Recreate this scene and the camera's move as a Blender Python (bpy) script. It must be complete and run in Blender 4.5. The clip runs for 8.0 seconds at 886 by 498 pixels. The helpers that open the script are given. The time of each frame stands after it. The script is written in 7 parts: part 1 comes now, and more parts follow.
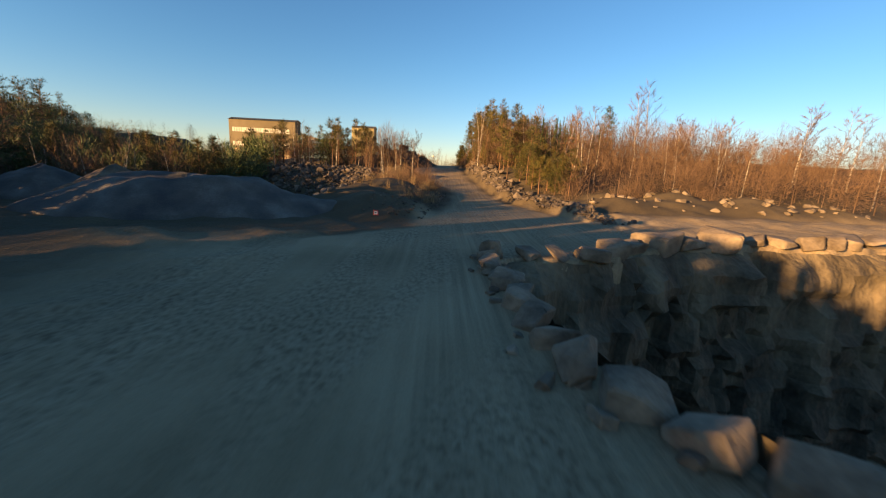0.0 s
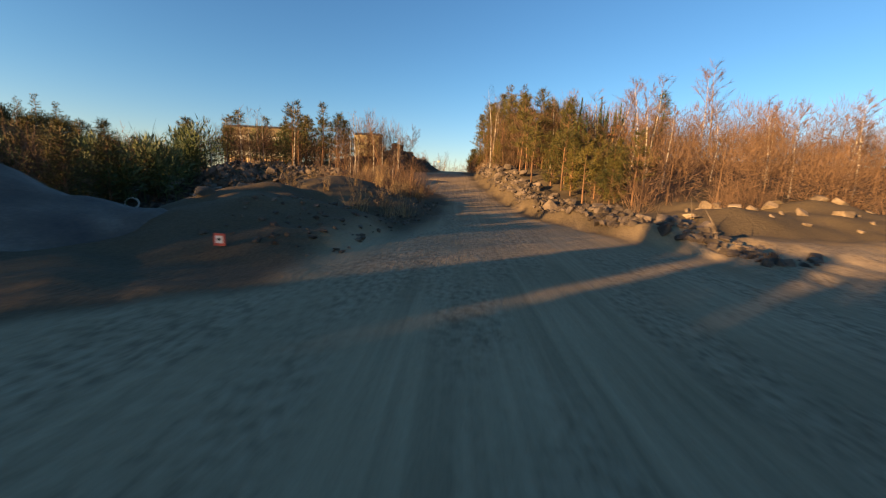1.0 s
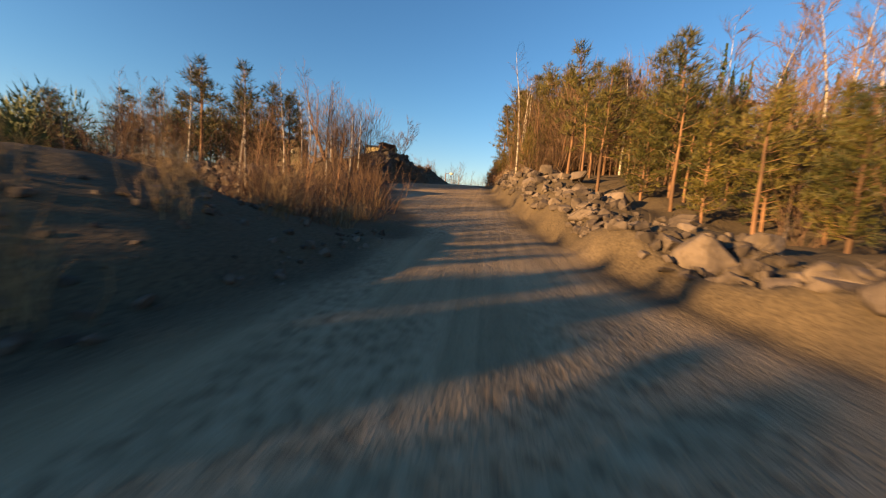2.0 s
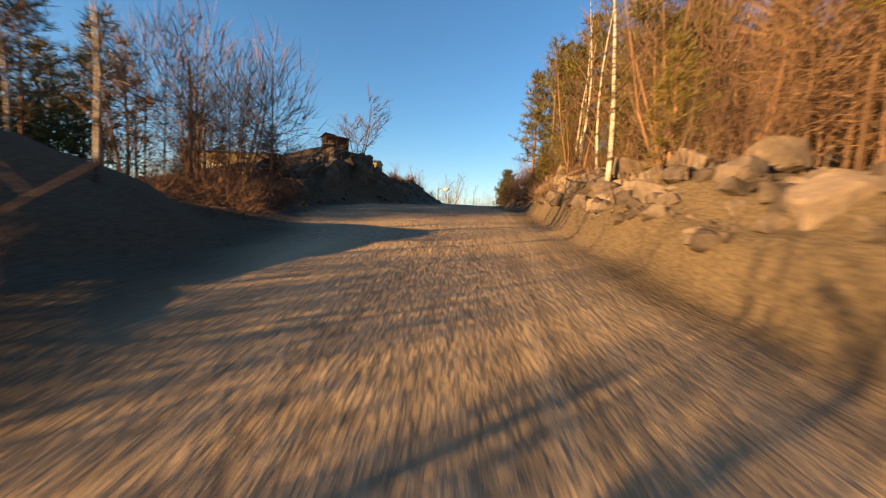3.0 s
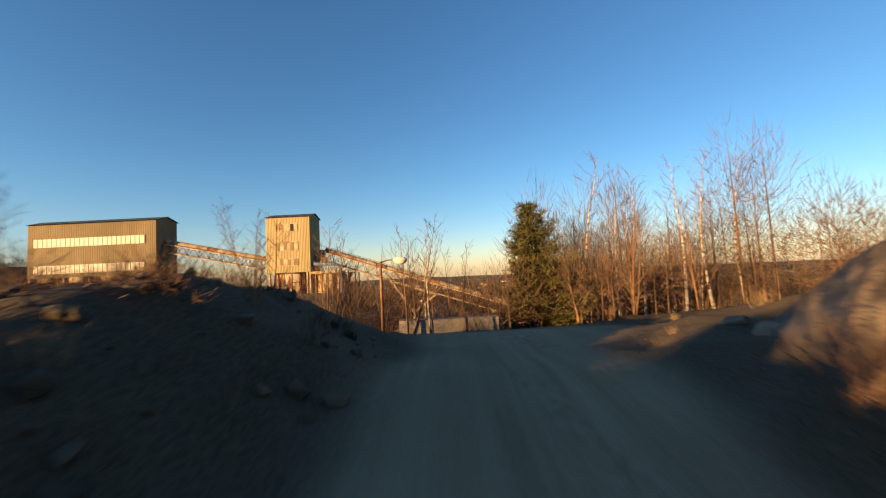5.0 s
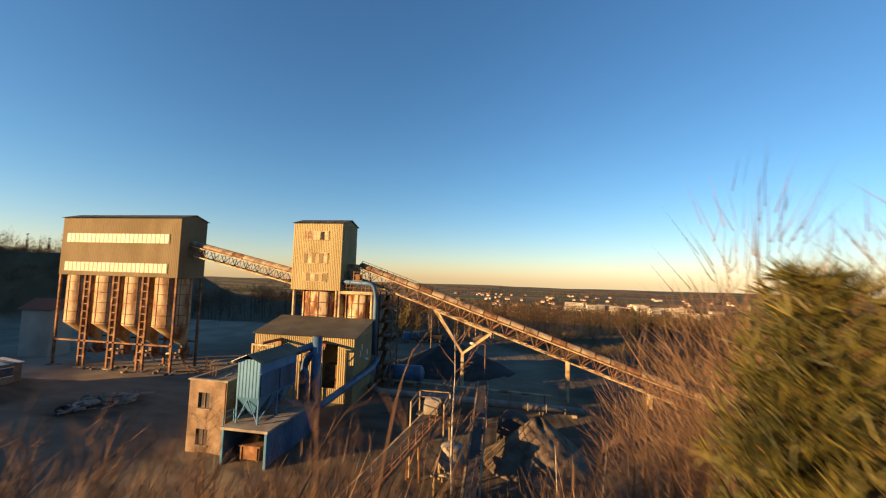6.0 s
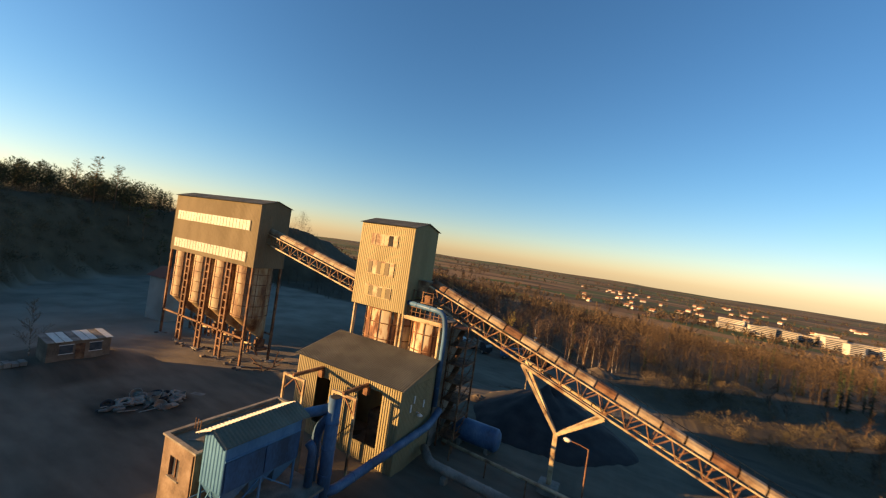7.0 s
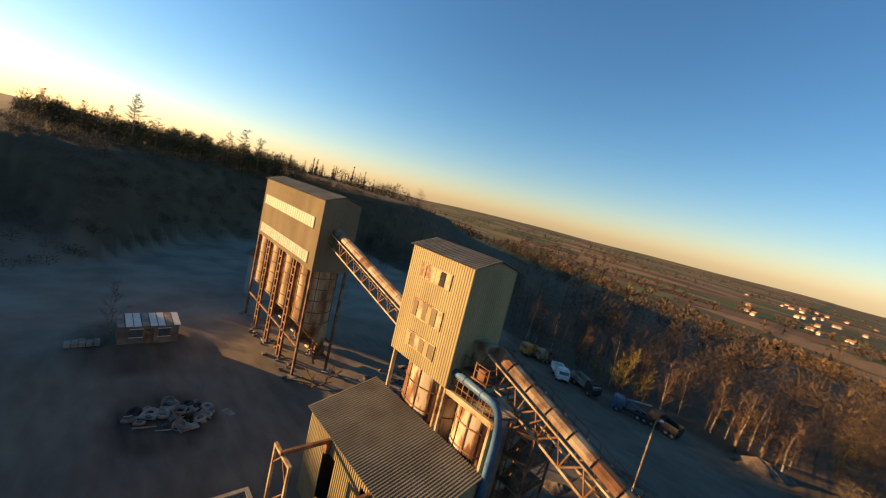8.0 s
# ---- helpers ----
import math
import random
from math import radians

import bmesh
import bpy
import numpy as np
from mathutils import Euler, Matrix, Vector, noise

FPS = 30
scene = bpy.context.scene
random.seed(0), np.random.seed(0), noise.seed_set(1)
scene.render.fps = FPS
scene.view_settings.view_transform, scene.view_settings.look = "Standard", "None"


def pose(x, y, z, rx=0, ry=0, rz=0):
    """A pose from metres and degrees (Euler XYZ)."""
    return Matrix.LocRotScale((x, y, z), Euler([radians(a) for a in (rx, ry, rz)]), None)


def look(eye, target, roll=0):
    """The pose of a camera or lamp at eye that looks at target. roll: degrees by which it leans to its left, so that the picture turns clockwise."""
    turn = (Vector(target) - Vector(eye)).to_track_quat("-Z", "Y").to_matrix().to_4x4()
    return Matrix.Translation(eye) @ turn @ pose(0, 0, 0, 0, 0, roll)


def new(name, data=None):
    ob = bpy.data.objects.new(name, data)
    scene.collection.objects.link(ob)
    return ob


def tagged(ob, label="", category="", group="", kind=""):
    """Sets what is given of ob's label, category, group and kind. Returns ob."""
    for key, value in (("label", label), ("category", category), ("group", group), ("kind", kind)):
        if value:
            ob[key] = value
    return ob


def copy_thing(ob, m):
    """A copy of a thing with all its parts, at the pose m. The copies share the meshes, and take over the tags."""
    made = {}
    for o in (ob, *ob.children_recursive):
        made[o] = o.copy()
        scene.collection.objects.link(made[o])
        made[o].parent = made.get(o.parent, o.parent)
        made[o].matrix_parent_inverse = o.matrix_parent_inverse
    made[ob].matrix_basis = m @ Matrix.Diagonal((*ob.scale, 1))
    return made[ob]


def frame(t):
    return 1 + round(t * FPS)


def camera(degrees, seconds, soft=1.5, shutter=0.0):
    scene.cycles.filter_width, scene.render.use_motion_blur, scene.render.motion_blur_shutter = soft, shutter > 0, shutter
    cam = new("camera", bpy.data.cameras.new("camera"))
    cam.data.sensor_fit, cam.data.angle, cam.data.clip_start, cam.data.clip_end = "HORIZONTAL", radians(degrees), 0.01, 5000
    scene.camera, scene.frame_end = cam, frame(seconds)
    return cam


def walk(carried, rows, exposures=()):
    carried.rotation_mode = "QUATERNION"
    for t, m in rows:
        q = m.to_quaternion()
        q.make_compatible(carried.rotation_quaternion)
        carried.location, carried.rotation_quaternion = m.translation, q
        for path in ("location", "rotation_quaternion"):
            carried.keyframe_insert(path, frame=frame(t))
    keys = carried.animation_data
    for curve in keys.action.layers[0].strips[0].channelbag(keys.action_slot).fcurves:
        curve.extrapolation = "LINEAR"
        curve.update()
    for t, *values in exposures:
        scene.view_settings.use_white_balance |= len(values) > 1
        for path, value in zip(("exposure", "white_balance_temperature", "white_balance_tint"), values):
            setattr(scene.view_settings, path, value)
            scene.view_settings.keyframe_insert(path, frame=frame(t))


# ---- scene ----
# ---- camera ----
cam = camera(98.3, 8.0, soft=1.15, shutter=0.22)
PATH = [
    (0, (-0.556, -72.105, 9.759), (-0.51, -70.145, 9.365), 2.9),
    (0.5, (0.626, -64.91, 9.246), (0.631, -62.944, 8.879), 2.3),
    (1, (1.621, -57.633, 8.67), (1.571, -55.66, 8.346), 2.8),
    (1.5, (2.518, -50.051, 8.26), (2.4, -48.072, 7.992), 3.5),
    (2, (3.22, -41.908, 8.371), (3.027, -39.93, 8.148), 4.1),
    (2.2, (3.079, -38.741, 8.442), (2.903, -36.76, 8.233), 4.4),
    (3.3, (1.344, -21.788, 9.7), (1.176, -19.797, 9.614), 2.2),
    (3.5, (1.229, -19.225, 9.872), (1.074, -17.231, 9.814), 1.3),
    (4, (0.86, -12.962, 10.6), (0.776, -10.964, 10.609), -0.3),
    (4.5, (0.247, -8.363, 11.565), (0.235, -6.363, 11.62), -2.7),
    (4.7, (0.109, -6.284, 11.915), (0.119, -4.285, 11.995), -3.0),
    (5.8, (0.309, 8.539, 14.7), (0.077, 10.519, 14.861), 0.4),
    (6, (0.513, 11.72, 15.602), (0.172, 13.685, 15.754), 1.7),
    (6.5, (0.712, 19.546, 18.087), (0.06, 21.434, 18.186), 5.3),
    (7, (0.078, 26.822, 21.085), (-0.872, 28.582, 21.084), 8.4),
    (7.5, (-1.624, 34.415, 24.221), (-2.824, 36.01, 24.092), 10.2),
    (8, (-4.506, 41.002, 27.292), (-5.941, 42.371, 27.032), 13.8),
]
walk(cam, [(t, look(eye, target, roll)) for t, eye, target, roll in PATH], exposures=[(0, 1.9, 7900, 7), (1.8, 1.9, 7900, 7), (3.3, 2.2, 8300, 7), (4.6, 1.85, 7900, 7), (6, 1.82, 7900, 7), (8, 1.82, 7900, 7)])

# ---- daylight: a low evening sun ----
SUN_AZ, SUN_EL = radians(233.0), radians(9.0)
world = bpy.data.worlds.new("world")
scene.world = world
world.use_nodes = True
wn = world.node_tree
sky = wn.nodes.new("ShaderNodeTexSky")
sky.sky_type, sky.sun_disc = "NISHITA", False
sky.sun_elevation, sky.sun_rotation = SUN_EL, SUN_AZ
sky.air_density, sky.dust_density, sky.ozone_density = 1.0, 0.25, 4.0
tone = wn.nodes.new("ShaderNodeHueSaturation")
tone.inputs["Hue"].default_value, tone.inputs["Saturation"].default_value = 0.505, 1.1
wn.links.new(sky.outputs[0], tone.inputs["Color"])
# a warm haze tint is multiplied into the low sky, alike all round
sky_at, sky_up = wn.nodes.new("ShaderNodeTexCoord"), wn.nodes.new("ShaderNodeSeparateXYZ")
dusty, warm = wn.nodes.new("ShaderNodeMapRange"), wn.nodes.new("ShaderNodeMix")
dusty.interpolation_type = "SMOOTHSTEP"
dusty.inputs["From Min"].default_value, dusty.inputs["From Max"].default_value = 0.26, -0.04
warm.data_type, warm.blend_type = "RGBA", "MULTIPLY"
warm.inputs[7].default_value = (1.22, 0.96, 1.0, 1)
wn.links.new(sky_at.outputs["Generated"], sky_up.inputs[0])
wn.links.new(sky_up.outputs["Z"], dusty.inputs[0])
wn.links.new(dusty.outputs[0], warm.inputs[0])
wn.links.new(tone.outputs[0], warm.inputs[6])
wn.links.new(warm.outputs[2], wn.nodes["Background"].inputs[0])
wn.nodes["Background"].inputs[1].default_value = 0.074
sun_dir = Vector((math.sin(SUN_AZ) * math.cos(SUN_EL), math.cos(SUN_AZ) * math.cos(SUN_EL), math.sin(SUN_EL)))
sun = new("sun", bpy.data.lights.new("sun", "SUN"))
sun.data.energy, sun.data.angle, sun.data.color = 4.6, radians(0.6), (1.0, 0.62, 0.31)
sun.matrix_world = look(sun_dir * 200, (0, 0, 0))


# ---- materials ----
def ramp_node(nt, stops):
    r = nt.nodes.new("ShaderNodeValToRGB")
    while len(r.color_ramp.elements) < len(stops):
        r.color_ramp.elements.new(0.5)
    for e, (p, c) in zip(r.color_ramp.elements, stops):
        e.position, e.color = p, (*c, 1)
    return r


def material(name, stops, scale=3.0, fine=40.0, rough=0.9, bump=0.3, metal=0.0, stretch=(1, 1, 1), island=0.0, rnd=0.0, bump_dist=0.03, spec=0.3, trans=0.0):
    """Two scales of noise between the given colours, with bump; varied by piece."""
    m = bpy.data.materials.new(name)
    m.use_nodes = True
    nt = m.node_tree
    b = nt.nodes["Principled BSDF"]
    geo = nt.nodes.new("ShaderNodeNewGeometry")
    mp = nt.nodes.new("ShaderNodeMapping")
    mp.inputs["Scale"].default_value = stretch
    nt.links.new(geo.outputs["Position"], mp.inputs[0])
    n1, n2 = nt.nodes.new("ShaderNodeTexNoise"), nt.nodes.new("ShaderNodeTexNoise")
    n1.inputs["Scale"].default_value, n2.inputs["Scale"].default_value = scale, fine
    n1.inputs["Detail"].default_value, n2.inputs["Detail"].default_value = 5, 4
    for n in (n1, n2):
        nt.links.new(mp.outputs[0], n.inputs[0])
    mix = nt.nodes.new("ShaderNodeMath")
    mix.operation = "MULTIPLY_ADD"
    nt.links.new(n2.outputs[0], mix.inputs[0])
    mix.inputs[1].default_value = 0.5
    add = nt.nodes.new("ShaderNodeMath")
    add.operation = "MULTIPLY_ADD"
    nt.links.new(n1.outputs[0], add.inputs[0])
    add.inputs[1].default_value, add.inputs[2].default_value = 1.6, -0.55
    nt.links.new(add.outputs[0], mix.inputs[2])
    last = mix.outputs[0]
    for amount, src in ((island, geo.outputs["Random Per Island"]), (rnd, None)):
        if amount:
            if src is None:
                src = nt.nodes.new("ShaderNodeObjectInfo").outputs["Random"]
            k = nt.nodes.new("ShaderNodeMath")
            k.operation = "MULTIPLY_ADD"
            nt.links.new(src, k.inputs[0])
            k.inputs[1].default_value = amount
            sub = nt.nodes.new("ShaderNodeMath")
            sub.operation = "SUBTRACT"
            nt.links.new(last, sub.inputs[0])
            sub.inputs[1].default_value = amount / 2
            nt.links.new(sub.outputs[0], k.inputs[2])
            last = k.outputs[0]
    r = ramp_node(nt, stops)
    nt.links.new(last, r.inputs[0])
    nt.links.new(r.outputs[0], b.inputs["Base Color"])
    b.inputs["Roughness"].default_value, b.inputs["Metallic"].default_value = rough, metal
    b.inputs["Specular IOR Level"].default_value = spec
    if trans:
        b.inputs["Transmission Weight"].default_value = trans
    if bump:
        bp = nt.nodes.new("ShaderNodeBump")
        bp.inputs["Strength"].default_value, bp.inputs["Distance"].default_value = bump, bump_dist
        nt.links.new(mix.outputs[0], bp.inputs["Height"])
        nt.links.new(bp.outputs[0], b.inputs["Normal"])
    return m


def two(a, b):
    return [(0.3, a), (0.75, b)]


M = {}
M["gravel"] = material("gravel", [(0.2, (0.045, 0.045, 0.046)), (0.55, (0.09, 0.081, 0.07)), (0.9, (0.16, 0.148, 0.13))], 0.6, 14, bump=0.9, bump_dist=0.06)
M["coal"] = material("fine_gravel", [(0.2, (0.019, 0.018, 0.018)), (0.8, (0.042, 0.04, 0.039))], 0.5, 12, bump=0.8, bump_dist=0.05)
M["soil"] = material("soil", [(0.2, (0.05, 0.038, 0.028)), (0.55, (0.11, 0.082, 0.056)), (0.9, (0.2, 0.16, 0.11))], 0.9, 9, bump=1.0, bump_dist=0.12)
M["rubble"] = material("rubble", [(0.15, (0.034, 0.026, 0.02)), (0.5, (0.086, 0.066, 0.05)), (0.9, (0.165, 0.128, 0.098))], 1.6, 9, bump=0.9, bump_dist=0.06, island=0.35, rnd=0.2)
M["rock"] = material("rock", [(0.15, (0.06, 0.043, 0.029)), (0.5, (0.145, 0.11, 0.076)), (0.9, (0.26, 0.2, 0.14))], 0.9, 7, bump=0.9, bump_dist=0.09, island=0.25)
M["cliff"] = material("cliff", [(0.15, (0.032, 0.025, 0.016)), (0.5, (0.09, 0.069, 0.044)), (0.9, (0.19, 0.145, 0.09))], 0.5, 5, bump=1.0, bump_dist=0.25, stretch=(1, 1, 0.55), island=0.3)
M["crag"] = material("jointed_rock", [(0.15, (0.03, 0.024, 0.018)), (0.5, (0.09, 0.07, 0.05)), (0.9, (0.19, 0.145, 0.1))], 0.9, 7, bump=1.0, bump_dist=0.1, island=0.2)
M["panel"] = material("painted_sheet", two((0.24, 0.194, 0.102), (0.31, 0.254, 0.138)), 0.35, 6, rough=0.75, bump=0.08, stretch=(1, 1, 0.35), spec=0.15)
M["panel_grey"] = material("grey_sheet", two((0.14, 0.112, 0.07), (0.182, 0.147, 0.094)), 0.3, 6, rough=0.95, bump=0.06, stretch=(1, 1, 0.35), spec=0.08)
M["band"] = material("light_sheet", two((0.5, 0.46, 0.37), (0.62, 0.58, 0.48)), 0.8, 8, rough=0.45, bump=0.04, stretch=(1, 1, 0.4), spec=0.4)
M["roof"] = material("roof_sheet", two((0.12, 0.108, 0.075), (0.18, 0.163, 0.115)), 0.4, 7, rough=0.7, bump=0.1)
M["rust_silo"] = material("rusty_silo_plate", [(0.3, (0.08, 0.03, 0.013)), (0.46, (0.2, 0.085, 0.034)), (0.55, (0.4, 0.31, 0.19)), (0.9, (0.52, 0.44, 0.3))], 1.1, 6, rough=0.7, bump=0.12, stretch=(1, 1, 0.22))
M["silo"] = material("silo_plate", [(0.2, (0.11, 0.045, 0.02)), (0.42, (0.24, 0.14, 0.068)), (0.6, (0.33, 0.25, 0.145)), (0.85, (0.44, 0.36, 0.23))], 0.6, 5, rough=0.6, bump=0.1, stretch=(1, 1, 0.3))
M["rust"] = material("rusty_steel", [(0.2, (0.06, 0.026, 0.014)), (0.55, (0.16, 0.075, 0.036)), (0.9, (0.27, 0.15, 0.08))], 1.2, 14, rough=0.8, bump=0.2)
M["steel_paint"] = material("ochre_steel", [(0.25, (0.14, 0.07, 0.035)), (0.55, (0.34, 0.26, 0.15)), (0.85, (0.45, 0.36, 0.23))], 0.8, 9, rough=0.65, bump=0.12)
M["cover"] = material("conveyor_cover", [(0.25, (0.1, 0.05, 0.028)), (0.5, (0.24, 0.165, 0.095)), (0.85, (0.37, 0.3, 0.2))], 0.7, 9, rough=0.65, bump=0.1)
M["belt"] = material("rubber_belt", two((0.02, 0.02, 0.02), (0.05, 0.045, 0.04)), 2, 20, rough=0.7)
M["blue"] = material("blue_paint", [(0.2, (0.03, 0.055, 0.085)), (0.5, (0.042, 0.105, 0.19)), (0.85, (0.09, 0.175, 0.26))], 0.5, 7, rough=0.5, bump=0.06, stretch=(1, 1, 0.4))
M["blue_light"] = material("pale_blue_paint", two((0.045, 0.14, 0.25), (0.085, 0.22, 0.35)), 0.6, 7, rough=0.5, bump=0.05, stretch=(1, 1, 0.4))
M["render"] = material("old_render", [(0.2, (0.1, 0.068, 0.045)), (0.55, (0.19, 0.132, 0.088)), (0.9, (0.27, 0.2, 0.14))], 0.7, 8, rough=0.9, bump=0.25)
M["concrete"] = material("concrete", two((0.15, 0.132, 0.105), (0.28, 0.248, 0.2)), 0.8, 9, rough=0.9, bump=0.25)
M["dark"] = material("inside_shade", two((0.012, 0.011, 0.01), (0.03, 0.027, 0.024)), 1, 8, rough=0.9, bump=0.0)
# near-black colour that stands in for the shade inside openings
M["glass"] = material("dusty_pane", two((0.05, 0.055, 0.06), (0.1, 0.1, 0.1)), 1, 8, rough=0.15, bump=0.0, spec=0.6)
M["bark"] = material("pine_bark", [(0.2, (0.07, 0.042, 0.026)), (0.8, (0.24, 0.13, 0.07))], 2.0, 18, bump=0.6, stretch=(1, 1, 0.3))
M["birch"] = material("birch_bark", [(0.3, (0.05, 0.042, 0.035)), (0.44, (0.25, 0.215, 0.17)), (0.8, (0.44, 0.39, 0.32))], 3.5, 16, bump=0.2, stretch=(0.5, 0.5, 1.6))
# bark darkened in colour to give the crag tree its shaded outline
M["shadebark"] = material("shaded_bark", [(0.2, (0.03, 0.022, 0.017)), (0.8, (0.085, 0.062, 0.046))], 2.0, 18, bump=0.2)
M["twig"] = material("bare_twigs", [(0.2, (0.06, 0.036, 0.024)), (0.8, (0.165, 0.1, 0.06))], 1.5, 20, bump=0, island=0.4, rnd=0.35)
M["needle"] = material("pine_needles", [(0.1, (0.022, 0.027, 0.008)), (0.5, (0.068, 0.062, 0.014)), (0.9, (0.13, 0.1, 0.022))], 1.2, 12, rough=0.6, bump=0, island=0.5, rnd=0.3)
M["spruce"] = material("spruce_needles", [(0.15, (0.02, 0.038, 0.016)), (0.5, (0.05, 0.075, 0.024)), (0.9, (0.1, 0.115, 0.035))], 1.2, 12, rough=0.6, bump=0, island=0.5, rnd=0.3)
M["willow"] = material("budding_willow_twigs", [(0.2, (0.09, 0.075, 0.02)), (0.8, (0.22, 0.18, 0.05))], 1.0, 12, bump=0, island=0.4)
M["dry"] = material("dry_grass", [(0.2, (0.11, 0.07, 0.034)), (0.8, (0.3, 0.21, 0.11))], 0.8, 14, bump=0, island=0.6)
M["scrub"] = material("woody_scrub", [(0.2, (0.06, 0.034, 0.022)), (0.8, (0.15, 0.085, 0.05))], 0.8, 14, bump=0, island=0.6)
M["hillscrub"] = material("hillside_scrub", [(0.2, (0.036, 0.03, 0.014)), (0.5, (0.085, 0.063, 0.032)), (0.85, (0.16, 0.112, 0.058))], 0.12, 2, bump=0, island=0.5)
M["lampglass"] = material("lamp_bowl", two((0.5, 0.47, 0.38), (0.62, 0.58, 0.47)), 3, 20, rough=0.3, bump=0)
M["white"] = material("white_paint", two((0.5, 0.48, 0.44), (0.7, 0.68, 0.63)), 2, 12, rough=0.6, bump=0.05)
M["red"] = material("red_paint", two((0.4, 0.05, 0.04), (0.5, 0.09, 0.06)), 2, 12, rough=0.6, bump=0.05)
M["orange"] = material("orange_paint", two((0.42, 0.16, 0.03), (0.55, 0.25, 0.05)), 2, 12, rough=0.5, bump=0.05)
M["black"] = material("black_rubber", two((0.015, 0.015, 0.015), (0.04, 0.038, 0.036)), 3, 20, rough=0.85, bump=0.2)
M["farwood"] = material("far_wood", [(0.15, (0.016, 0.011, 0.008)), (0.5, (0.048, 0.031, 0.019)), (0.9, (0.115, 0.074, 0.038))], 0.06, 0.5, bump=0, island=0.7)
M["fargreen"] = material("far_conifers", [(0.2, (0.015, 0.024, 0.012)), (0.8, (0.045, 0.055, 0.022))], 0.05, 0.8, bump=0, island=0.6)
M["facade"] = material("far_facade", two((0.26, 0.23, 0.19), (0.5, 0.46, 0.39)), 0.02, 0.3, bump=0, rnd=0.6)
M["tile"] = material("far_roof", two((0.16, 0.07, 0.045), (0.26, 0.13, 0.08)), 0.02, 0.3, bump=0, rnd=0.5)


# ---- mesh tools ----
class Mesh:
    """Gathers vertices and faces for one mesh."""

    def __init__(self):
        self.v, self.f = [], []

    def add(self, verts, faces):
        n = len(self.v)
        self.v.extend(tuple(p) for p in verts)
        self.f.extend(tuple(n + i for i in q) for q in faces)
        return self

    def box(self, x0, y0, z0, x1, y1, z1, m=None):
        p = [(x, y, z) for z in (z0, z1) for x, y in ((x0, y0), (x1, y0), (x1, y1), (x0, y1))]
        if m is not None:
            p = [m @ Vector(q) for q in p]
        return self.add(p, [(3, 2, 1, 0), (4, 5, 6, 7), (0, 1, 5, 4), (1, 2, 6, 5), (2, 3, 7, 6), (3, 0, 4, 7)])

    def beam(self, a, b, w, h=None):
        """A square bar from a to b, w wide and h high."""
        a, b = Vector(a), Vector(b)
        h = h or w
        d = (b - a).normalized()
        s = d.cross(Vector((0, 0, 1)))
        s = s.normalized() if s.length > 1e-3 else Vector((1, 0, 0))
        u = s.cross(d)
        p = [e + s * i * w / 2 + u * j * h / 2 for e in (a, b) for i, j in ((-1, -1), (1, -1), (1, 1), (-1, 1))]
        return self.add(p, [(0, 1, 2, 3), (7, 6, 5, 4), (0, 4, 5, 1), (1, 5, 6, 2), (2, 6, 7, 3), (3, 7, 4, 0)])

    def tube(self, points, radii, n=8, caps=True):
        """A round tube along the points."""
        pts = [Vector(p) for p in points]
        rings = []
        for i, p in enumerate(pts):
            d = (pts[min(i + 1, len(pts) - 1)] - pts[max(i - 1, 0)]).normalized()
            s = d.cross(Vector((0.13, 0.31, 0.94)))
            s = s.normalized() if s.length > 1e-3 else Vector((1, 0, 0))
            u = s.cross(d)
            r = radii[i] if hasattr(radii, "__len__") else radii
            rings.append([p + (s * math.cos(a) + u * math.sin(a)) * r for a in (2 * math.pi * k / n for k in range(n))])
        base = len(self.v)
        for ring in rings:
            self.v.extend(tuple(q) for q in ring)
        for i in range(len(rings) - 1):
            for k in range(n):
                a, b = base + i * n + k, base + i * n + (k + 1) % n
                self.f.append((a, b, b + n, a + n))
        if caps:
            self.f.append(tuple(base + k for k in reversed(range(n))))
            self.f.append(tuple(base + (len(rings) - 1) * n + k for k in range(n)))
        return self

    def lathe(self, profile, n=24, m=None):
        """A turned body about z from rows of radius and height."""
        base = len(self.v)
        for r, z in profile:
            for k in range(n):
                p = Vector((r * math.cos(2 * math.pi * k / n), r * math.sin(2 * math.pi * k / n), z))
                self.v.append(tuple(m @ p if m is not None else p))
        for i in range(len(profile) - 1):
            for k in range(n):
                a, b = base + i * n + k, base + i * n + (k + 1) % n
                self.f.append((a, b, b + n, a + n))
        return self

    def sheet(self, a, along, up, length, height, pitch=0.25, depth=0.04, thick=0.02):
        """A corrugated sheet: ribs run along up; it stands at a, and its face turns to along x up."""
        a, along, up = Vector(a), Vector(along).normalized(), Vector(up).normalized()
        out = along.cross(up)
        n = max(1, round(length / pitch))
        prof = []
        for i in range(n):
            x = i * length / n
            w = length / n
            prof += [(x, 0), (x + 0.3 * w, 0), (x + 0.5 * w, depth), (x + 0.8 * w, depth)]
        prof.append((length, 0))
        front = [a + along * x + out * d for x, d in prof]
        k = len(front)
        pts = front + [p + up * height for p in front]
        self.add(pts, [(i, i + 1, k + i + 1, k + i) for i in range(k - 1)])
        b0, b1 = a - out * thick, a + along * length - out * thick
        return self.add([b0, b1, b1 + up * height, b0 + up * height], [(3, 2, 1, 0)])

    def data(self, name, mat, smooth=False):
        me = bpy.data.meshes.new(name)
        me.from_pydata(self.v, [], self.f)
        for mm in mat if isinstance(mat, (list, tuple)) else [mat]:
            me.materials.append(mm)
        if smooth:
            me.polygons.foreach_set("use_smooth", [True] * len(me.polygons))
        me.update()
        return me


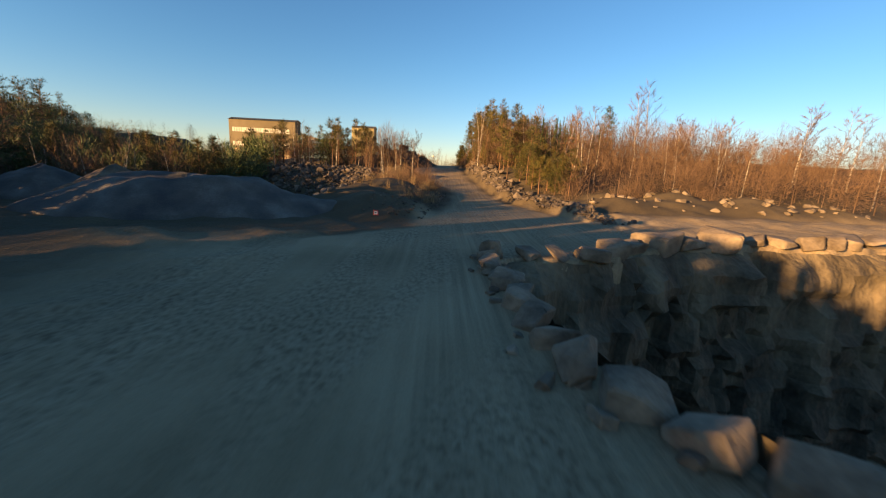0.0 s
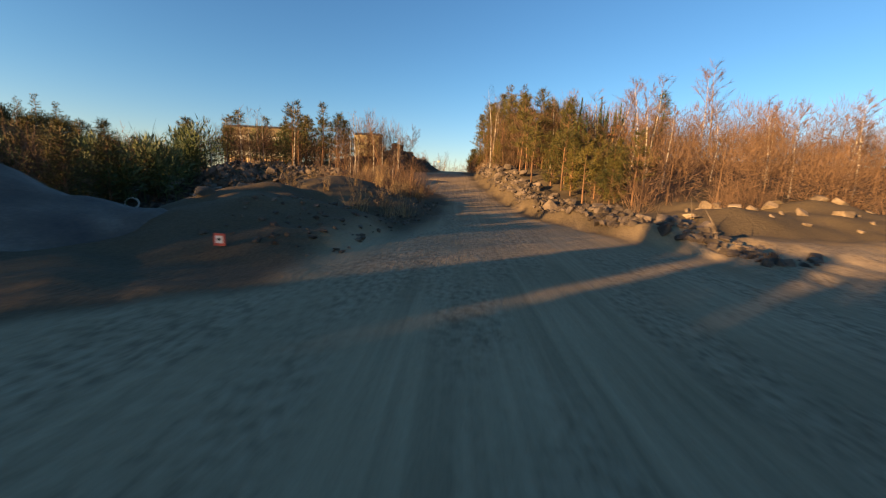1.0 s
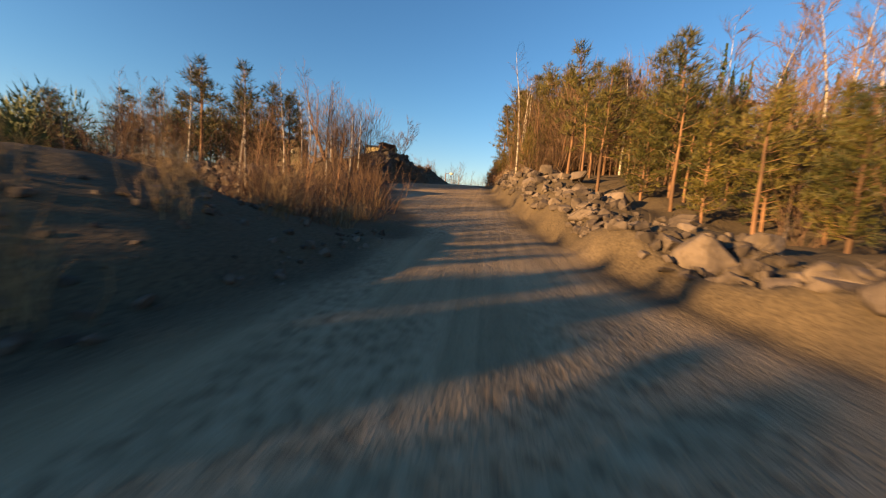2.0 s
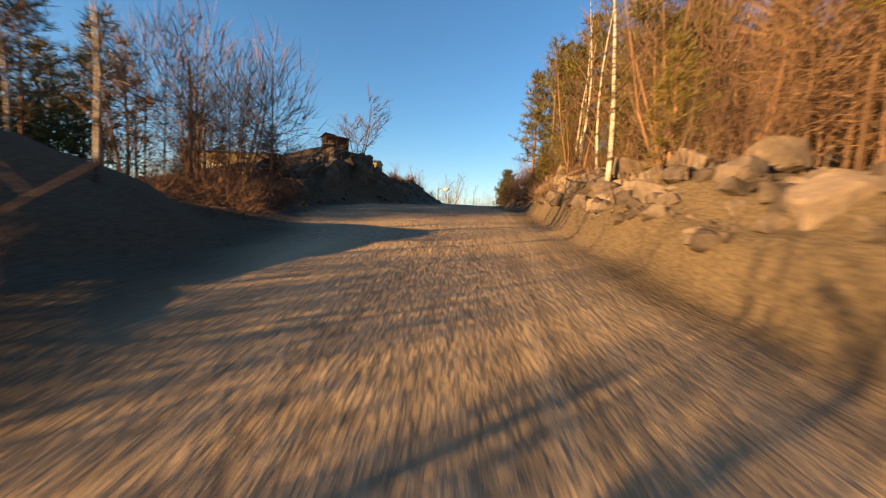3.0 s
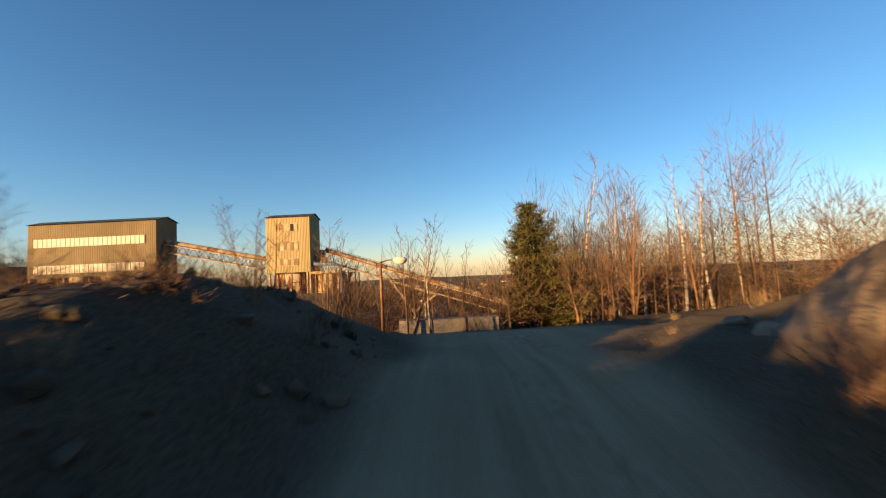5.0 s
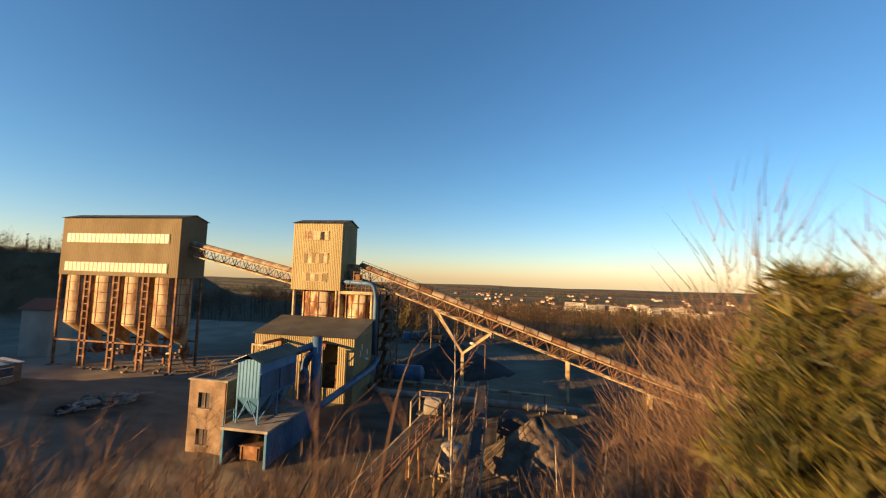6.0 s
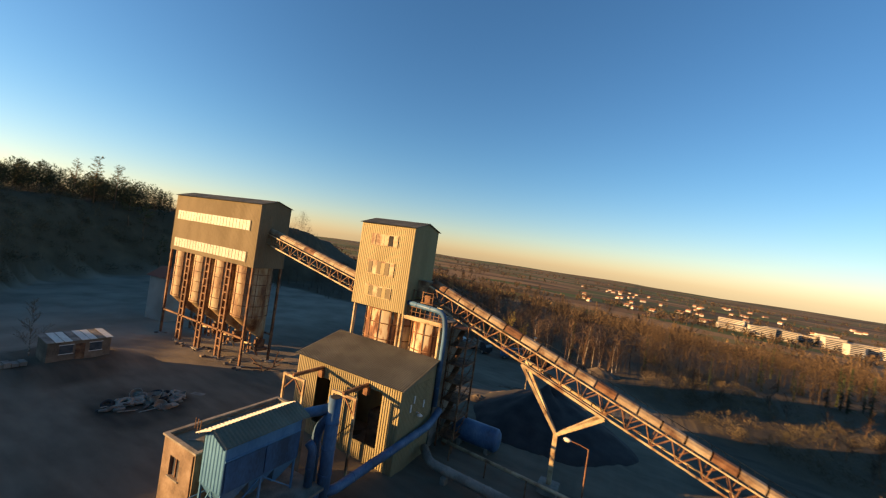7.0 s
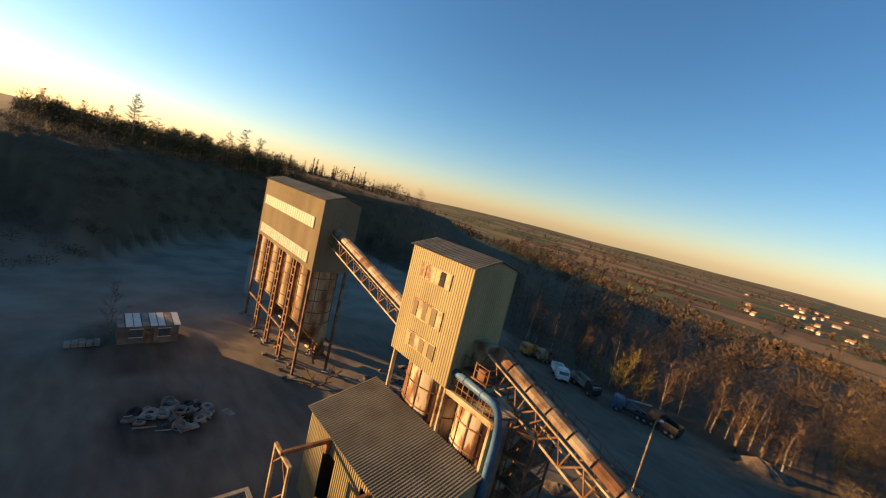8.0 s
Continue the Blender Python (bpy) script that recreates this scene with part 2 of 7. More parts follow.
def part(name, mesh, mat, parent=None, label="", smooth=False):
    """One mesh object, under its thing."""
    ob = new(name, mesh.data(name, mat, smooth))
    ob.parent = parent
    return tagged(ob, label) if label else ob


def thing(name, label, category, group="", kind="", m=None):
    """The Empty at the base of a thing."""
    ob = new(name)
    if m is not None:
        ob.matrix_basis = m
    return tagged(ob, label, category, group, kind)


def solid(name, mesh, mat, label, category, group="", kind="", smooth=False):
    return tagged(part(name, mesh, mat, None, "", smooth), label, category, group, kind)


# ---- the lie of the land ----
ROAD_Y = np.array([-400, -120, -72, -55, -43, -36, -30, -24, -21, -15, -8, -3, 3, 8, 12, 400.0])
ROAD_Z = np.array([4.0, 5.0, 6.0, 6.5, 6.8, 7.05, 7.5, 8.3, 8.7, 9.4, 10.15, 10.5, 10.95, 10.65, 10.2, 10.0])
LEFT_Y = np.array([-90, -55, -50, -44, -39, -36, -31, -27, -21, -15, -10, -7, -4, 0, 3, 8.0])
LEFT_X = np.array([-9, -7, -1.6, -0.9, 0.2, 0.6, 0.9, 0.2, -1.7, -3.6, -4.9, -3.7, -1.8, -1.1, -0.9, -1.0])
RIGHT_Y = np.array([-46, -43, -38, -36, -33, -28, -22, -17, -10, -6, -3, 0, 5, 9.0])
RIGHT_X = np.array([10.4, 9.0, 7.2, 6.5, 5.8, 5.0, 4.2, 3.8, 3.6, 3.3, 2.8, 2.9, 3.6, 6.0])


def step(a, b, x):
    t = np.clip((x - a) / (b - a), 0, 1)
    return t * t * (3 - 2 * t)


def waves(x, y, s, seed=0.0):
    """A smooth, irregular field of about -1 to 1 with features of s metres."""
    u, v = x / s + seed * 3.1, y / s - seed * 1.7
    return (np.sin(u * 1.0 + 1.3 * np.sin(v * 0.9 + seed)) + np.sin(v * 1.27 + 1.1 * np.sin(u * 0.83 + 2.0 + seed)) + 0.6 * np.sin(2.1 * u + 1.7 * v + seed) + 0.5 * np.sin(2.9 * v - 2.3 * u)) / 3.1


def heap(x, y, cx, cy, rx, ry, h, turn=0.0, p=1.0):
    """A tipped heap: a cone with a rounded top."""
    c, s = math.cos(turn), math.sin(turn)
    u, v = ((x - cx) * c + (y - cy) * s) / rx, (-(x - cx) * s + (y - cy) * c) / ry
    d = np.sqrt(u * u + v * v + 0.02) - 0.14
    return h * np.clip(1 - d, 0, 1) ** p


def rim_x(y):
    """The pit's edge beside the road."""
    return np.interp(y, [-140, -76, -72, -68.4, -66.5, -64.5, -61, -58, -56], [60, 11, 6.4, 4.3, 3.3, 2.6, 2.0, 2.1, 2.6]) + 0.15 * np.sin(y * 0.9)


def rim_y(x):
    """The pit's far edge."""
    return np.interp(x, [2, 6.6, 8.5, 12, 20, 45, 90], [-57.4, -56.2, -55.2, -52.9, -51.6, -49, -45]) + 0.25 * np.sin(x * 0.8)


def pit(x, y):
    """Inside the quarry pit 1, outside 0."""
    ex = rim_x(y) + 0.12 * np.sin(y * 2.1)
    ey = rim_y(x) + 0.2 * np.sin(x * 2.3)
    return step(0.0, 0.9, x - ex) * step(0.0, 0.9, ey - y) * step(70, 60, x)


def hill_foot(x, y):
    """Metres into the yard from the hill's foot."""
    return x - np.interp(y, [0, 30, 40, 50, 60, 75, 95, 140, 250], [-84, -88, -93, -108, -121, -129, -132, -118, -190])


def hill(x, y):
    """The terraced hillside that closes the yard, above its foot."""
    u, c = -hill_foot(x, y), y - 0.753 * (x + 141)
    w = np.interp(y, [35, 60], [30, 15])
    z = 19.6 * (0.55 * step(0, 0.5, u / w) + 0.45 * step(0.45, 1, u / w)) + 1.2 * waves(x, y, 11.0, 9) * step(6, 30, u) + 0.5 * waves(x, y, 3.5, 7) * step(2, 12, u)
    # unseen saddle along the sun's line, added so light reaches the silos
    return z * (1 - 0.53 * step(-13, -10, c) * step(11, 8, c)) * step(330, 150, y) * step(900, 300, -x)


def land(x, y):
    x, y = np.asarray(x, float), np.asarray(y, float)
    z = np.interp(y, ROAD_Y, ROAD_Z)
    lx, rx = np.interp(y, LEFT_Y, LEFT_X), np.interp(y, RIGHT_Y, RIGHT_X)
    left, right = lx - x, x - rx
    near = step(-34, -22, y) * step(14, 6, y)
    # banks beside the cutting
    crag = step(-10.2, -6.0, y) * (1 - 0.5 * step(-6.5, -1.5, y)) * step(12, 4, y)
    bank_l = step(0.0, 3.0, left) * (0.5 + 2.2 * crag) * near * (1 - 0.26 * step(4.0, 6.5, left) - 0.5 * step(9, 22, left))
    bank_r = (0.75 * step(0.2, 1.7, right) + 0.45 * step(1.5, 4.0, right)) * near * (1 + 0.75 * step(-12, -6, y)) * (1 - 0.8 * step(-1.6, 1.0, y)) + (0.9 * step(-6.5, -3, y) * step(0.9, -1.2, y)) * step(0.5, 2.6, right) + 0.35 * step(3.0, 5.0, right) * near
    berm_r = (0.45 + 0.15 * np.sin(y * 1.3)) * step(0, 0.9, right) * step(4.2, 2.0, right) * step(-46, -42, y) * step(-6, -12, y)
    ledge_r = (0.2 * step(0.3, 0.55, right) - 0.16 * step(0.75, 0.95, right) * step(1.35, 1.05, right)) * step(-46, -42, y) * step(-5, -8, y)
    z = z + bank_l + bank_r + berm_r + ledge_r
    # hollow beside the road, below the pines
    z = z - 2.3 * step(-9, -15, x) * step(-44, -38, y) * step(-2, -12, y) * step(-60, -45, x)
    # stony terrace under the pines, and the earth mound beside the road
    z = z + np.maximum(0, 9.8 - z) * step(-25.5, -21, y + 0.8 * waves(x, y, 2.0, 6)) * step(-7, -10.5, x) * step(-27, -19, x + 0.5 * (y + 22)) * step(8, 0, y)
    tips = np.maximum(heap(x, y, -5.2, -43.9, 4.8, 4.6, 1.35), np.maximum(heap(x, y, -5.4, -35.6, 5.4, 5.4, 2.0), heap(x, y, -7.2, -40.0, 4.6, 5.0, 1.5)))
    # the heap at y -21.6 is added to throw a shadow over the road
    z = z + tips * step(0.0, 1.2, left) * (1 + 0.1 * waves(x, y, 1.1, 8)) + heap(x, y, -5.4, -21.6, 2.5, 3.3, 1.22) + heap(x, y, -14, -57, 3, 1.6, 0.5, 0.4)
    z = z + heap(x, y, 26, -35, 18, 3.4, 1.3, -0.12) * (1 + 0.3 * np.sin(x * 0.9)) + heap(x, y, 16, -37.5, 7, 2.2, 1.0)
    # wooded rise behind the tipped heaps
    z = z + 7.0 * step(-38, -62, x) * step(-75, -45, y) * step(20, -8, y)
    # beyond the crest the land falls to the works yard
    top = np.interp(x, [-60, -30, -12, -4, 2, 20, 45, 90], [-30, -8, 8, 9.5, 9.5, 16, 20, 20])
    foot = np.interp(x, [-60, -30, -16, -12, 0, 20, 45, 90], [-5, 18, 31, 35, 36, 46, 60, 70])
    fall = step(0, 1, (y - top) / (foot - top))
    yard = 0.25 * waves(x, y, 9.0, 2) * step(30, 60, y) + 0.35 - 1.9 * step(68, 102, y) * step(-75, -45, x)
    far = step(118, 700, y + 0.25 * x) * -52 + 10 * waves(x, y, 420.0, 5) * step(160, 900, np.hypot(x, y))
    yard = yard + far + hill(x, y) + 3.5 * step(30, 80, x - 0.35 * (y - 45)) * step(140, 90, y)
    z = z * (1 - fall) + yard * fall
    z = z + 1.0 * step(1.0, 0.55, np.hypot((x + 61.0) / 8.0, (y - 46.5) / 9.5))
    # churned tracks on the turning place
    z = z + (0.13 * np.abs(waves(x * 0.22 + y * 0.1, y, 0.55, 3)) + 0.1 * waves(x * 0.5, y, 1.1, 6)) * step(-5, -9, x) * step(-66, -60, y) * step(-47, -52, y) * step(-60, -40, x)
    # pit
    z = z - 15.0 * pit(x, y)
    # small unevenness
    trackless = 1 - step(-0.6, 0.4, np.minimum(-left, -right)) * step(-200, -50, y) * (1 - fall)
    z = z + (0.02 + 0.13 * trackless) * waves(x, y, 0.9, 1) + (0.012 + 0.05 * trackless) * waves(x, y, 0.31, 4)
    return z


def ground_z(x, y):
    return float(land(x, y))


# ---- ground ----
def axis(breaks):
    """Grid lines from (start, step) stretches."""
    out = []
    for (a, s), (b, _) in zip(breaks, breaks[1:]):
        n = max(1, round((b - a) / s))
        out += [a + (b - a) * i / n for i in range(n)]
    return np.array(out + [breaks[-1][0]])


GX = axis([(-3600, 300), (-1200, 100), (-400, 25), (-150, 4), (-75, 1.6), (-30, 0.6), (-9, 0.18), (14, 0.6), (42, 2.0), (90, 12), (300, 60), (1200, 300), (3600, 1)])
GY = axis([(-1200, 200), (-400, 40), (-120, 4), (-80, 0.5), (-66, 0.24), (14, 0.7), (40, 1.2), (100, 2.5), (130, 8), (300, 40), (1200, 150), (4200, 1)])


def make_ground():
    X, Y = np.meshgrid(GX, GY)
    Z = land(X, Y)
    nx, ny = len(GX), len(GY)
    me = bpy.data.meshes.new("ground")
    idx = np.arange(nx * ny).reshape(ny, nx)
    quads = np.stack([idx[:-1, :-1], idx[:-1, 1:], idx[1:, 1:], idx[1:, :-1]], -1).reshape(-1, 4)
    me.from_pydata(np.stack([X, Y, Z], -1).reshape(-1, 3).tolist(), [], quads.tolist())
    lx, rx = np.interp(Y, LEFT_Y, LEFT_X), np.interp(Y, RIGHT_Y, RIGHT_X)
    wob = 0.5 * waves(X, Y, 1.7, 3)
    road = step(-0.3, 0.9, X - lx + wob) * step(-0.3, 0.9, rx - X + wob) * step(12, 8, Y) * step(-140, -100, Y)
    road = np.maximum(road, step(-57, -52, Y + 0.03 * X) * step(-41, -45, Y - 0.1 * X) * step(-2.6, -1.0, X + 0.5 * wob) * step(60, 40, X))
    road = np.maximum(road, step(-52, -58, Y) * step(-16, -6, X + 2 * wob) * (1 - pit(X, Y)))
    rear = np.interp(X, [-60, -40, -6, 0, 8, 20, 30], [119, 115, 120, 112, 101, 92, 84])
    yard = step(30, 40, Y - 0.6 * X * (X > 0) + 2 * wob) * step(2, -2, Y - rear + 2 * wob) * step(-2, 3, hill_foot(X, Y)) * step(27, 22, X + wob)
    yard = np.maximum(yard, step(-13, -9, -X - 30) * step(10, 16, Y) * step(60, 40, Y) * step(-105, -90, X))
    fields = step(210, 300, Y + 0.2 * X)
    dirt = np.maximum(0.9 * step(1.25, 0.6, np.hypot((X + 3) / 17, (Y - 46) / 13) + 0.2 * wob), 0.55 * np.maximum(step(1.2, 0.8, np.hypot((X + 61) / 8, (Y - 46.5) / 5.5) + 0.15 * wob), step(1.2, 0.8, np.hypot((X + 44) / 5, (Y - 48) / 4.5) + 0.15 * wob)))
    # besides the stains, west paled and east darkened in place of light and shade
    pale = np.clip(0.45 + 0.6 * step(-50, -74, X + 6 * wob) - dirt - 0.45 * step(3, 12, X), 0, 1)
    col = np.stack([road, yard, fields, pale], -1).reshape(-1, 4)
    att = me.attributes.new("cover", "FLOAT_COLOR", "POINT")
    att.data.foreach_set("color", col.astype(np.float32).ravel())
    me.polygons.foreach_set("use_smooth", [True] * len(me.polygons))
    m = bpy.data.materials.new("earth")
    m.use_nodes = True
    nt = m.node_tree
    b = nt.nodes["Principled BSDF"]
    b.inputs["Roughness"].default_value, b.inputs["Specular IOR Level"].default_value = 0.95, 0.15
    geo, at = nt.nodes.new("ShaderNodeNewGeometry"), nt.nodes.new("ShaderNodeAttribute")
    at.attribute_name = "cover"
    sep = nt.nodes.new("ShaderNodeSeparateColor")
    nt.links.new(at.outputs["Color"], sep.inputs[0])

    def noise_of(scale, stretch, detail=6):
        mp, n = nt.nodes.new("ShaderNodeMapping"), nt.nodes.new("ShaderNodeTexNoise")
        mp.inputs["Scale"].default_value = stretch
        nt.links.new(geo.outputs["Position"], mp.inputs[0])
        nt.links.new(mp.outputs[0], n.inputs[0])
        n.inputs["Scale"].default_value, n.inputs["Detail"].default_value = scale, detail
        return n.outputs[0]

    def mixed(a, b2, k):
        x = nt.nodes.new("ShaderNodeMix")
        x.data_type = "RGBA"
        nt.links.new(a, x.inputs[6])
        nt.links.new(b2, x.inputs[7])
        if hasattr(k, "links"):
            nt.links.new(k, x.inputs[0])
        else:
            x.inputs[0].default_value = k
        return x.outputs[2]

    def ramped(src, stops):
        r = ramp_node(nt, stops)
        nt.links.new(src, r.inputs[0])
        return r.outputs[0]

    streak = noise_of(1.5, (1.0, 0.035, 0.3))
    patch = noise_of(0.22, (1, 1, 1))
    grit = noise_of(22.0, (1, 0.5, 1))
    clod = noise_of(8.0, (1, 0.6, 1), 5)
    rut = noise_of(4.5, (1, 0.025, 0.3), 4)
    # packed gravel road with wheel streaks
    r1 = ramped(streak, [(0.34, (0.15, 0.108, 0.06)), (0.5, (0.28, 0.205, 0.12)), (0.66, (0.42, 0.32, 0.2))])
    r2 = ramped(grit, [(0.3, (0.17, 0.122, 0.07)), (0.7, (0.38, 0.29, 0.18))])
    r3 = ramped(patch, [(0.35, (0.19, 0.138, 0.08)), (0.65, (0.35, 0.26, 0.16))])
    r4 = ramped(clod, [(0.36, (0.12, 0.085, 0.055)), (0.46, (0.23, 0.17, 0.105)), (0.66, (0.34, 0.265, 0.175))])
    r5 = ramped(rut, [(0.36, (0.12, 0.088, 0.052)), (0.5, (0.27, 0.2, 0.12)), (0.66, (0.4, 0.305, 0.19))])
    worn = ramped(noise_of(0.3, (1.0, 0.16, 0.3), 3), [(0.44, (0, 0, 0)), (0.6, (0.75, 0.75, 0.75))])
    lumpy = ramped(noise_of(0.45, (1.0, 0.3, 0.3), 3), [(0.44, (0.02, 0.02, 0.02)), (0.58, (0.58, 0.58, 0.58))])
    r1 = mixed(mixed(r3, r1, 0.4), r5, worn)
    roadc = mixed(mixed(mixed(r1, r2, 0.22), r3, 0.35), r4, lumpy)
    # scrubby soil
    s1 = ramped(patch, [(0.3, (0.055, 0.042, 0.028)), (0.55, (0.078, 0.058, 0.036)), (0.75, (0.135, 0.1, 0.06))])
    s2 = ramped(grit, [(0.3, (0.045, 0.034, 0.021)), (0.75, (0.155, 0.118, 0.072))])
    soilc = mixed(s1, s2, 0.5)
    # works yard, dusty and stained; the cover's alpha darkens or pales it
    y1 = ramped(noise_of(0.09, (1, 1, 1)), [(0.35, (0.095, 0.078, 0.055)), (0.65, (0.19, 0.153, 0.108))])
    y2 = ramped(noise_of(0.5, (0.5, 1.6, 1)), [(0.3, (0.085, 0.07, 0.05)), (0.7, (0.2, 0.162, 0.115))])
    y3 = ramped(noise_of(0.35, (0.4, 1.8, 1)), [(0.35, (0.055, 0.043, 0.03)), (0.65, (0.1, 0.08, 0.056))])
    y4 = ramped(noise_of(0.16, (1, 0.8, 1)), [(0.35, (0.2, 0.165, 0.12)), (0.65, (0.3, 0.255, 0.19))])
    yardc = mixed(mixed(y3, mixed(y1, y2, 0.45), ramped(at.outputs["Alpha"], [(0.0, (0, 0, 0)), (0.4, (1, 1, 1))])), y4, ramped(at.outputs["Alpha"], [(0.45, (0, 0, 0)), (1.0, (0.9, 0.9, 0.9))]))
    # far fields and woods
    vm, vo = nt.nodes.new("ShaderNodeMapping"), nt.nodes.new("ShaderNodeTexVoronoi")
    vm.inputs["Scale"].default_value, vm.inputs["Rotation"].default_value = (0.0035, 0.011, 0.001), (0, 0, 0.35)
    vo.inputs["Scale"].default_value = 1.0
    nt.links.new(geo.outputs["Position"], vm.inputs[0])
    nt.links.new(vm.outputs[0], vo.inputs[0])
    vs = nt.nodes.new("ShaderNodeSeparateColor")
    nt.links.new(vo.outputs["Color"], vs.inputs[0])
    f1 = ramped(vs.outputs[0], [(0.0, (0.04, 0.027, 0.016)), (0.25, (0.15, 0.085, 0.04)), (0.42, (0.04, 0.08, 0.017)), (0.56, (0.06, 0.038, 0.022)), (0.7, (0.06, 0.1, 0.025)), (0.86, (0.2, 0.125, 0.06))])
    f2 = ramped(noise_of(0.03, (1, 1, 1)), [(0.35, (0.05, 0.035, 0.022)), (0.7, (0.15, 0.105, 0.06))])
    fieldc = mixed(f1, f2, 0.12)
    c = mixed(soilc, roadc, sep.outputs[0])
    c = mixed(c, yardc, sep.outputs[1])
    c = mixed(c, fieldc, sep.outputs[2])
    nt.links.new(c, b.inputs["Base Color"])
    hsum = nt.nodes.new("ShaderNodeMath")
    hsum.operation = "ADD"
    nt.links.new(streak, hsum.inputs[0])
    nt.links.new(grit, hsum.inputs[1])
    hs2 = nt.nodes.new("ShaderNodeMath")
    hs2.operation = "ADD"
    hs3 = nt.nodes.new("ShaderNodeMath")
    hs3.operation = "MULTIPLY_ADD"
    nt.links.new(rut, hs3.inputs[0])
    nt.links.new(worn, hs3.inputs[1])
    nt.links.new(hsum.outputs[0], hs3.inputs[2])
    hs4 = nt.nodes.new("ShaderNodeMath")
    hs4.operation = "MULTIPLY_ADD"
    nt.links.new(clod, hs4.inputs[0])
    nt.links.new(lumpy, hs4.inputs[1])
    nt.links.new(hs3.outputs[0], hs4.inputs[2])
    nt.links.new(hs4.outputs[0], hs2.inputs[0])
    nt.links.new(clod, hs2.inputs[1])
    bp = nt.nodes.new("ShaderNodeBump")
    bp.inputs["Strength"].default_value, bp.inputs["Distance"].default_value = 0.5, 0.045
    nt.links.new(hs2.outputs[0], bp.inputs["Height"])
    nt.links.new(bp.outputs[0], b.inputs["Normal"])
    me.materials.append(m)
    return tagged(new("ground", me), "packed gravel road, works yard and fields", "ground", kind="structure")


make_ground()

# ---- silo building ----
SX0, SX1, SY0, SY1 = -70.8, -48.8, 62.13, 67.2


def skew_cone(cx, cy):
    """A hopper whose outlet lies to one side."""
    q = Mesh()
    rows = [(2.48, 0.0, 6.9), (2.1, 0.38, 6.2), (1.25, 1.2, 4.7), (0.45, 1.95, 3.6), (0.45, 1.95, 3.2)]
    for r, k0, z in rows:
        q.v += [(cx + 0.6 * k0 + r * math.cos(2 * math.pi * k / 28), cy + 0.85 * k0 + r * math.sin(2 * math.pi * k / 28), z) for k in range(28)]
    for i in range(len(rows) - 1):
        q.f += [(i * 28 + k, i * 28 + (k + 1) % 28, i * 28 + 28 + (k + 1) % 28, i * 28 + 28 + k) for k in range(28)]
    return q


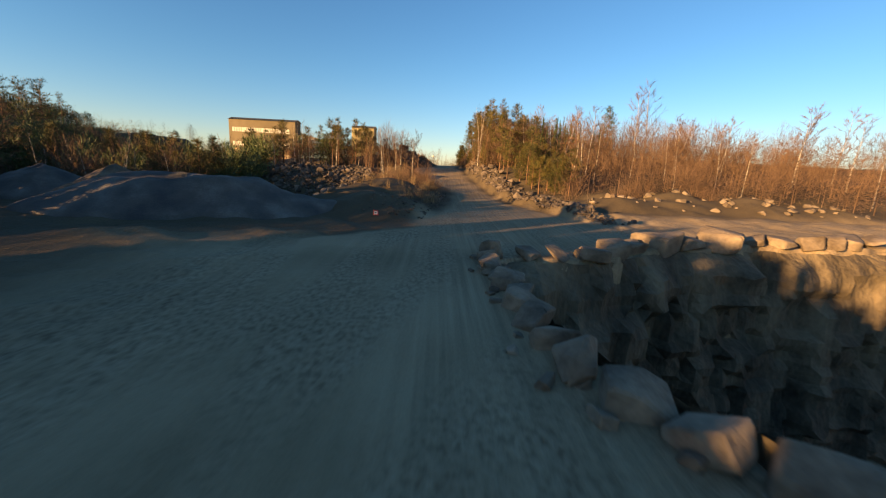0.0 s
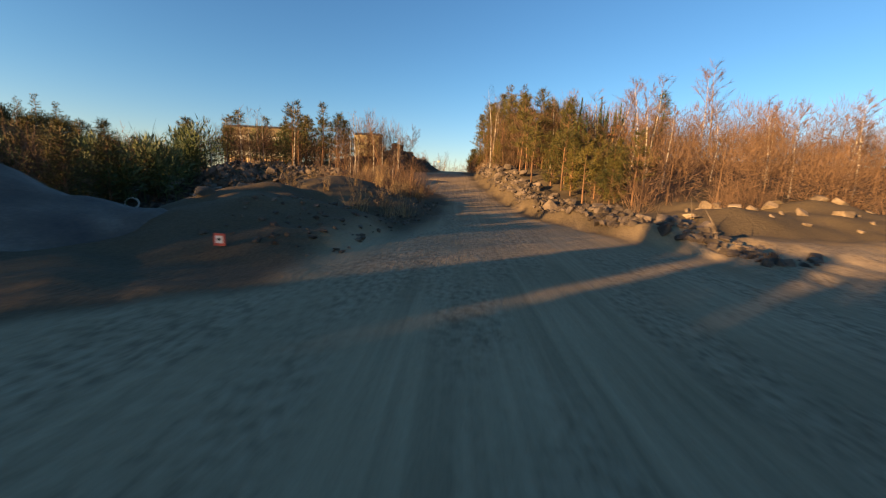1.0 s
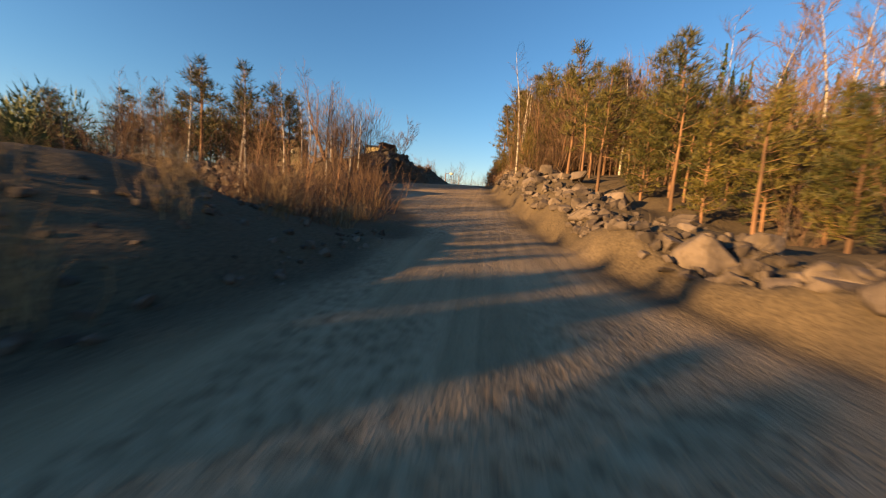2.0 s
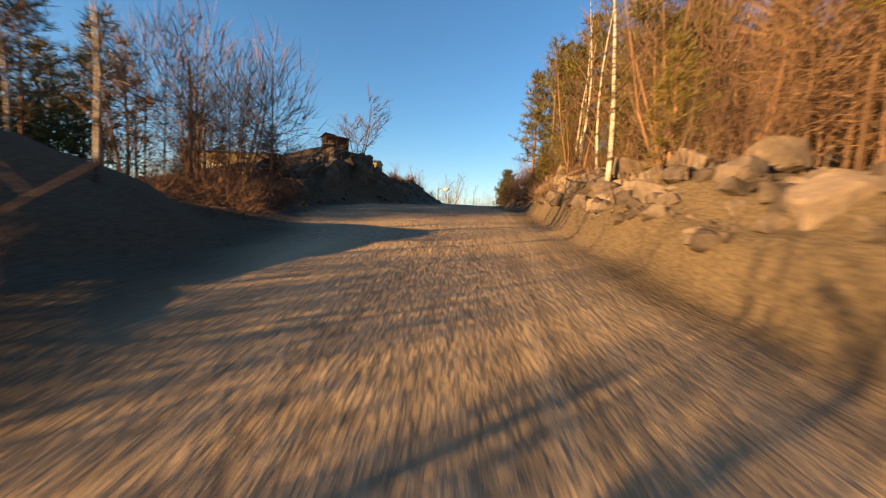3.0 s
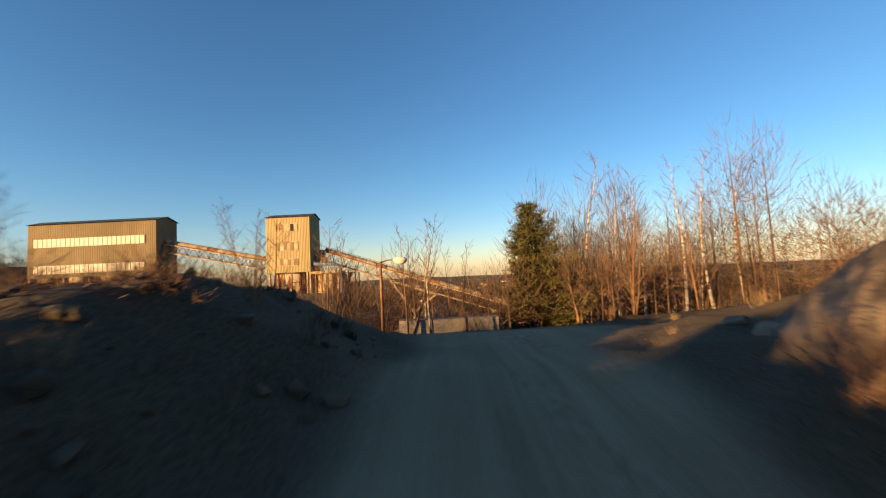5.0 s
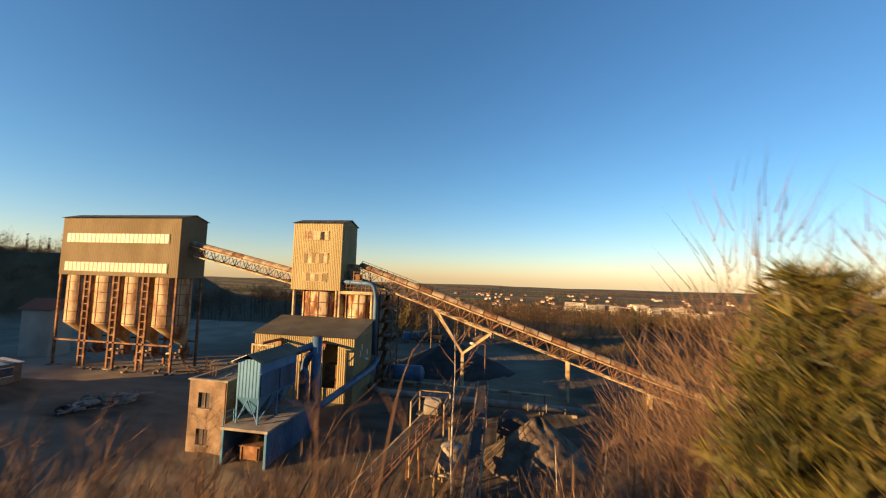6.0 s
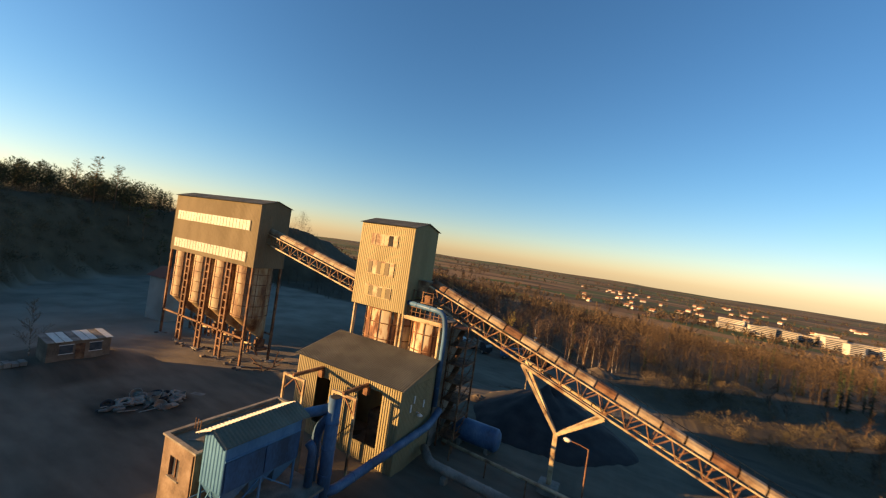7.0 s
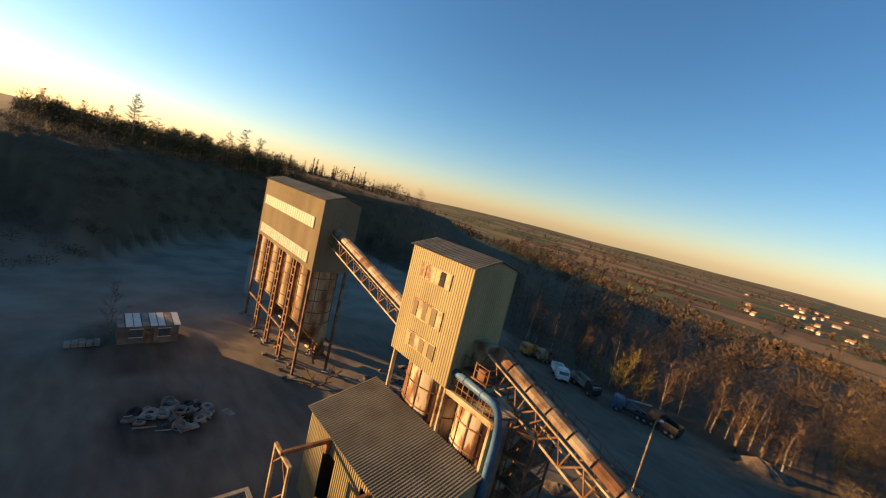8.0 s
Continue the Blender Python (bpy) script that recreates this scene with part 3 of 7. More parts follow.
def silo_building():
    t = thing("silo_building", "tall sheet-clad house on a row of rusty silos", "silo building", m=pose(-59.8, 64.6, 0.3))
    o = Vector((-59.8, 64.6, 0.3))

    def P(name, mesh, mat, parent=t, label="", smooth=False):
        mesh.v = [tuple(Vector(p) - o) for p in mesh.v]
        return part(name, mesh, mat, parent, label, smooth)

    w, d = SX1 - SX0, SY1 - SY0
    z0, z1 = 14.44, 23.62
    P("front_wall", Mesh().sheet((SX0, SY0, z0), (1, 0, 0), (0, 0, 1), w, z1 - z0, 0.3, 0.018), M["panel_grey"])
    P("back_wall", Mesh().sheet((SX1, SY1, z0), (-1, 0, 0), (0, 0, 1), w, z1 - z0, 0.3, 0.035), M["panel_grey"])
    for name, x, s in (("end_wall", SX1, 1), ("end_wall", SX0, -1)):
        q = Mesh().sheet((x, SY0 if s > 0 else SY1, z0), (0, s, 0), (0, 0, 1), d, z1 - z0, 0.3, 0.03)
        ym = (SY0 + SY1) / 2
        q.add([(x, SY0, z1), (x, SY1, z1), (x, ym, z1 + 0.75), (x - 0.05 * s, SY0, z1), (x - 0.05 * s, SY1, z1), (x - 0.05 * s, ym, z1 + 0.75)], [(0, 1, 2), (5, 4, 3)])
        P(name, q, M["panel_grey"])
    ym = (SY0 + SY1) / 2
    for s, ya in ((1, SY0 - 0.25), (-1, SY1 + 0.25)):
        run = Vector((0, ym - ya, 0.82))
        q = Mesh()
        if s > 0:
            q.sheet((SX0 - 0.3, ya, z1 - 0.04), (1, 0, 0), run, w + 0.6, run.length, 0.35, 0.05)
        else:
            q.sheet((SX1 + 0.3, ya, z1 - 0.04), (-1, 0, 0), run, w + 0.6, run.length, 0.35, 0.05)
        P("roof", q, M["roof"])
    for za, zb, cuts in ((19.65, 21.05, (0, 7)), (15.1, 16.5, (0, 2.4))):
        win = P("window_band", Mesh().box(-69.75, SY0 - 0.1, za - 0.06, -50.6, SY0 - 0.05, zb + 0.06), M["roof"])
        n = 24
        for i in range(n):
            xa, xb = -69.7 + 19.0 * i / n, -69.7 + 19.0 * (i + 1) / n - 0.13
            P("pane", Mesh().sheet((xa, SY0 - 0.1, za), (1, 0, 0), (0, 0, 1), xb - xa, zb - za, 0.24, 0.01), M["band"], win)
    # bins below
    bay = w / 4
    for i in range(4):
        cx = SX0 + bay * (i + 0.5) - 0.2
        m = Matrix.Translation((cx, 64.64, 0))
        s = P("silo", Mesh().lathe([(2.48, 14.4), (2.48, 6.9)], 28, m), M["silo"], smooth=True)
        P("hopper", skew_cone(cx, 64.64), M["silo"], s, smooth=True)
        for z in (13.3, 11.8, 10.2, 8.6, 7.1):
            P("hoop", Mesh().lathe([(2.48, z), (2.55, z), (2.55, z + 0.1), (2.48, z + 0.1)], 28, m), M["rust"], s)
        for k in range(10):
            a = 2 * math.pi * (k + 0.3) / 10
            P("seam", Mesh().beam((cx + 2.5 * math.cos(a), 64.64 + 2.5 * math.sin(a), 6.95), (cx + 2.5 * math.cos(a), 64.64 + 2.5 * math.sin(a), 14.35), 0.07), M["rust"], s)
    for i in range(5):
        x = SX0 + 0.25 + (w - 0.5) * i / 4
        for y in (SY0 + 0.2, SY1 - 0.2):
            for dx in ((-0.5, 0.5) if 0 < i < 4 else (0,)):
                P("column", Mesh().box(x + dx - 0.15, y - 0.15, 0.25, x + dx + 0.15, y + 0.15, 14.4), M["rust"])
            P("footing", Mesh().box(x - 0.8, y - 0.5, -0.1, x + 0.8, y + 0.5, 0.3), M["concrete"])
        if 0 < i < 4:
            for k in range(11):
                P("batten", Mesh().box(x - 0.36, SY0 + 0.08, 1.8 + k * 1.15, x + 0.36, SY0 + 0.28, 1.98 + k * 1.15), M["rust"])
    for za in (4.1,):
        for y in (SY0 + 0.15, SY1 - 0.15):
            P("girder", Mesh().box(SX0, y - 0.1, za, SX1, y + 0.1, za + 0.24), M["rust"])
    for i in range(4):
        cx = SX0 + bay * (i + 0.5) + 0.97
        c = P("chute", Mesh().box(cx - 0.5, 65.75, 2.1, cx + 0.5, 66.85, 3.3).box(cx - 0.9, 65.4, 1.7, cx + 0.9, 67.1, 2.1), M["rust"])
        P("pipe", Mesh().tube([(cx - 2.2, 65.3, 2.4), (cx, 65.1, 2.7), (cx + 1.2, 65.3, 1.2)], 0.14, 8), M["steel_paint"], c, "", True)
    return t


silo_building()

# ---- screening tower ----
TX0, TX1, TY0, TY1 = -29.9, -22.45, 61.83, 66.9


def tower():
    o = Vector((-24, 64.4, 0.3))
    t = thing("screening_tower", "corrugated sheet tower standing on rusty round silos", "tower", m=pose(*o))

    def P(name, mesh, mat, parent=t, label="", smooth=False):
        mesh.v = [tuple(Vector(p) - o) for p in mesh.v]
        return part(name, mesh, mat, parent, label, smooth)

    z0, z1, w, d = 13.42, 22.9, TX1 - TX0, TY1 - TY0
    ym = (TY0 + TY1) / 2
    P("front_wall", Mesh().sheet((TX0, TY0, z0), (1, 0, 0), (0, 0, 1), w, z1 - z0, 0.26, 0.028), M["panel"])
    P("back_wall", Mesh().sheet((TX1, TY1, z0), (-1, 0, 0), (0, 0, 1), w, z1 - z0, 0.26, 0.03), M["panel"])
    for x, s in ((TX1, 1), (TX0, -1)):
        q = Mesh().sheet((x, TY0 if s > 0 else TY1, z0), (0, s, 0), (0, 0, 1), d, z1 - z0, 0.26, 0.04)
        q.add([(x, TY0, z1), (x, TY1, z1), (x, ym, z1 + 0.7), (x - 0.05 * s, TY0, z1), (x - 0.05 * s, TY1, z1), (x - 0.05 * s, ym, z1 + 0.7)], [(0, 1, 2), (5, 4, 3)])
        P("end_wall", q, M["panel"])
    for s, ya in ((1, TY0 - 0.25), (-1, TY1 + 0.25)):
        run = Vector((0, ym - ya, 0.78))
        q = Mesh()
        if s > 0:
            q.sheet((TX0 - 0.25, ya, z1 - 0.03), (1, 0, 0), run, w + 0.5, run.length, 0.3, 0.05)
        else:
            q.sheet((TX1 + 0.25, ya, z1 - 0.03), (-1, 0, 0), run, w + 0.5, run.length, 0.3, 0.05)
        P("roof", q, M["roof"])
    for za, zb in ((20.5, 21.65), (17.2, 18.6), (14.65, 15.8)):
        f = P("window", Mesh().box(-28.2, TY0 - 0.09, za - 0.08, -24.5, TY0 - 0.055, zb + 0.08), M["steel_paint"])
        for i in range(6):
            xa = -28.1 + 0.6 * i
            # one upper pane is coloured near-black, as shade in an open window
            shade_pane = za > 20 and i == 4
            P("pane", Mesh().box(xa, TY0 - 0.13 + 0.012 * ((i * 7) % 4), za, xa + 0.53, TY0 - 0.085, zb - (0.1 if (i * 5) % 3 == 0 else 0)), M["dark"] if shade_pane else M["steel_paint"] if za > 20 or (i * 3 + int(za)) % 4 == 0 else M["panel_grey"] if (i + int(za)) % 2 else M["panel"], f)
    for cx, r, top in ((-26.2, 3.45, 13.4), (-20.15, 2.45, 13.35)):
        m = Matrix.Translation((cx, 62.3 + r * 0.98, 0))
        s = P("silo", Mesh().lathe([(r, 0.6), (r, top), (r - 0.1, top), (0, top)], 32, m), M["rust_silo"], smooth=True)
        for z in (11.7, 9.9, 13.2):
            P("hoop", Mesh().lathe([(r, z), (r + 0.07, z), (r + 0.07, z + 0.1), (r, z + 0.1)], 32, m), M["rust"], s)
        for k in range(16):
            a = 2 * math.pi * k / 16 + 0.1
            P("rib", Mesh().box(r - 0.02, -0.05, 0.6, r + 0.05, 0.05, top, m @ Matrix.Rotation(a, 4, "Z")), M["rust"], s)
    for x in (-29.5, -23.1, -22.6, -17.9):
        P("column", Mesh().tube([(x, 62.15, 0.3), (x, 62.15, 13.4)], 0.2, 8), M["steel_paint"])
    P("rim_beam", Mesh().box(-22.5, 62.0, 13.0, -17.7, 62.3, 13.42), M["steel_paint"])
    P("side_plate", Mesh().box(-17.85, 62.6, 0.3, -17.7, 67.0, 12.8), M["concrete"])
    # railing on the open silo
    q = Mesh()
    for k in range(9):
        x = -22.3 + 4.5 * k / 8
        q.beam((x, 62.25, 13.4), (x, 62.25, 14.4), 0.06)
    for z in (13.9, 14.4):
        q.beam((-22.3, 62.25, z), (-17.8, 62.25, z), 0.05)
    P("railing", q, M["rust"])
    return t


tower()


# ---- sheet hall ----
def hall():
    o = Vector((-24.2, 59, 0.2))
    t = thing("crusher_hall", "low hall of ochre corrugated sheet with a lean-to roof", "hall", m=pose(*o))

    def P(name, mesh, mat, parent=t, label="", smooth=False):
        mesh.v = [tuple(Vector(p) - o) for p in mesh.v]
        return part(name, mesh, mat, parent, label, smooth)

    x0, x1, y0, y1, zf, zb, z0 = -30.83, -17.58, 56.05, 61.89, 8.06, 9.64, -0.2
    # front wall round two tall openings
    for xa, xb, za, zc in ((x0, -27.9, z0, zf), (-27.9, -26.1, 6.5, zf), (-27.9, -26.1, z0, 1.9), (-26.1, -22.5, z0, zf), (-22.5, -19.7, 7.2, zf), (-22.5, -19.7, z0, 2.0), (-19.7, x1, z0, zf)):
        P("wall_sheet", Mesh().sheet((xa, y0, za), (1, 0, 0), (0, 0, 1), xb - xa, zc - za, 0.25, 0.05), M["panel"])
    q = Mesh().sheet((x1, y0, z0), (0, 1, 0), (0, 0, 1), y1 - y0, zf - z0, 0.25, 0.04)
    q.add([(x1, y0, zf), (x1, y1, zf), (x1, y1, zb), (x1 - 0.05, y0, zf), (x1 - 0.05, y1, zf), (x1 - 0.05, y1, zb)], [(0, 1, 2), (5, 4, 3)])
    P("end_wall", q, M["panel"])
    q = Mesh().sheet((x0, y1, z0), (0, -1, 0), (0, 0, 1), y1 - y0, zf - z0, 0.25, 0.04)
    q.add([(x0, y0, zf), (x0, y1, zf), (x0, y1, zb), (x0 + 0.05, y0, zf), (x0 + 0.05, y1, zf), (x0 + 0.05, y1, zb)], [(2, 1, 0), (3, 4, 5)])
    P("end_wall", q, M["panel"])
    P("back_wall", Mesh().box(x0, y1, z0, x1, y1 + 0.1, zb - 0.06), M["panel"])
    run = Vector((0, y1 - y0 + 0.45, (zb - zf) * 1.06))
    P("roof", Mesh().sheet((x0 - 0.3, y0 - 0.35, zf + 0.0), (1, 0, 0), run, x1 - x0 + 0.6, run.length, 0.24, 0.07), M["roof"])
    P("inner_floor", Mesh().box(x0 + 0.1, y0 + 0.2, 0.1, x1 - 0.1, y1, 0.5), M["concrete"])
    P("machine", Mesh().box(-22.0, 57.5, 0.5, -20.2, 59.5, 4.4), M["rust"])
    P("machine", Mesh().box(-27.6, 57.4, 0.5, -26.4, 59.4, 3.6), M["rust"])
    return t


hall()


# ---- inclined belt conveyors ----
def conveyor(name, label, a, b, width, depth, covered=True, bays=14, extras=True):
    """A truss gallery from the top centre a to b."""
    o = Vector(a)
    t = thing(name, label, "conveyor", m=pose(*o))
    a, b = Vector((0, 0, 0)), Vector(b) - o
    d = (b - a).normalized()
    s = d.cross(Vector((0, 0, 1))).normalized()
    u = s.cross(d)
    L = (b - a).length
    at = lambda f, i, h: a + (b - a) * f + s * i * width / 2 - u * h
    for i in (-1, 1):
        part("top_chord", Mesh().beam(at(0, i, 0.7), at(1, i, 0.7), 0.12, 0.14), M["steel_paint"], t)
        part("bottom_chord", Mesh().beam(at(0, i, depth), at(1, i, depth), 0.14, 0.18), M["steel_paint"], t)
        for k in range(bays):
            f0, f1 = k / bays, (k + 1) / bays
            part("lattice_post", Mesh().beam(at(f0, i, 0.7), at(f0, i, depth), 0.07), M["rust"], t)
            part("lattice_bar", Mesh().beam(at(f0, i, depth), at((f0 + f1) / 2, i, 0.7), 0.08), M["rust"], t)
            part("lattice_bar", Mesh().beam(at((f0 + f1) / 2, i, 0.7), at(f1, i, depth), 0.08), M["rust"], t)
    for k in range(bays * 2 + 1):
        part("cross_bar", Mesh().beam(at(k / bays / 2, -1, depth), at(k / bays / 2, 1, depth), 0.08), M["rust"], t)
    part("belt", Mesh().beam(at(0, 0, 0.55), at(1, 0, 0.55), width * 0.7, 0.06), M["belt"], t)
    if covered:
        n = max(3, round(L / 1.9))
        for k in range(n):
            q = Mesh()
            arc = []
            for f in (k / n + 0.0015, (k + 1) / n - 0.0015):
                for j in range(7):
                    th = math.pi * j / 6
                    arc.append(at(f, -0.78 * math.cos(th), 0.5 - 0.62 * math.sin(th)))
            q.add(arc, [(j, j + 1, j + 8, j + 7) for j in range(6)])
            part("cover", q, M["cover"] if (k * 7) % 5 else M["rust"], t)
    if extras:
        for k in range(bays * 2 + 1):
            p = at(k / bays / 2, -1.35, 0.7)
            part("rail_post", Mesh().beam(p, p + Vector((0, 0, 1.0)), 0.05), M["rust"], t)
            part("bracket", Mesh().beam(at(k / bays / 2, -1, 0.7), p, 0.05), M["rust"], t)
        for h in (0.5, 1.0):
            part("handrail", Mesh().beam(at(0, -1.35, 0.7) + Vector((0, 0, h)), at(1, -1.35, 0.7) + Vector((0, 0, h)), 0.05), M["rust"], t)
        part("walkway", Mesh().beam(at(0, -1.18, 0.72), at(1, -1.18, 0.72), width * 0.35, 0.05), M["rust"], t)
    return t


conveyor("belt_conveyor", "covered rusty conveyor gallery climbing to the silo building", (-29.6, 64.5, 16.0), (-49.0, 64.5, 20.3), 1.5, 2.1, bays=10, extras=False)
conveyor("belt_conveyor", "long rusty covered conveyor sloping down from the tower", (-20.6, 64.5, 17.45), (26.0, 64.5, 1.6), 1.5, 2.2, bays=24)


def conveyor_supports():
    t = thing("conveyor_trestle", "Y-shaped ochre steel trestle carrying the conveyor", "trestle", m=pose(-5.4, 64.2, 0.3))
    o = Vector((-5.4, 64.2, 0.3))
    for y in (63.6, 65.2):
        part("post", Mesh().beam(Vector((-5.5, 64.3, 0.2)) - o, Vector((-5.5, 64.3, 5.6)) - o, 0.4), M["steel_paint"], t) if y < 64 else None
        part("strut", Mesh().beam(Vector((-5.5, 64.3, 5.5)) - o, Vector((-9.4, y, 11.2)) - o, 0.28), M["steel_paint"], t)
        part("strut", Mesh().beam(Vector((-5.5, 64.3, 5.5)) - o, Vector((-1.6, y, 8.5)) - o, 0.28), M["steel_paint"], t)
        part("tie", Mesh().beam(Vector((-9.4, y, 11.2)) - o, Vector((-1.6, y, 8.5)) - o, 0.24), M["steel_paint"], t)
    part("footing", Mesh().box(-6.4 - o.x, 63.4 - o.y, -0.5, -4.6 - o.x, 65.2 - o.y, 0.6), M["concrete"], t)
    for x, z in ((8.2, 5.2), (18.0, 1.9)):
        k = thing("conveyor_post", "ochre steel post under the conveyor", "post", m=pose(x, 64.5, 0))
        g0 = ground_z(x, 64.5)
        part("shaft", Mesh().beam((0, -0.6, g0 - 0.3), (0, -0.6, z), 0.3).beam((0, 0.6, g0 - 0.3), (0, 0.6, z), 0.3), M["steel_paint"], k)
        part("cross_head", Mesh().beam((0, -0.9, z), (0, 0.9, z), 0.3), M["steel_paint"], k)


conveyor_supports()


# ---- stones ----


def stone_mesh(r, sx, sy, sz, n=16, name="boulder", mat="rock"):
    """A blocky stone: the hull of points near a box's faces, with broken corners."""
    bm = bmesh.new()
    for _ in range(n):
        p = [r.uniform(-1, 1) for _ in range(3)]
        k = r.randrange(3)
        p[k] = math.copysign(1, p[k]) * r.uniform(0.85, 1.0)
        bm.verts.new((p[0] * sx / 2, p[1] * sy / 2, p[2] * sz / 2))
    for c in ((-1, -1), (1, -1), (1, 1), (-1, 1)):
        for z in (-1, 1):
            if r.random() < 0.6:
                bm.verts.new((c[0] * sx / 2 * r.uniform(0.6, 0.95), c[1] * sy / 2 * r.uniform(0.6, 0.95), z * sz / 2 * r.uniform(0.7, 1)))
    bmesh.ops.convex_hull(bm, input=bm.verts)
    bmesh.ops.delete(bm, geom=[v for v in bm.verts if not v.link_faces], context="VERTS")
    bmesh.ops.bevel(bm, geom=bm.edges[:], offset=min(sx, sy, sz) * 0.05, segments=1, affect="EDGES")
    me = bpy.data.meshes.new(name)
    bm.to_mesh(me)
    bm.free()
    me.materials.append(M[mat])
    return me


STONES = [stone_mesh(random.Random(100 + i), 1, r0, r1, 13) for i, (r0, r1) in enumerate([(0.8, 0.6), (0.9, 0.75), (0.7, 0.7), (1.0, 0.5), (0.6, 0.45), (0.85, 0.9), (0.75, 0.55), (0.9, 0.65)])]
RUBBLE = [stone_mesh(random.Random(170 + i), 1, r0, r1, 13, mat="rubble") for i, (r0, r1) in enumerate([(0.8, 0.6), (0.9, 0.75), (0.7, 0.7), (1.0, 0.5), (0.85, 0.8), (0.75, 0.55)])]
GREY = [stone_mesh(random.Random(130 + i), 1, 0.8, 0.6, 13, mat="gravel") for i in range(3)]


def stone(x, y, size, r, label="angular grey-brown quarry boulder", group="boulders", z=None, turn=None, tilt=0.25, squash=1.0, name="boulder", pool=STONES, sink=0.22):
    ob = new(name, r.choice(pool))
    s = size
    ob.matrix_basis = Matrix.Translation((x, y, (ground_z(x, y) if z is None else z) + s * 0.3 * squash - s * sink * squash)) @ Euler((r.gauss(0, tilt), r.gauss(0, tilt), r.uniform(0, 6.28) if turn is None else turn)).to_matrix().to_4x4()
    ob.scale = (s, s * r.uniform(0.8, 1.1), s * squash * r.uniform(0.85, 1.1))
    return tagged(ob, label, "boulder", group)


def stone_bed(name, label, rows, r, pool=STONES):
    """Many small stones in one mesh; rows of x, y, size."""
    q = Mesh()
    geo = [([v.co.copy() for v in me.vertices], [tuple(p.vertices) for p in me.polygons]) for me in pool]
    for x, y, s in rows:
        vs, fs = r.choice(geo)
        m = Matrix.Translation((x, y, ground_z(x, y) + s * 0.08)) @ Euler((r.gauss(0, 0.4), r.gauss(0, 0.4), r.uniform(0, 6.28))).to_matrix().to_4x4() @ Matrix.Diagonal((s, s * r.uniform(0.75, 1.1), s * r.uniform(0.7, 1.1), 1))
        q.add([m @ v for v in vs], fs)
    return tagged(new(name, q.data(name, pool[0].materials[0])), label, "stones", kind="stuff")


R = random.Random(11)
DARK = [stone_mesh(random.Random(150 + i), 1, 0.8, 0.65, 13, mat="cliff") for i in range(4)]
# blocks along the pit edge
y = -70.6
while y < -56.6:
    s = R.uniform(0.8, 1.25) * (1.25 if y < -66 else 1.0)
    stone(float(rim_x(y)) - 0.45 + R.uniform(-0.12, 0.12), y, s, R, "pale quarry block on the rim of the pit", "blocks on the pit rim", sink=0.14)
    for k in range(2):
        if R.random() < 0.75:
            stone(float(rim_x(y)) - 0.95 + R.uniform(-0.35, 0.3), y + R.uniform(-0.5, 0.5), s * R.uniform(0.22, 0.45), R, "small stone on the rim of the pit", "blocks on the pit rim")
    y += s * R.uniform(0.75, 1.0)
x = 3.4
while x < 40:
    k = 0.75 if x < 6 else 1.45
    s, q = R.uniform(0.9, 1.7) * k, R.uniform(0.55, 0.85)
    stone(x, float(rim_y(x)) + 0.45 + R.uniform(-0.15, 0.3), s, R, "large flat-topped quarry block beside the pit", "blocks on the pit rim", squash=q, tilt=0.14, sink=0.12)
    if R.random() < 0.5:
        stone(x + 0.5, float(rim_y(x)) + 1.3 + R.uniform(0, 0.5), s * 0.5, R, "broken quarry block beside the pit", "blocks on the pit rim", tilt=0.3)
    x += s * R.uniform(0.8, 1.25)
# stones tipped along the right of the road
def beside(side, y, k):
    return float(np.interp(y, RIGHT_Y, RIGHT_X)) + k if side > 0 else float(np.interp(y, LEFT_Y, LEFT_X)) - k


for i in range(64):
    y = R.uniform(-45, -14)
    stone(beside(1, y, 0.8 + abs(R.gauss(0.9, 0.8))), y, R.choice((0.3, 0.4, 0.5, 0.6, 0.8)) * R.uniform(0.8, 1.2), R, "broken reddish-grey stone tipped beside the road", "stones beside the road", sink=0.3, pool=RUBBLE, tilt=0.4)
for x, y, s in ((8.0, -27.3, 0.9), (7.4, -23.5, 0.9), (7.0, -21.0, 1.1), (6.6, -19.0, 0.95), (7.2, -17.8, 1.1), (6.0, -17.0, 0.9), (5.6, -18.4, 0.7), (6.3, -16.0, 0.8), (10.6, -39.2, 0.8), (9.4, -36.0, 0.6), (8.2, -31.8, 0.7), (5.9, -14.6, 1.0), (11.4, -41.2, 0.9), (8.6, -34.0, 0.55)):
    stone(x, y, s, R, "big reddish-grey boulder beside the road", "stones beside the road", sink=0.1, pool=RUBBLE)
stone_bed("rubble", "small stones spilt along the road's edge", [(beside(1, y, 0.5 + abs(R.gauss(1.0, 0.9))), y, R.choice((0.12, 0.18, 0.24, 0.3, 0.4, 0.5))) for y in (R.uniform(-46, -4) for _ in range(900))], R, RUBBLE)
# blocks in the right bank of the cutting
for i in range(14):
    y = R.uniform(-18.5, -4.6)
    stone(beside(1, y, R.uniform(0.9, 3.4)), y, R.uniform(0.35, 0.8), R, "pale layered rock in the cutting", "rocks in the cutting", tilt=0.15, squash=0.8, sink=0.3)
for i in range(18):
    y = R.uniform(-19.5, -12.5)
    stone(beside(1, y, R.uniform(0.9, 3.0)), y, R.uniform(0.3, 0.75), R, "sunlit broken rock in the sandy bank", "rocks in the cutting", tilt=0.3, squash=0.85, sink=0.25, pool=RUBBLE)
for i in range(14):
    stone(R.uniform(5.0, 10.0), R.uniform(0.2, 5.0), R.uniform(0.25, 0.7), R, "pale rock on the sandy mound", "rocks on the mound", sink=0.3)
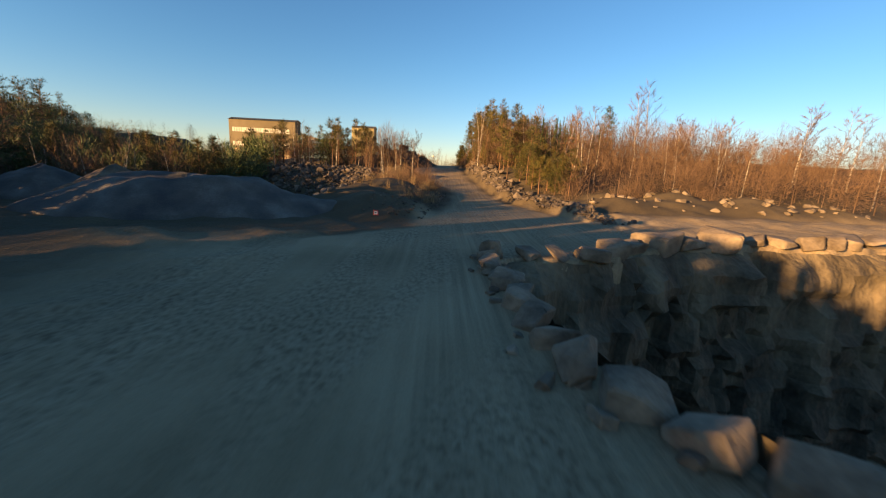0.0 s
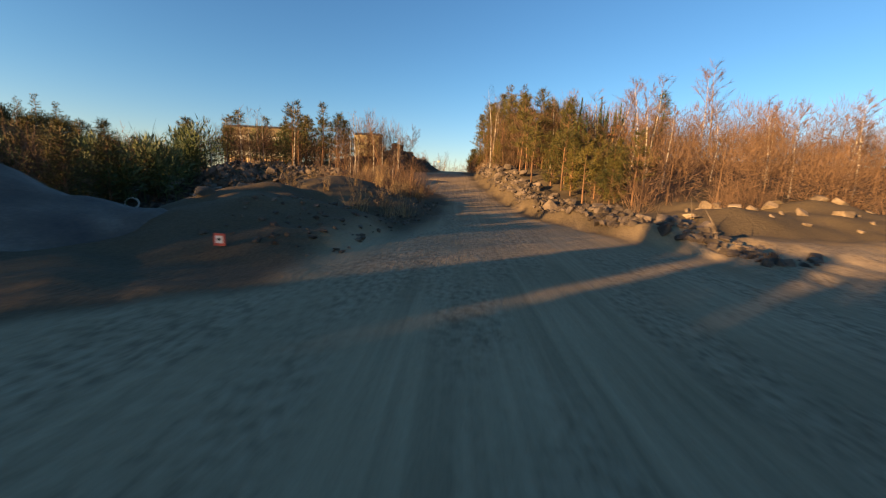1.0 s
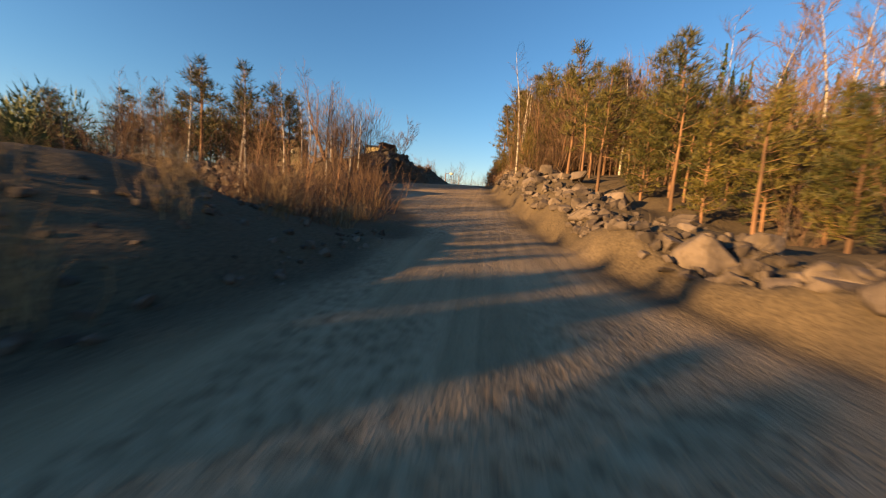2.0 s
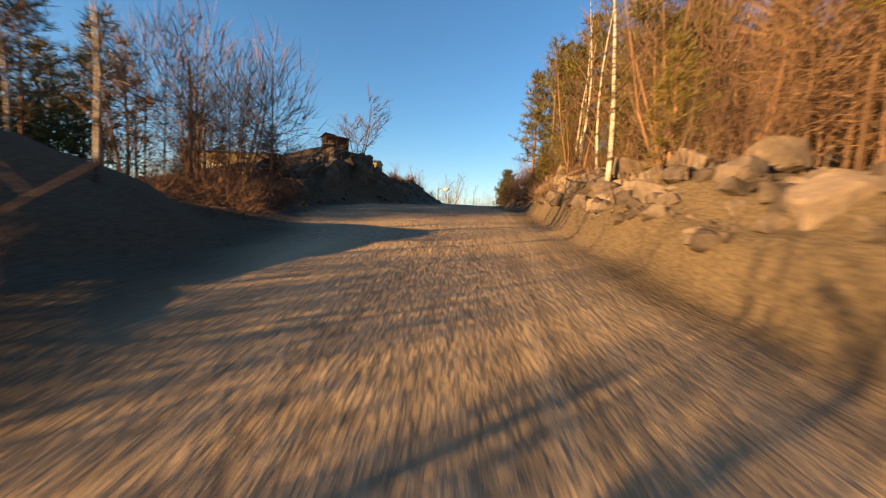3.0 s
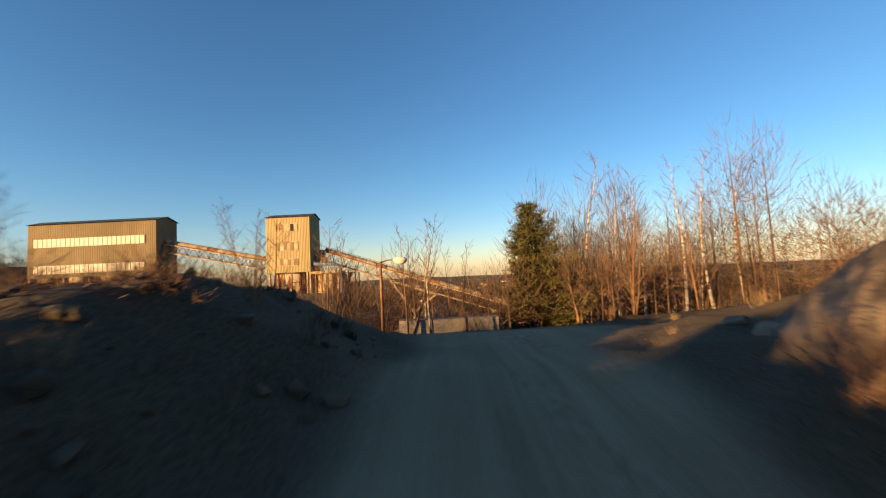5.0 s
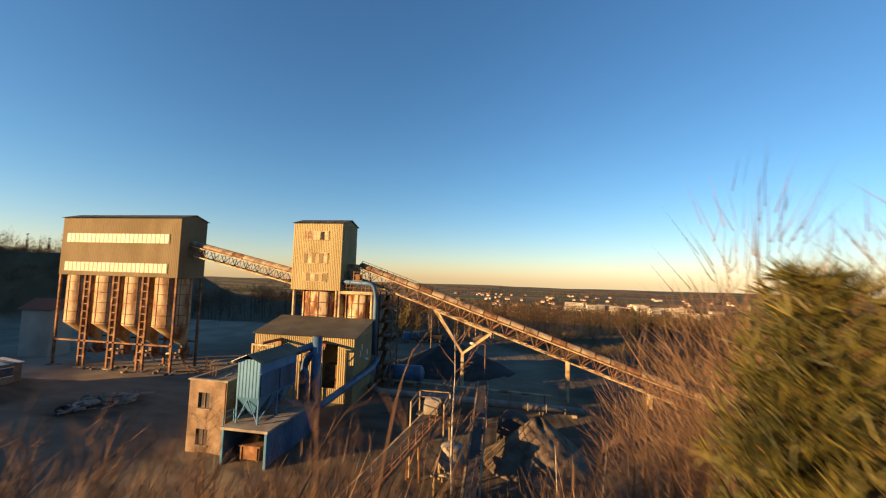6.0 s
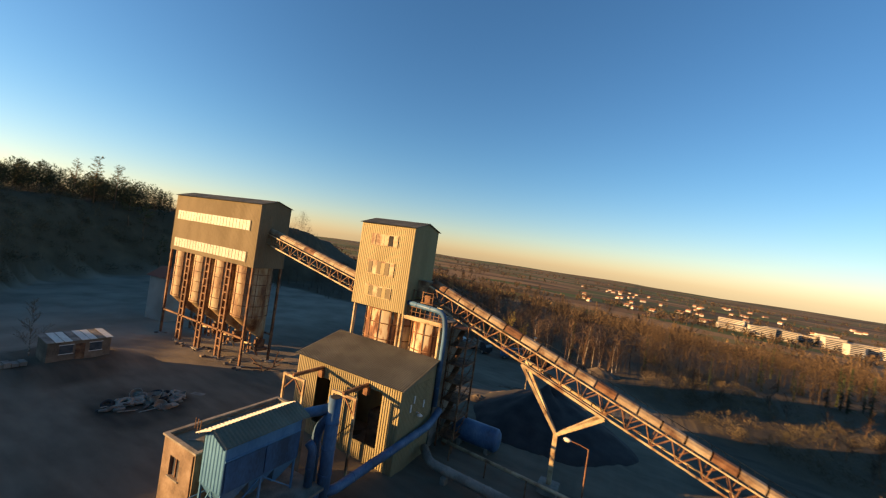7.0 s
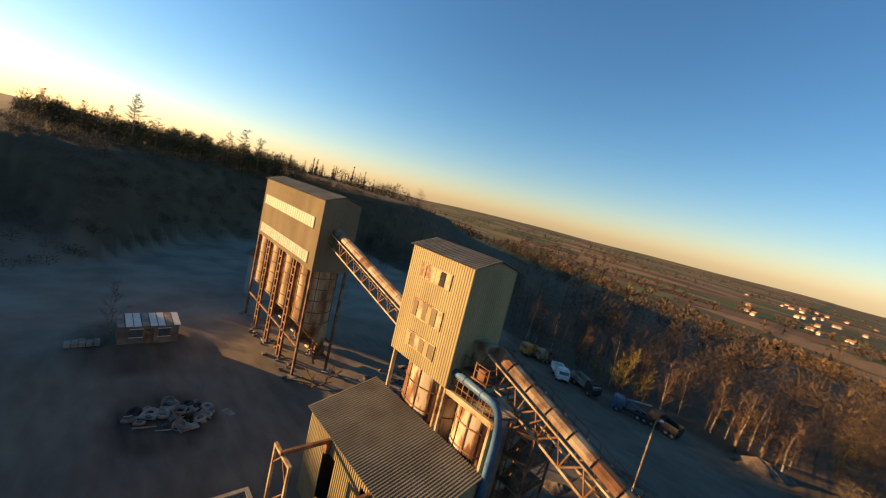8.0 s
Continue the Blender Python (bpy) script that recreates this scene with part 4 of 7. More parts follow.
for i in range(30):
    y = R.uniform(-13.5, -4.4)
    stone(beside(1, y, R.uniform(0.9, 2.6)), y, R.uniform(0.55, 1.15), R, "big pale angular boulder piled in the cutting", "rocks in the cutting", tilt=0.35, squash=0.85, sink=0.05)
# jointed rock in the banks of the cutting
def outcrop(side, y0, y1, k0, k1, mat, amp, lean, label, seed):
    """A sloping face of tilted slabs and joints along one bank."""
    q = Mesh()
    nu, nv = int((y1 - y0) / 0.11), int((k1 - k0) / 0.11)
    turn = Euler((0.5, lean, 0.35)).to_matrix()
    for i in range(nu + 1):
        for j in range(nv + 1):
            u, v = i / nu, j / nv
            y, k = y0 + (y1 - y0) * u, k0 + (k1 - k0) * v
            x = beside(side, y, k)
            z = ground_z(x, y)
            p = turn @ Vector((x, y, z)) + Vector((seed, 0, 0))
            w = Vector((noise.noise(p * 0.7), noise.noise(p * 0.7 + Vector((5, 0, 0))), noise.noise(p * 0.7 + Vector((0, 7, 0))))) * 0.6
            c = 0.42 * noise.cell((p + w) * 1.25) + 0.42 * noise.cell((p + w) * 1.7) + 0.24 * noise.cell((p + w) * 4.1) + 0.3 * noise.noise(p * 0.9)
            edge = min(1, 6 * u, 6 * (1 - u), 4 * v, 4 * (1 - v))
            o = amp * (0.35 + c) * edge - 0.3 * (1 - edge)
            q.v.append((x - side * o * 0.7, y - 0.15 * o, z + o * 0.75 - 0.03))
    foot = (beside(side, (y0 + y1) / 2, k0), (y0 + y1) / 2)
    o = Vector((foot[0], foot[1], ground_z(*foot)))
    t = thing("rock_outcrop", label, "rock outcrop", m=Matrix.Translation(o))
    bu, bv = 15, 12
    for i0 in range(0, nu, bu):
        for j0 in range(0, nv, bv):
            i1, j1 = min(nu, i0 + bu), min(nv, j0 + bv)
            slab, w = Mesh(), j1 - j0 + 1
            slab.v = [tuple(Vector(q.v[i * (nv + 1) + j]) - o) for i in range(i0, i1 + 1) for j in range(j0, j1 + 1)]
            for i in range(i1 - i0):
                for j in range(j1 - j0):
                    a = i * w + j
                    f = (a, a + 1, a + w + 1, a + w)
                    slab.f.append(f if side < 0 else f[::-1])
            part("rock_slab", slab, M[mat], t)
    return t


outcrop(-1, -11.2, -3.2, 0.9, 3.6, "crag", 0.5, 0.5, "dark jointed rock outcrop beside the road", 0.0)
outcrop(1, -13.5, -4.2, 0.7, 3.2, "rock", 0.42, -0.4, "pale layered rock outcrop in the cutting", 20.0)
outcrop(1, -18.6, -13.6, 0.9, 2.8, "rock", 0.36, -0.3, "sunlit broken rock bank beside the road", 40.0)
# dark crag at the left of the cutting
for i in range(14):
    y = R.uniform(-10.2, -4.8)
    stone(beside(-1, y, R.uniform(2.2, 4.0)), y, R.uniform(0.5, 1.0), R, "dark rock of the roadside crag", "rocks of the crag", tilt=0.25, squash=0.9, pool=DARK, sink=0.34)
stone_bed("bank_stones", "stones scattered on the dark bank", [(beside(-1, y, R.uniform(0.2, 3.4)), y, R.uniform(0.08, 0.32)) for y in (R.uniform(-12, 7) for _ in range(150))], R, DARK)
# rubble slope below the pines
for i in range(40):
    stone(R.uniform(-22, -9), R.uniform(-25.5, -21.5), R.uniform(0.6, 1.1), R, "reddish rubble block on the slope", "rubble slope", tilt=0.5, pool=RUBBLE)
stone_bed("rubble", "reddish rubble on the slope below the pines", [(R.uniform(-25, -8.6), R.uniform(-26.5, -20.5), R.uniform(0.18, 0.7)) for _ in range(850)], R, RUBBLE)
for i in range(12):
    stone(R.uniform(-13, -8), R.uniform(-43, -37), R.uniform(0.5, 0.9), R, "bluish grey stone at the foot of the mound", "grey stones", pool=GREY)
stone_bed("mound_stones", "stones on the earth mound", [(beside(-1, y, R.uniform(0.05, 4.0)), y, R.uniform(0.06, 0.26)) for y in (R.uniform(-48, -31) for _ in range(260))], R, RUBBLE)
stone_bed("berm_stones", "weathered stones on the far berm", [(R.uniform(13, 40), R.uniform(-38.5, -33), R.uniform(0.2, 0.8)) for _ in range(70)], R)


# ---- quarry face ----
def quarry_wall():
    """The stepped rock face below the far rim and the near rim."""
    for name, path in (("quarry_wall", [(2.2 + 0.42 * i, None) for i in range(110)]), ("quarry_wall", [(None, -56.2 - 0.42 * i) for i in range(50)])):
        q, cols = Mesh(), []
        nz = 34
        for x, y in path:
            col = []
            for k in range(nz):
                dep = 15.5 * k / (nz - 1)
                if y is None:
                    px, py, nx, ny = x, float(rim_y(x)), 0.12, -1
                else:
                    px, py, nx, ny = float(rim_x(y)), y, 1, 0.35
                v = Vector((px * 0.55, py * 0.55, dep * 0.4))
                cell = noise.cell(v * 1.0) * 0.55 + noise.cell(v * 2.3) * 0.3 + noise.noise(v * 0.8) * 0.7 + noise.noise(v * 4) * 0.12
                out = 0.15 + 0.75 * min(1, dep / 1.2) + cell * min(1, dep / 0.8) + 0.05 * dep
                col.append((px + nx * out, py + ny * out, 6.35 - dep + noise.noise(v * 3) * 0.15))
            cols.append(col)
        for c in cols:
            q.v += c
        for i in range(len(cols) - 1):
            for k in range(nz - 1):
                a = i * nz + k
                f = (a, a + 1, a + nz + 1, a + nz)
                q.f.append(f if path[0][1] is None else f[::-1])
        solid(name, q, M["cliff"], "dark jointed rock face of the quarry pit", "rock face", kind="structure")


quarry_wall()


# ---- tipped heaps ----
def tipped_heap(name, label, cx, cy, rx, ry, h, mat, turn=0.0, flat=0.35, seed=1.0, group=""):
    q = Mesh()
    n, rings = 64, 22
    c, s = math.cos(turn), math.sin(turn)
    for i in range(rings + 1):
        f = i / rings
        for k in range(n):
            a = 2 * math.pi * k / n
            w = 1 + 0.10 * math.sin(2 * a + seed) + 0.07 * math.sin(3 * a + 2 * seed) + 0.03 * math.sin(7 * a + seed)
            u, v = rx * f * w * math.cos(a), ry * f * w * math.sin(a)
            x, y = cx + u * c - v * s, cy + u * s + v * c
            hh = h * min(1.0, (1 - f) / (1 - flat)) if f > 0 else h
            top = 0.14 * h * math.cos(a * 2 + seed) * max(0, 1 - 1.6 * f)
            z = ground_z(x, y) * (1 if i == rings else 0) if i == rings else 0
            base = ground_z(cx, cy) * (1 - f) + ground_z(x, y) * f
            nz = 0.16 * noise.noise(Vector((x * 0.7, y * 0.7, seed))) + 0.07 * noise.noise(Vector((x * 2.4, y * 2.4, seed)))
            q.v.append((x, y, base + hh * 0.94 + top + nz * (1 - f ** 4) - (0.25 if i == rings else 0.0) * 1))
    for i in range(rings):
        for k in range(n):
            a, b = i * n + k, i * n + (k + 1) % n
            q.f.append((a, a + n, b + n, b))
    return solid(name, q, M[mat], label, "heap", group, smooth=True)


tipped_heap("gravel_mound", "broad heap of dark blue-grey crushed gravel", -16.2, -47.6, 8.0, 5.2, 2.15, "gravel", 0.1, 0.45, 1.0, "heaps")
tipped_heap("gravel_mound", "small heap of grey gravel with a sandy flank", -28.5, -44.0, 4.6, 3.8, 2.0, "gravel", 0.3, 0.2, 2.0, "heaps")
tipped_heap("sand_mound", "tan sand bank leaning on the gravel heap", -22.6, -45.0, 4.2, 3.6, 2.2, "soil", 0.5, 0.2, 3.0, "heaps")
tipped_heap("gravel_mound", "large dark heap of fine gravel in the yard", -9.4, 79.5, 11.2, 9.5, 5.2, "coal", 0.15, 0.06, 4.0, "heaps")
for cx, cy, rx, ry, hh in ((-19.5, 80.5, 2.2, 1.4, 0.7), (-16.8, 87.0, 2.8, 1.5, 0.8), (-12.0, 91.5, 3.0, 1.5, 0.8), (-17.0, 93.5, 3.6, 1.2, 0.5), (-6.4, 119.6, 4.5, 2.0, 1.6)):
    tipped_heap("sand_mound", "low tan heap of sand tipped in the rear yard", cx, cy, rx, ry, hh, "soil", 0.3, 0.2, cx, "heaps")
tipped_heap("sand_mound", "pale sand heap beside the conveyor", 3.2, 47.0, 5.0, 5.0, 3.2, "soil", 0, 0.1, 5.0, "heaps")
tipped_heap("sand_mound", "sunlit sandy mound past the crest", 7.6, 2.6, 3.4, 2.4, 1.25, "soil", 0.4, 0.3, 6.0, "heaps")


# ---- trees ----
def blades(q, p, d, n, length, width, r, spread=0.8):
    """A tuft of n thin blades about d at p."""
    for _ in range(n):
        e = (d + Vector((r.gauss(0, spread), r.gauss(0, spread), r.gauss(0, spread)))).normalized() * length * r.uniform(0.6, 1.2)
        s = e.cross(Vector((r.random() - 0.5, r.random() - 0.5, r.random() - 0.5)))
        s = s.normalized() * width if s.length > 1e-6 else Vector((width, 0, 0))
        k = len(q.v)
        q.v += [tuple(p - s * 0.5), tuple(p + s * 0.5), tuple(p + e * 0.6 + s), tuple(p + e)]
        q.f += [(k, k + 1, k + 2), (k, k + 2, k + 3)]


def ribbon(q, a, b, wa, wb):
    """A thin three-sided twig."""
    d = (b - a).normalized()
    s = d.cross(Vector((0.3, 0.5, 0.8)))
    s = s.normalized() if s.length > 1e-3 else Vector((1, 0, 0))
    u = s.cross(d)
    k = len(q.v)
    for p, w in ((a, wa), (b, wb)):
        for j in range(3):
            th = 2.1 * j
            q.v.append(tuple(p + (s * math.cos(th) + u * math.sin(th)) * w))
    for j in range(3):
        q.f.append((k + j, k + (j + 1) % 3, k + 3 + (j + 1) % 3, k + 3 + j))


def pine(r, h, bare=0.2, width=0.32, dense=1.0, needles="needle", droop=0.0, tuft=0.36, gaps=0.15):
    """A conifer: bent trunk with its limbs, and needle tufts in a ragged crown."""
    t = thing("tree", "", "tree")
    pts, x, y = [], 0.0, 0.0
    n = 8
    for i in range(n + 1):
        pts.append(Vector((x, y, h * 0.96 * i / n)))
        x, y = x + r.gauss(0, 0.02 * h / 4), y + r.gauss(0, 0.02 * h / 4)
    rad = [0.0125 * h * (1 - 0.93 * i / n) + 0.012 for i in range(n + 1)]
    trunk, crown = Mesh(), Mesh()
    trunk.tube([p if i else p - Vector((0, 0, 0.4)) for i, p in enumerate(pts)], rad, 7)
    lobe = [r.uniform(0.55, 1.25) for _ in range(6)]
    z = h * bare
    while z < h * 0.985:
        f = (z - h * bare) / (h * (1 - bare))
        i = min(n - 1, int(z / h / 0.96 * n))
        c = pts[i].lerp(pts[i + 1], min(1, z / (h * 0.96) * n - i))
        k = max(3, int(5 * dense))
        a0 = r.uniform(0, 6.28)
        for j in range(k):
            if r.random() < gaps:
                continue
            a = a0 + 6.28 * j / k + r.gauss(0, 0.3)
            reach = width * h * (1 - f) ** 0.7 * (0.5 + 0.5 * min(1, f * 4 + 0.2)) * lobe[int(a / 1.05) % 6] + 0.1
            ln = reach * r.uniform(0.5, 1.25)
            d = Vector((math.cos(a), math.sin(a), 0.25 - droop + 0.5 * f + r.gauss(0, 0.14))).normalized()
            ribbon(trunk, c, c + d * ln, 0.003 * h * (1 - f) + 0.01, 0.006)
            m = max(2, int(ln / (tuft * 0.55)))
            for e in range(m):
                g = (e + 0.7) / m
                if g < 0.3 and m > 3:
                    continue
                for w in (-1, 1) if ln > 0.7 else (0,):
                    side = Vector((-d.y, d.x, 0)) * w * r.uniform(0.1, 0.4) * ln * g * 0.6
                    p = c + d * ln * g + side + Vector((r.gauss(0, 0.07), r.gauss(0, 0.07), r.gauss(0, 0.06)))
                    dd = (d + Vector((0, 0, 0.45 - droop)) + side.normalized() * 0.4).normalized() if w else d
                    blades(crown, p, dd, 8, tuft, tuft * 0.055, r, 0.65)
        z += max(0.24, 0.062 * h * (1 - 0.5 * f) / max(0.6, dense))
    part("trunk", trunk, M["bark"], t, smooth=True)
    part("crown", crown, M[needles], t)
    return t


def broadleaf(r, h, bark="birch", stems=1, spread=0.26, twigs=1.0, lean=0.05, fine=0.0055, mat="twig"):
    """A leafless tree: trunk with its limbs, and a crown of fine twigs."""
    t = thing("tree", "", "tree")
    crown, trunk = Mesh(), Mesh()
    for s in range(stems):
        d0 = Vector((r.gauss(0, lean + 0.13 * (stems > 1)), r.gauss(0, lean + 0.13 * (stems > 1)), 1)).normalized()
        hh = h * (1 if s == 0 else r.uniform(0.6, 0.95))
        n = 7
        pts = [Vector((r.gauss(0, 0.12), r.gauss(0, 0.12), -0.4)) if stems > 1 else Vector((0, 0, -0.4))]
        for i in range(n):
            d0 = (d0 + Vector((r.gauss(0, 0.05), r.gauss(0, 0.05), 0.05))).normalized()
            pts.append(pts[-1] + d0 * hh / n)
        rad = [max(0.008, 0.0105 * hh * (1 - 0.95 * i / n)) for i in range(n + 1)]
        trunk.tube(pts, rad, 6)
        nb = int(hh * 3.4)
        for b in range(nb):
            f = 0.2 + 0.79 * (b + r.random()) / nb
            i = min(n - 1, int(f * n))
            c = pts[i].lerp(pts[i + 1], f * n - i)
            a = r.uniform(0, 6.28)
            ln = hh * spread * (1.12 - f) * r.uniform(0.5, 1.2) + 0.35
            d = Vector((math.cos(a), math.sin(a), r.uniform(0.6, 1.6))).normalized()
            mid = c + d * ln * 0.55
            d2 = (d + Vector((r.gauss(0, 0.2), r.gauss(0, 0.2), 0.15))).normalized()
            tip = mid + d2 * ln * 0.5
            ribbon(crown, c, mid, 0.002 * hh * (1.1 - f) + 0.005, 0.007)
            ribbon(crown, mid, tip, 0.007, 0.003)
            for k in range(int(7 * twigs)):
                g = r.uniform(0.2, 1)
                p = c.lerp(mid, g * 2) if g < 0.5 else mid.lerp(tip, g * 2 - 1)
                e = (d2 + Vector((r.gauss(0, 0.5), r.gauss(0, 0.5), r.gauss(0.15, 0.4)))).normalized() * r.uniform(0.25, 0.75) * (0.45 + ln * 0.35)
                sd = e.cross(Vector((r.random(), r.random(), r.random()))).normalized() * fine
                kk = len(crown.v)
                p2 = p + e * 0.5 + Vector((r.gauss(0, 0.03), r.gauss(0, 0.03), r.gauss(0, 0.03)))
                e3 = p2 + (e + Vector((r.gauss(0, 0.4), r.gauss(0, 0.4), r.gauss(0, 0.3))) * e.length) * 0.5
                crown.v += [tuple(p - sd), tuple(p + sd), tuple(p2 + sd * 0.8), tuple(p2 - sd * 0.8), tuple(p + e), tuple(e3)]
                crown.f += [(kk, kk + 1, kk + 2, kk + 3), (kk + 3, kk + 2, kk + 4), (kk + 3, kk + 2, kk + 5)]
    part("trunk", trunk, M[bark], t, smooth=True)
    part("crown", crown, M[mat], t)
    return t


def shrub(r, h, mat="twig", stems=26, spread=0.4):
    """A thicket of thin stems."""
    q = Mesh()
    for _ in range(stems):
        p = Vector((r.gauss(0, 0.14 * h), r.gauss(0, 0.14 * h), -0.1))
        d = Vector((r.gauss(0, spread), r.gauss(0, spread), 1)).normalized()
        ln = h * r.uniform(0.5, 1.05)
        e = p + d * ln
        mid = p.lerp(e, 0.5) + Vector((r.gauss(0, 0.05), r.gauss(0, 0.05), 0)) * h
        ribbon(q, p, mid, 0.009, 0.006)
        ribbon(q, mid, e, 0.006, 0.002)
        for k in range(10):
            c = p.lerp(mid, 0.4 + 0.6 * r.random()) if k < 3 else mid.lerp(e, r.random())
            blades(q, c, d, 1, ln * 0.26, 0.004, r, 0.5)
    return new("grass_tuft" if mat == "dry" else "shrub", q.data("grass_tuft" if mat == "dry" else "shrub", M[mat]))


def place_all(kinds, spots, label, category, group, r, size=(0.8, 1.15), sink=0.05):
    """Copies of the kinds at the spots (x, y[, size]), each turned and scaled."""
    for i, spot in enumerate(spots):
        x, y = spot[:2]
        k = kinds[r.randrange(len(kinds))]
        s = spot[2] if len(spot) > 2 else r.uniform(*size)
        m = Matrix.Translation((x, y, ground_z(x, y) - sink)) @ Matrix.Rotation(r.uniform(0, 6.28), 4, "Z")
        c = copy_thing(k, m)
        c.scale = (s * r.uniform(0.88, 1.12), s * r.uniform(0.88, 1.12), s)
        tagged(c, label, category, group)


def drop(kinds):
    for k in kinds:
        for o in (*k.children_recursive, k):
            bpy.data.objects.remove(o)


def scatter(r, n, x0, x1, y0, y1, keep=None, gap=0.8):
    out = []
    for _ in range(n * 30):
        x, y = r.uniform(x0, x1), r.uniform(y0, y1)
        if (keep is None or keep(x, y)) and all((x - a) ** 2 + (y - b) ** 2 > gap * gap for a, b in out):
            out.append((x, y))
            if len(out) >= n:
                break
    return out


def right_of_road(x, y, gap=1.5):
    return x > np.interp(y, RIGHT_Y, RIGHT_X) + gap


def left_of_road(x, y, gap=1.5):
    return x < np.interp(y, LEFT_Y, LEFT_X) - gap


young = [pine(random.Random(10 + i), 6.0, 0.1, 0.3, 1.25, gaps=0.12) for i in range(5)]
tall = [pine(random.Random(20 + i), 12.0, 0.42, 0.24, 0.8, tuft=0.5, gaps=0.3) for i in range(4)]
firs = [pine(random.Random(30 + i), 6.0, 0.04, 0.24, 1.3, "spruce", 0.3) for i in range(2)]
golden = [pine(random.Random(35 + i), 6.0, 0.04, 0.28, 1.3, "needle", 0.1) for i in range(2)]
bushy = [pine(random.Random(38), 7.0, 0.02, 0.42, 2.6, "needle", 0.1, gaps=0.03)]
crest = [pine(random.Random(27 + i), 8.0, 0.14, 0.3, 1.15, tuft=0.46, gaps=0.2) for i in range(3)]
birches = [broadleaf(random.Random(40 + i), 8.0, "birch") for i in range(5)]
bare = [broadleaf(random.Random(50 + i), 6.5, "bark", 3) for i in range(4)]
airy = [pine(random.Random(15 + i), 6.4, 0.34, 0.26, 0.95, tuft=0.42, gaps=0.3) for i in range(4)]
edge_birch = [broadleaf(random.Random(80 + i), 8.0, "birch", 1, 0.36, 2.6, 0.05, 0.01) for i in range(4)]
edge_bare = [broadleaf(random.Random(85 + i), 8.0, "bark", 2, 0.32, 2.4, 0.05, 0.011, "farwood") for i in range(3)]
willow = [broadleaf(random.Random(89), 8.0, "bark", 3, 0.4, 2.6, 0.05, 0.013, "willow")]
bushes = [shrub(random.Random(60 + i), 2.0) for i in range(4)]
grasses = [shrub(random.Random(70 + i), 1.0, "dry", 26, 0.3) for i in range(3)]

R = random.Random(3)
# right of the road
place_all(young + airy + airy, [(10.2, -26.4, 0.95)] + scatter(R, 24, 7.6, 14, -33, -21, lambda x, y: right_of_road(x, y, 2.8 + 1.8 * (y < -27)), 1.3), "young Scots pine lit by the low sun", "tree", "pines beside the road", R, (0.55, 0.82))
place_all(young + airy, [(7.8, -10.0, 1.28), (11.6, -8.4, 1.32), (9.4, -9.2, 1.2), (8.6, -12.0, 1.15)] + scatter(R, 14, 6, 13, -21, -6, lambda x, y: right_of_road(x, y, 2.8), 1.5), "young Scots pine above the rocky bank", "tree", "pines beside the road", R, (0.85, 1.12))
place_all(birches, [(5.2, -15.0, 1.1), (6.0, -11.5, 0.95)] + scatter(R, 9, 5.5, 11, -18, -3, lambda x, y: right_of_road(x, y, 2.2), 1.0), "slim birch among the pines", "tree", "birches", R, (0.8, 1.1))
place_all(bare, scatter(R, 16, 5, 11, -18, -3.5, lambda x, y: right_of_road(x, y, 1.7), 0.8), "leafless tree on the rocky bank", "tree", "bare trees", R, (0.6, 1.0))
place_all(crest, [(4.8, -2.4, 0.75), (5.9, -3.4, 0.85), (6.6, -1.6, 0.85), (7.4, -4.2, 0.95), (6.2, -5.8, 0.8)], "Scots pine with an open crown above the cutting", "tree", "tall pines", R)
place_all(golden, [(5.6, -0.6, 0.24), (4.5, -8.2, 0.4), (4.7, -6.6, 0.34)], "small bushy golden-green pine", "tree", "small pines", R)
place_all(tall, [(5.4, -4.2, 0.62), (7.8, -3.6, 0.72), (8.6, -1.6, 0.7), (6.6, -5.0, 0.6), (9.8, -4.6, 0.75), (7.6, -7.5, 0.62)], "tall Scots pine with a bare orange trunk", "tree", "tall pines", R)
place_all(edge_birch, scatter(R, 22, 13, 34, -31, -8, None, 2.0), "leafless birch with a pale trunk", "tree", "birches", R, (0.7, 1.1))
place_all(edge_birch, [(36.2, -2.1, 1.65), (30.8, -9.0, 1.4), (32.4, -18, 0.95), (33, -17.4, 0.9), (36, -22, 1.0), (44, -24, 1.15), (47, -21, 1.25), (50, -25, 1.15), (53, -20, 1.25), (56, -24, 1.2), (60, -22, 1.25), (48, -30, 1.05), (58, -29, 1.1)], "tall pale birch above the thicket", "tree", "birches", R)
place_all(bushes, scatter(R, 24, 9, 30, -36, -26, lambda x, y: right_of_road(x, y, 3.4), 0.9), "leafless orange-brown shrub beside the quarry road", "shrub", "shrubs", R, (0.7, 1.4))
place_all(firs, [(27.5, -6, 1.5), (8.6, 2.4, 0.62)], "dark spruce among bare trees", "tree", "spruces", R)
# left of the road
place_all(airy, [(-11.9, -13.2, 1.0), (-9.9, -17.2, 0.8)] + scatter(R, 10, -25, -11, -18, -11, None, 1.6), "Scots pine on the stony terrace", "tree", "pines on the terrace", R, (0.75, 1.0))
place_all(airy, [(-10.4, -18.4, 0.85), (-11.6, -19.6, 0.95), (-13.6, -20.4, 0.95), (-14.8, -19.0, 0.95)], "tall Scots pine at the edge of the terrace", "tree", "pines on the terrace", R)
place_all(birches, scatter(R, 11, -25, -7, -22, -14, None, 1.3), "slim leafless birch on the terrace", "tree", "birches", R, (0.5, 0.8))
place_all(bare, scatter(R, 9, -25, -8, -22, -16, None, 1.5), "bare reddish tree on the terrace", "tree", "bare trees", R, (0.5, 0.75))
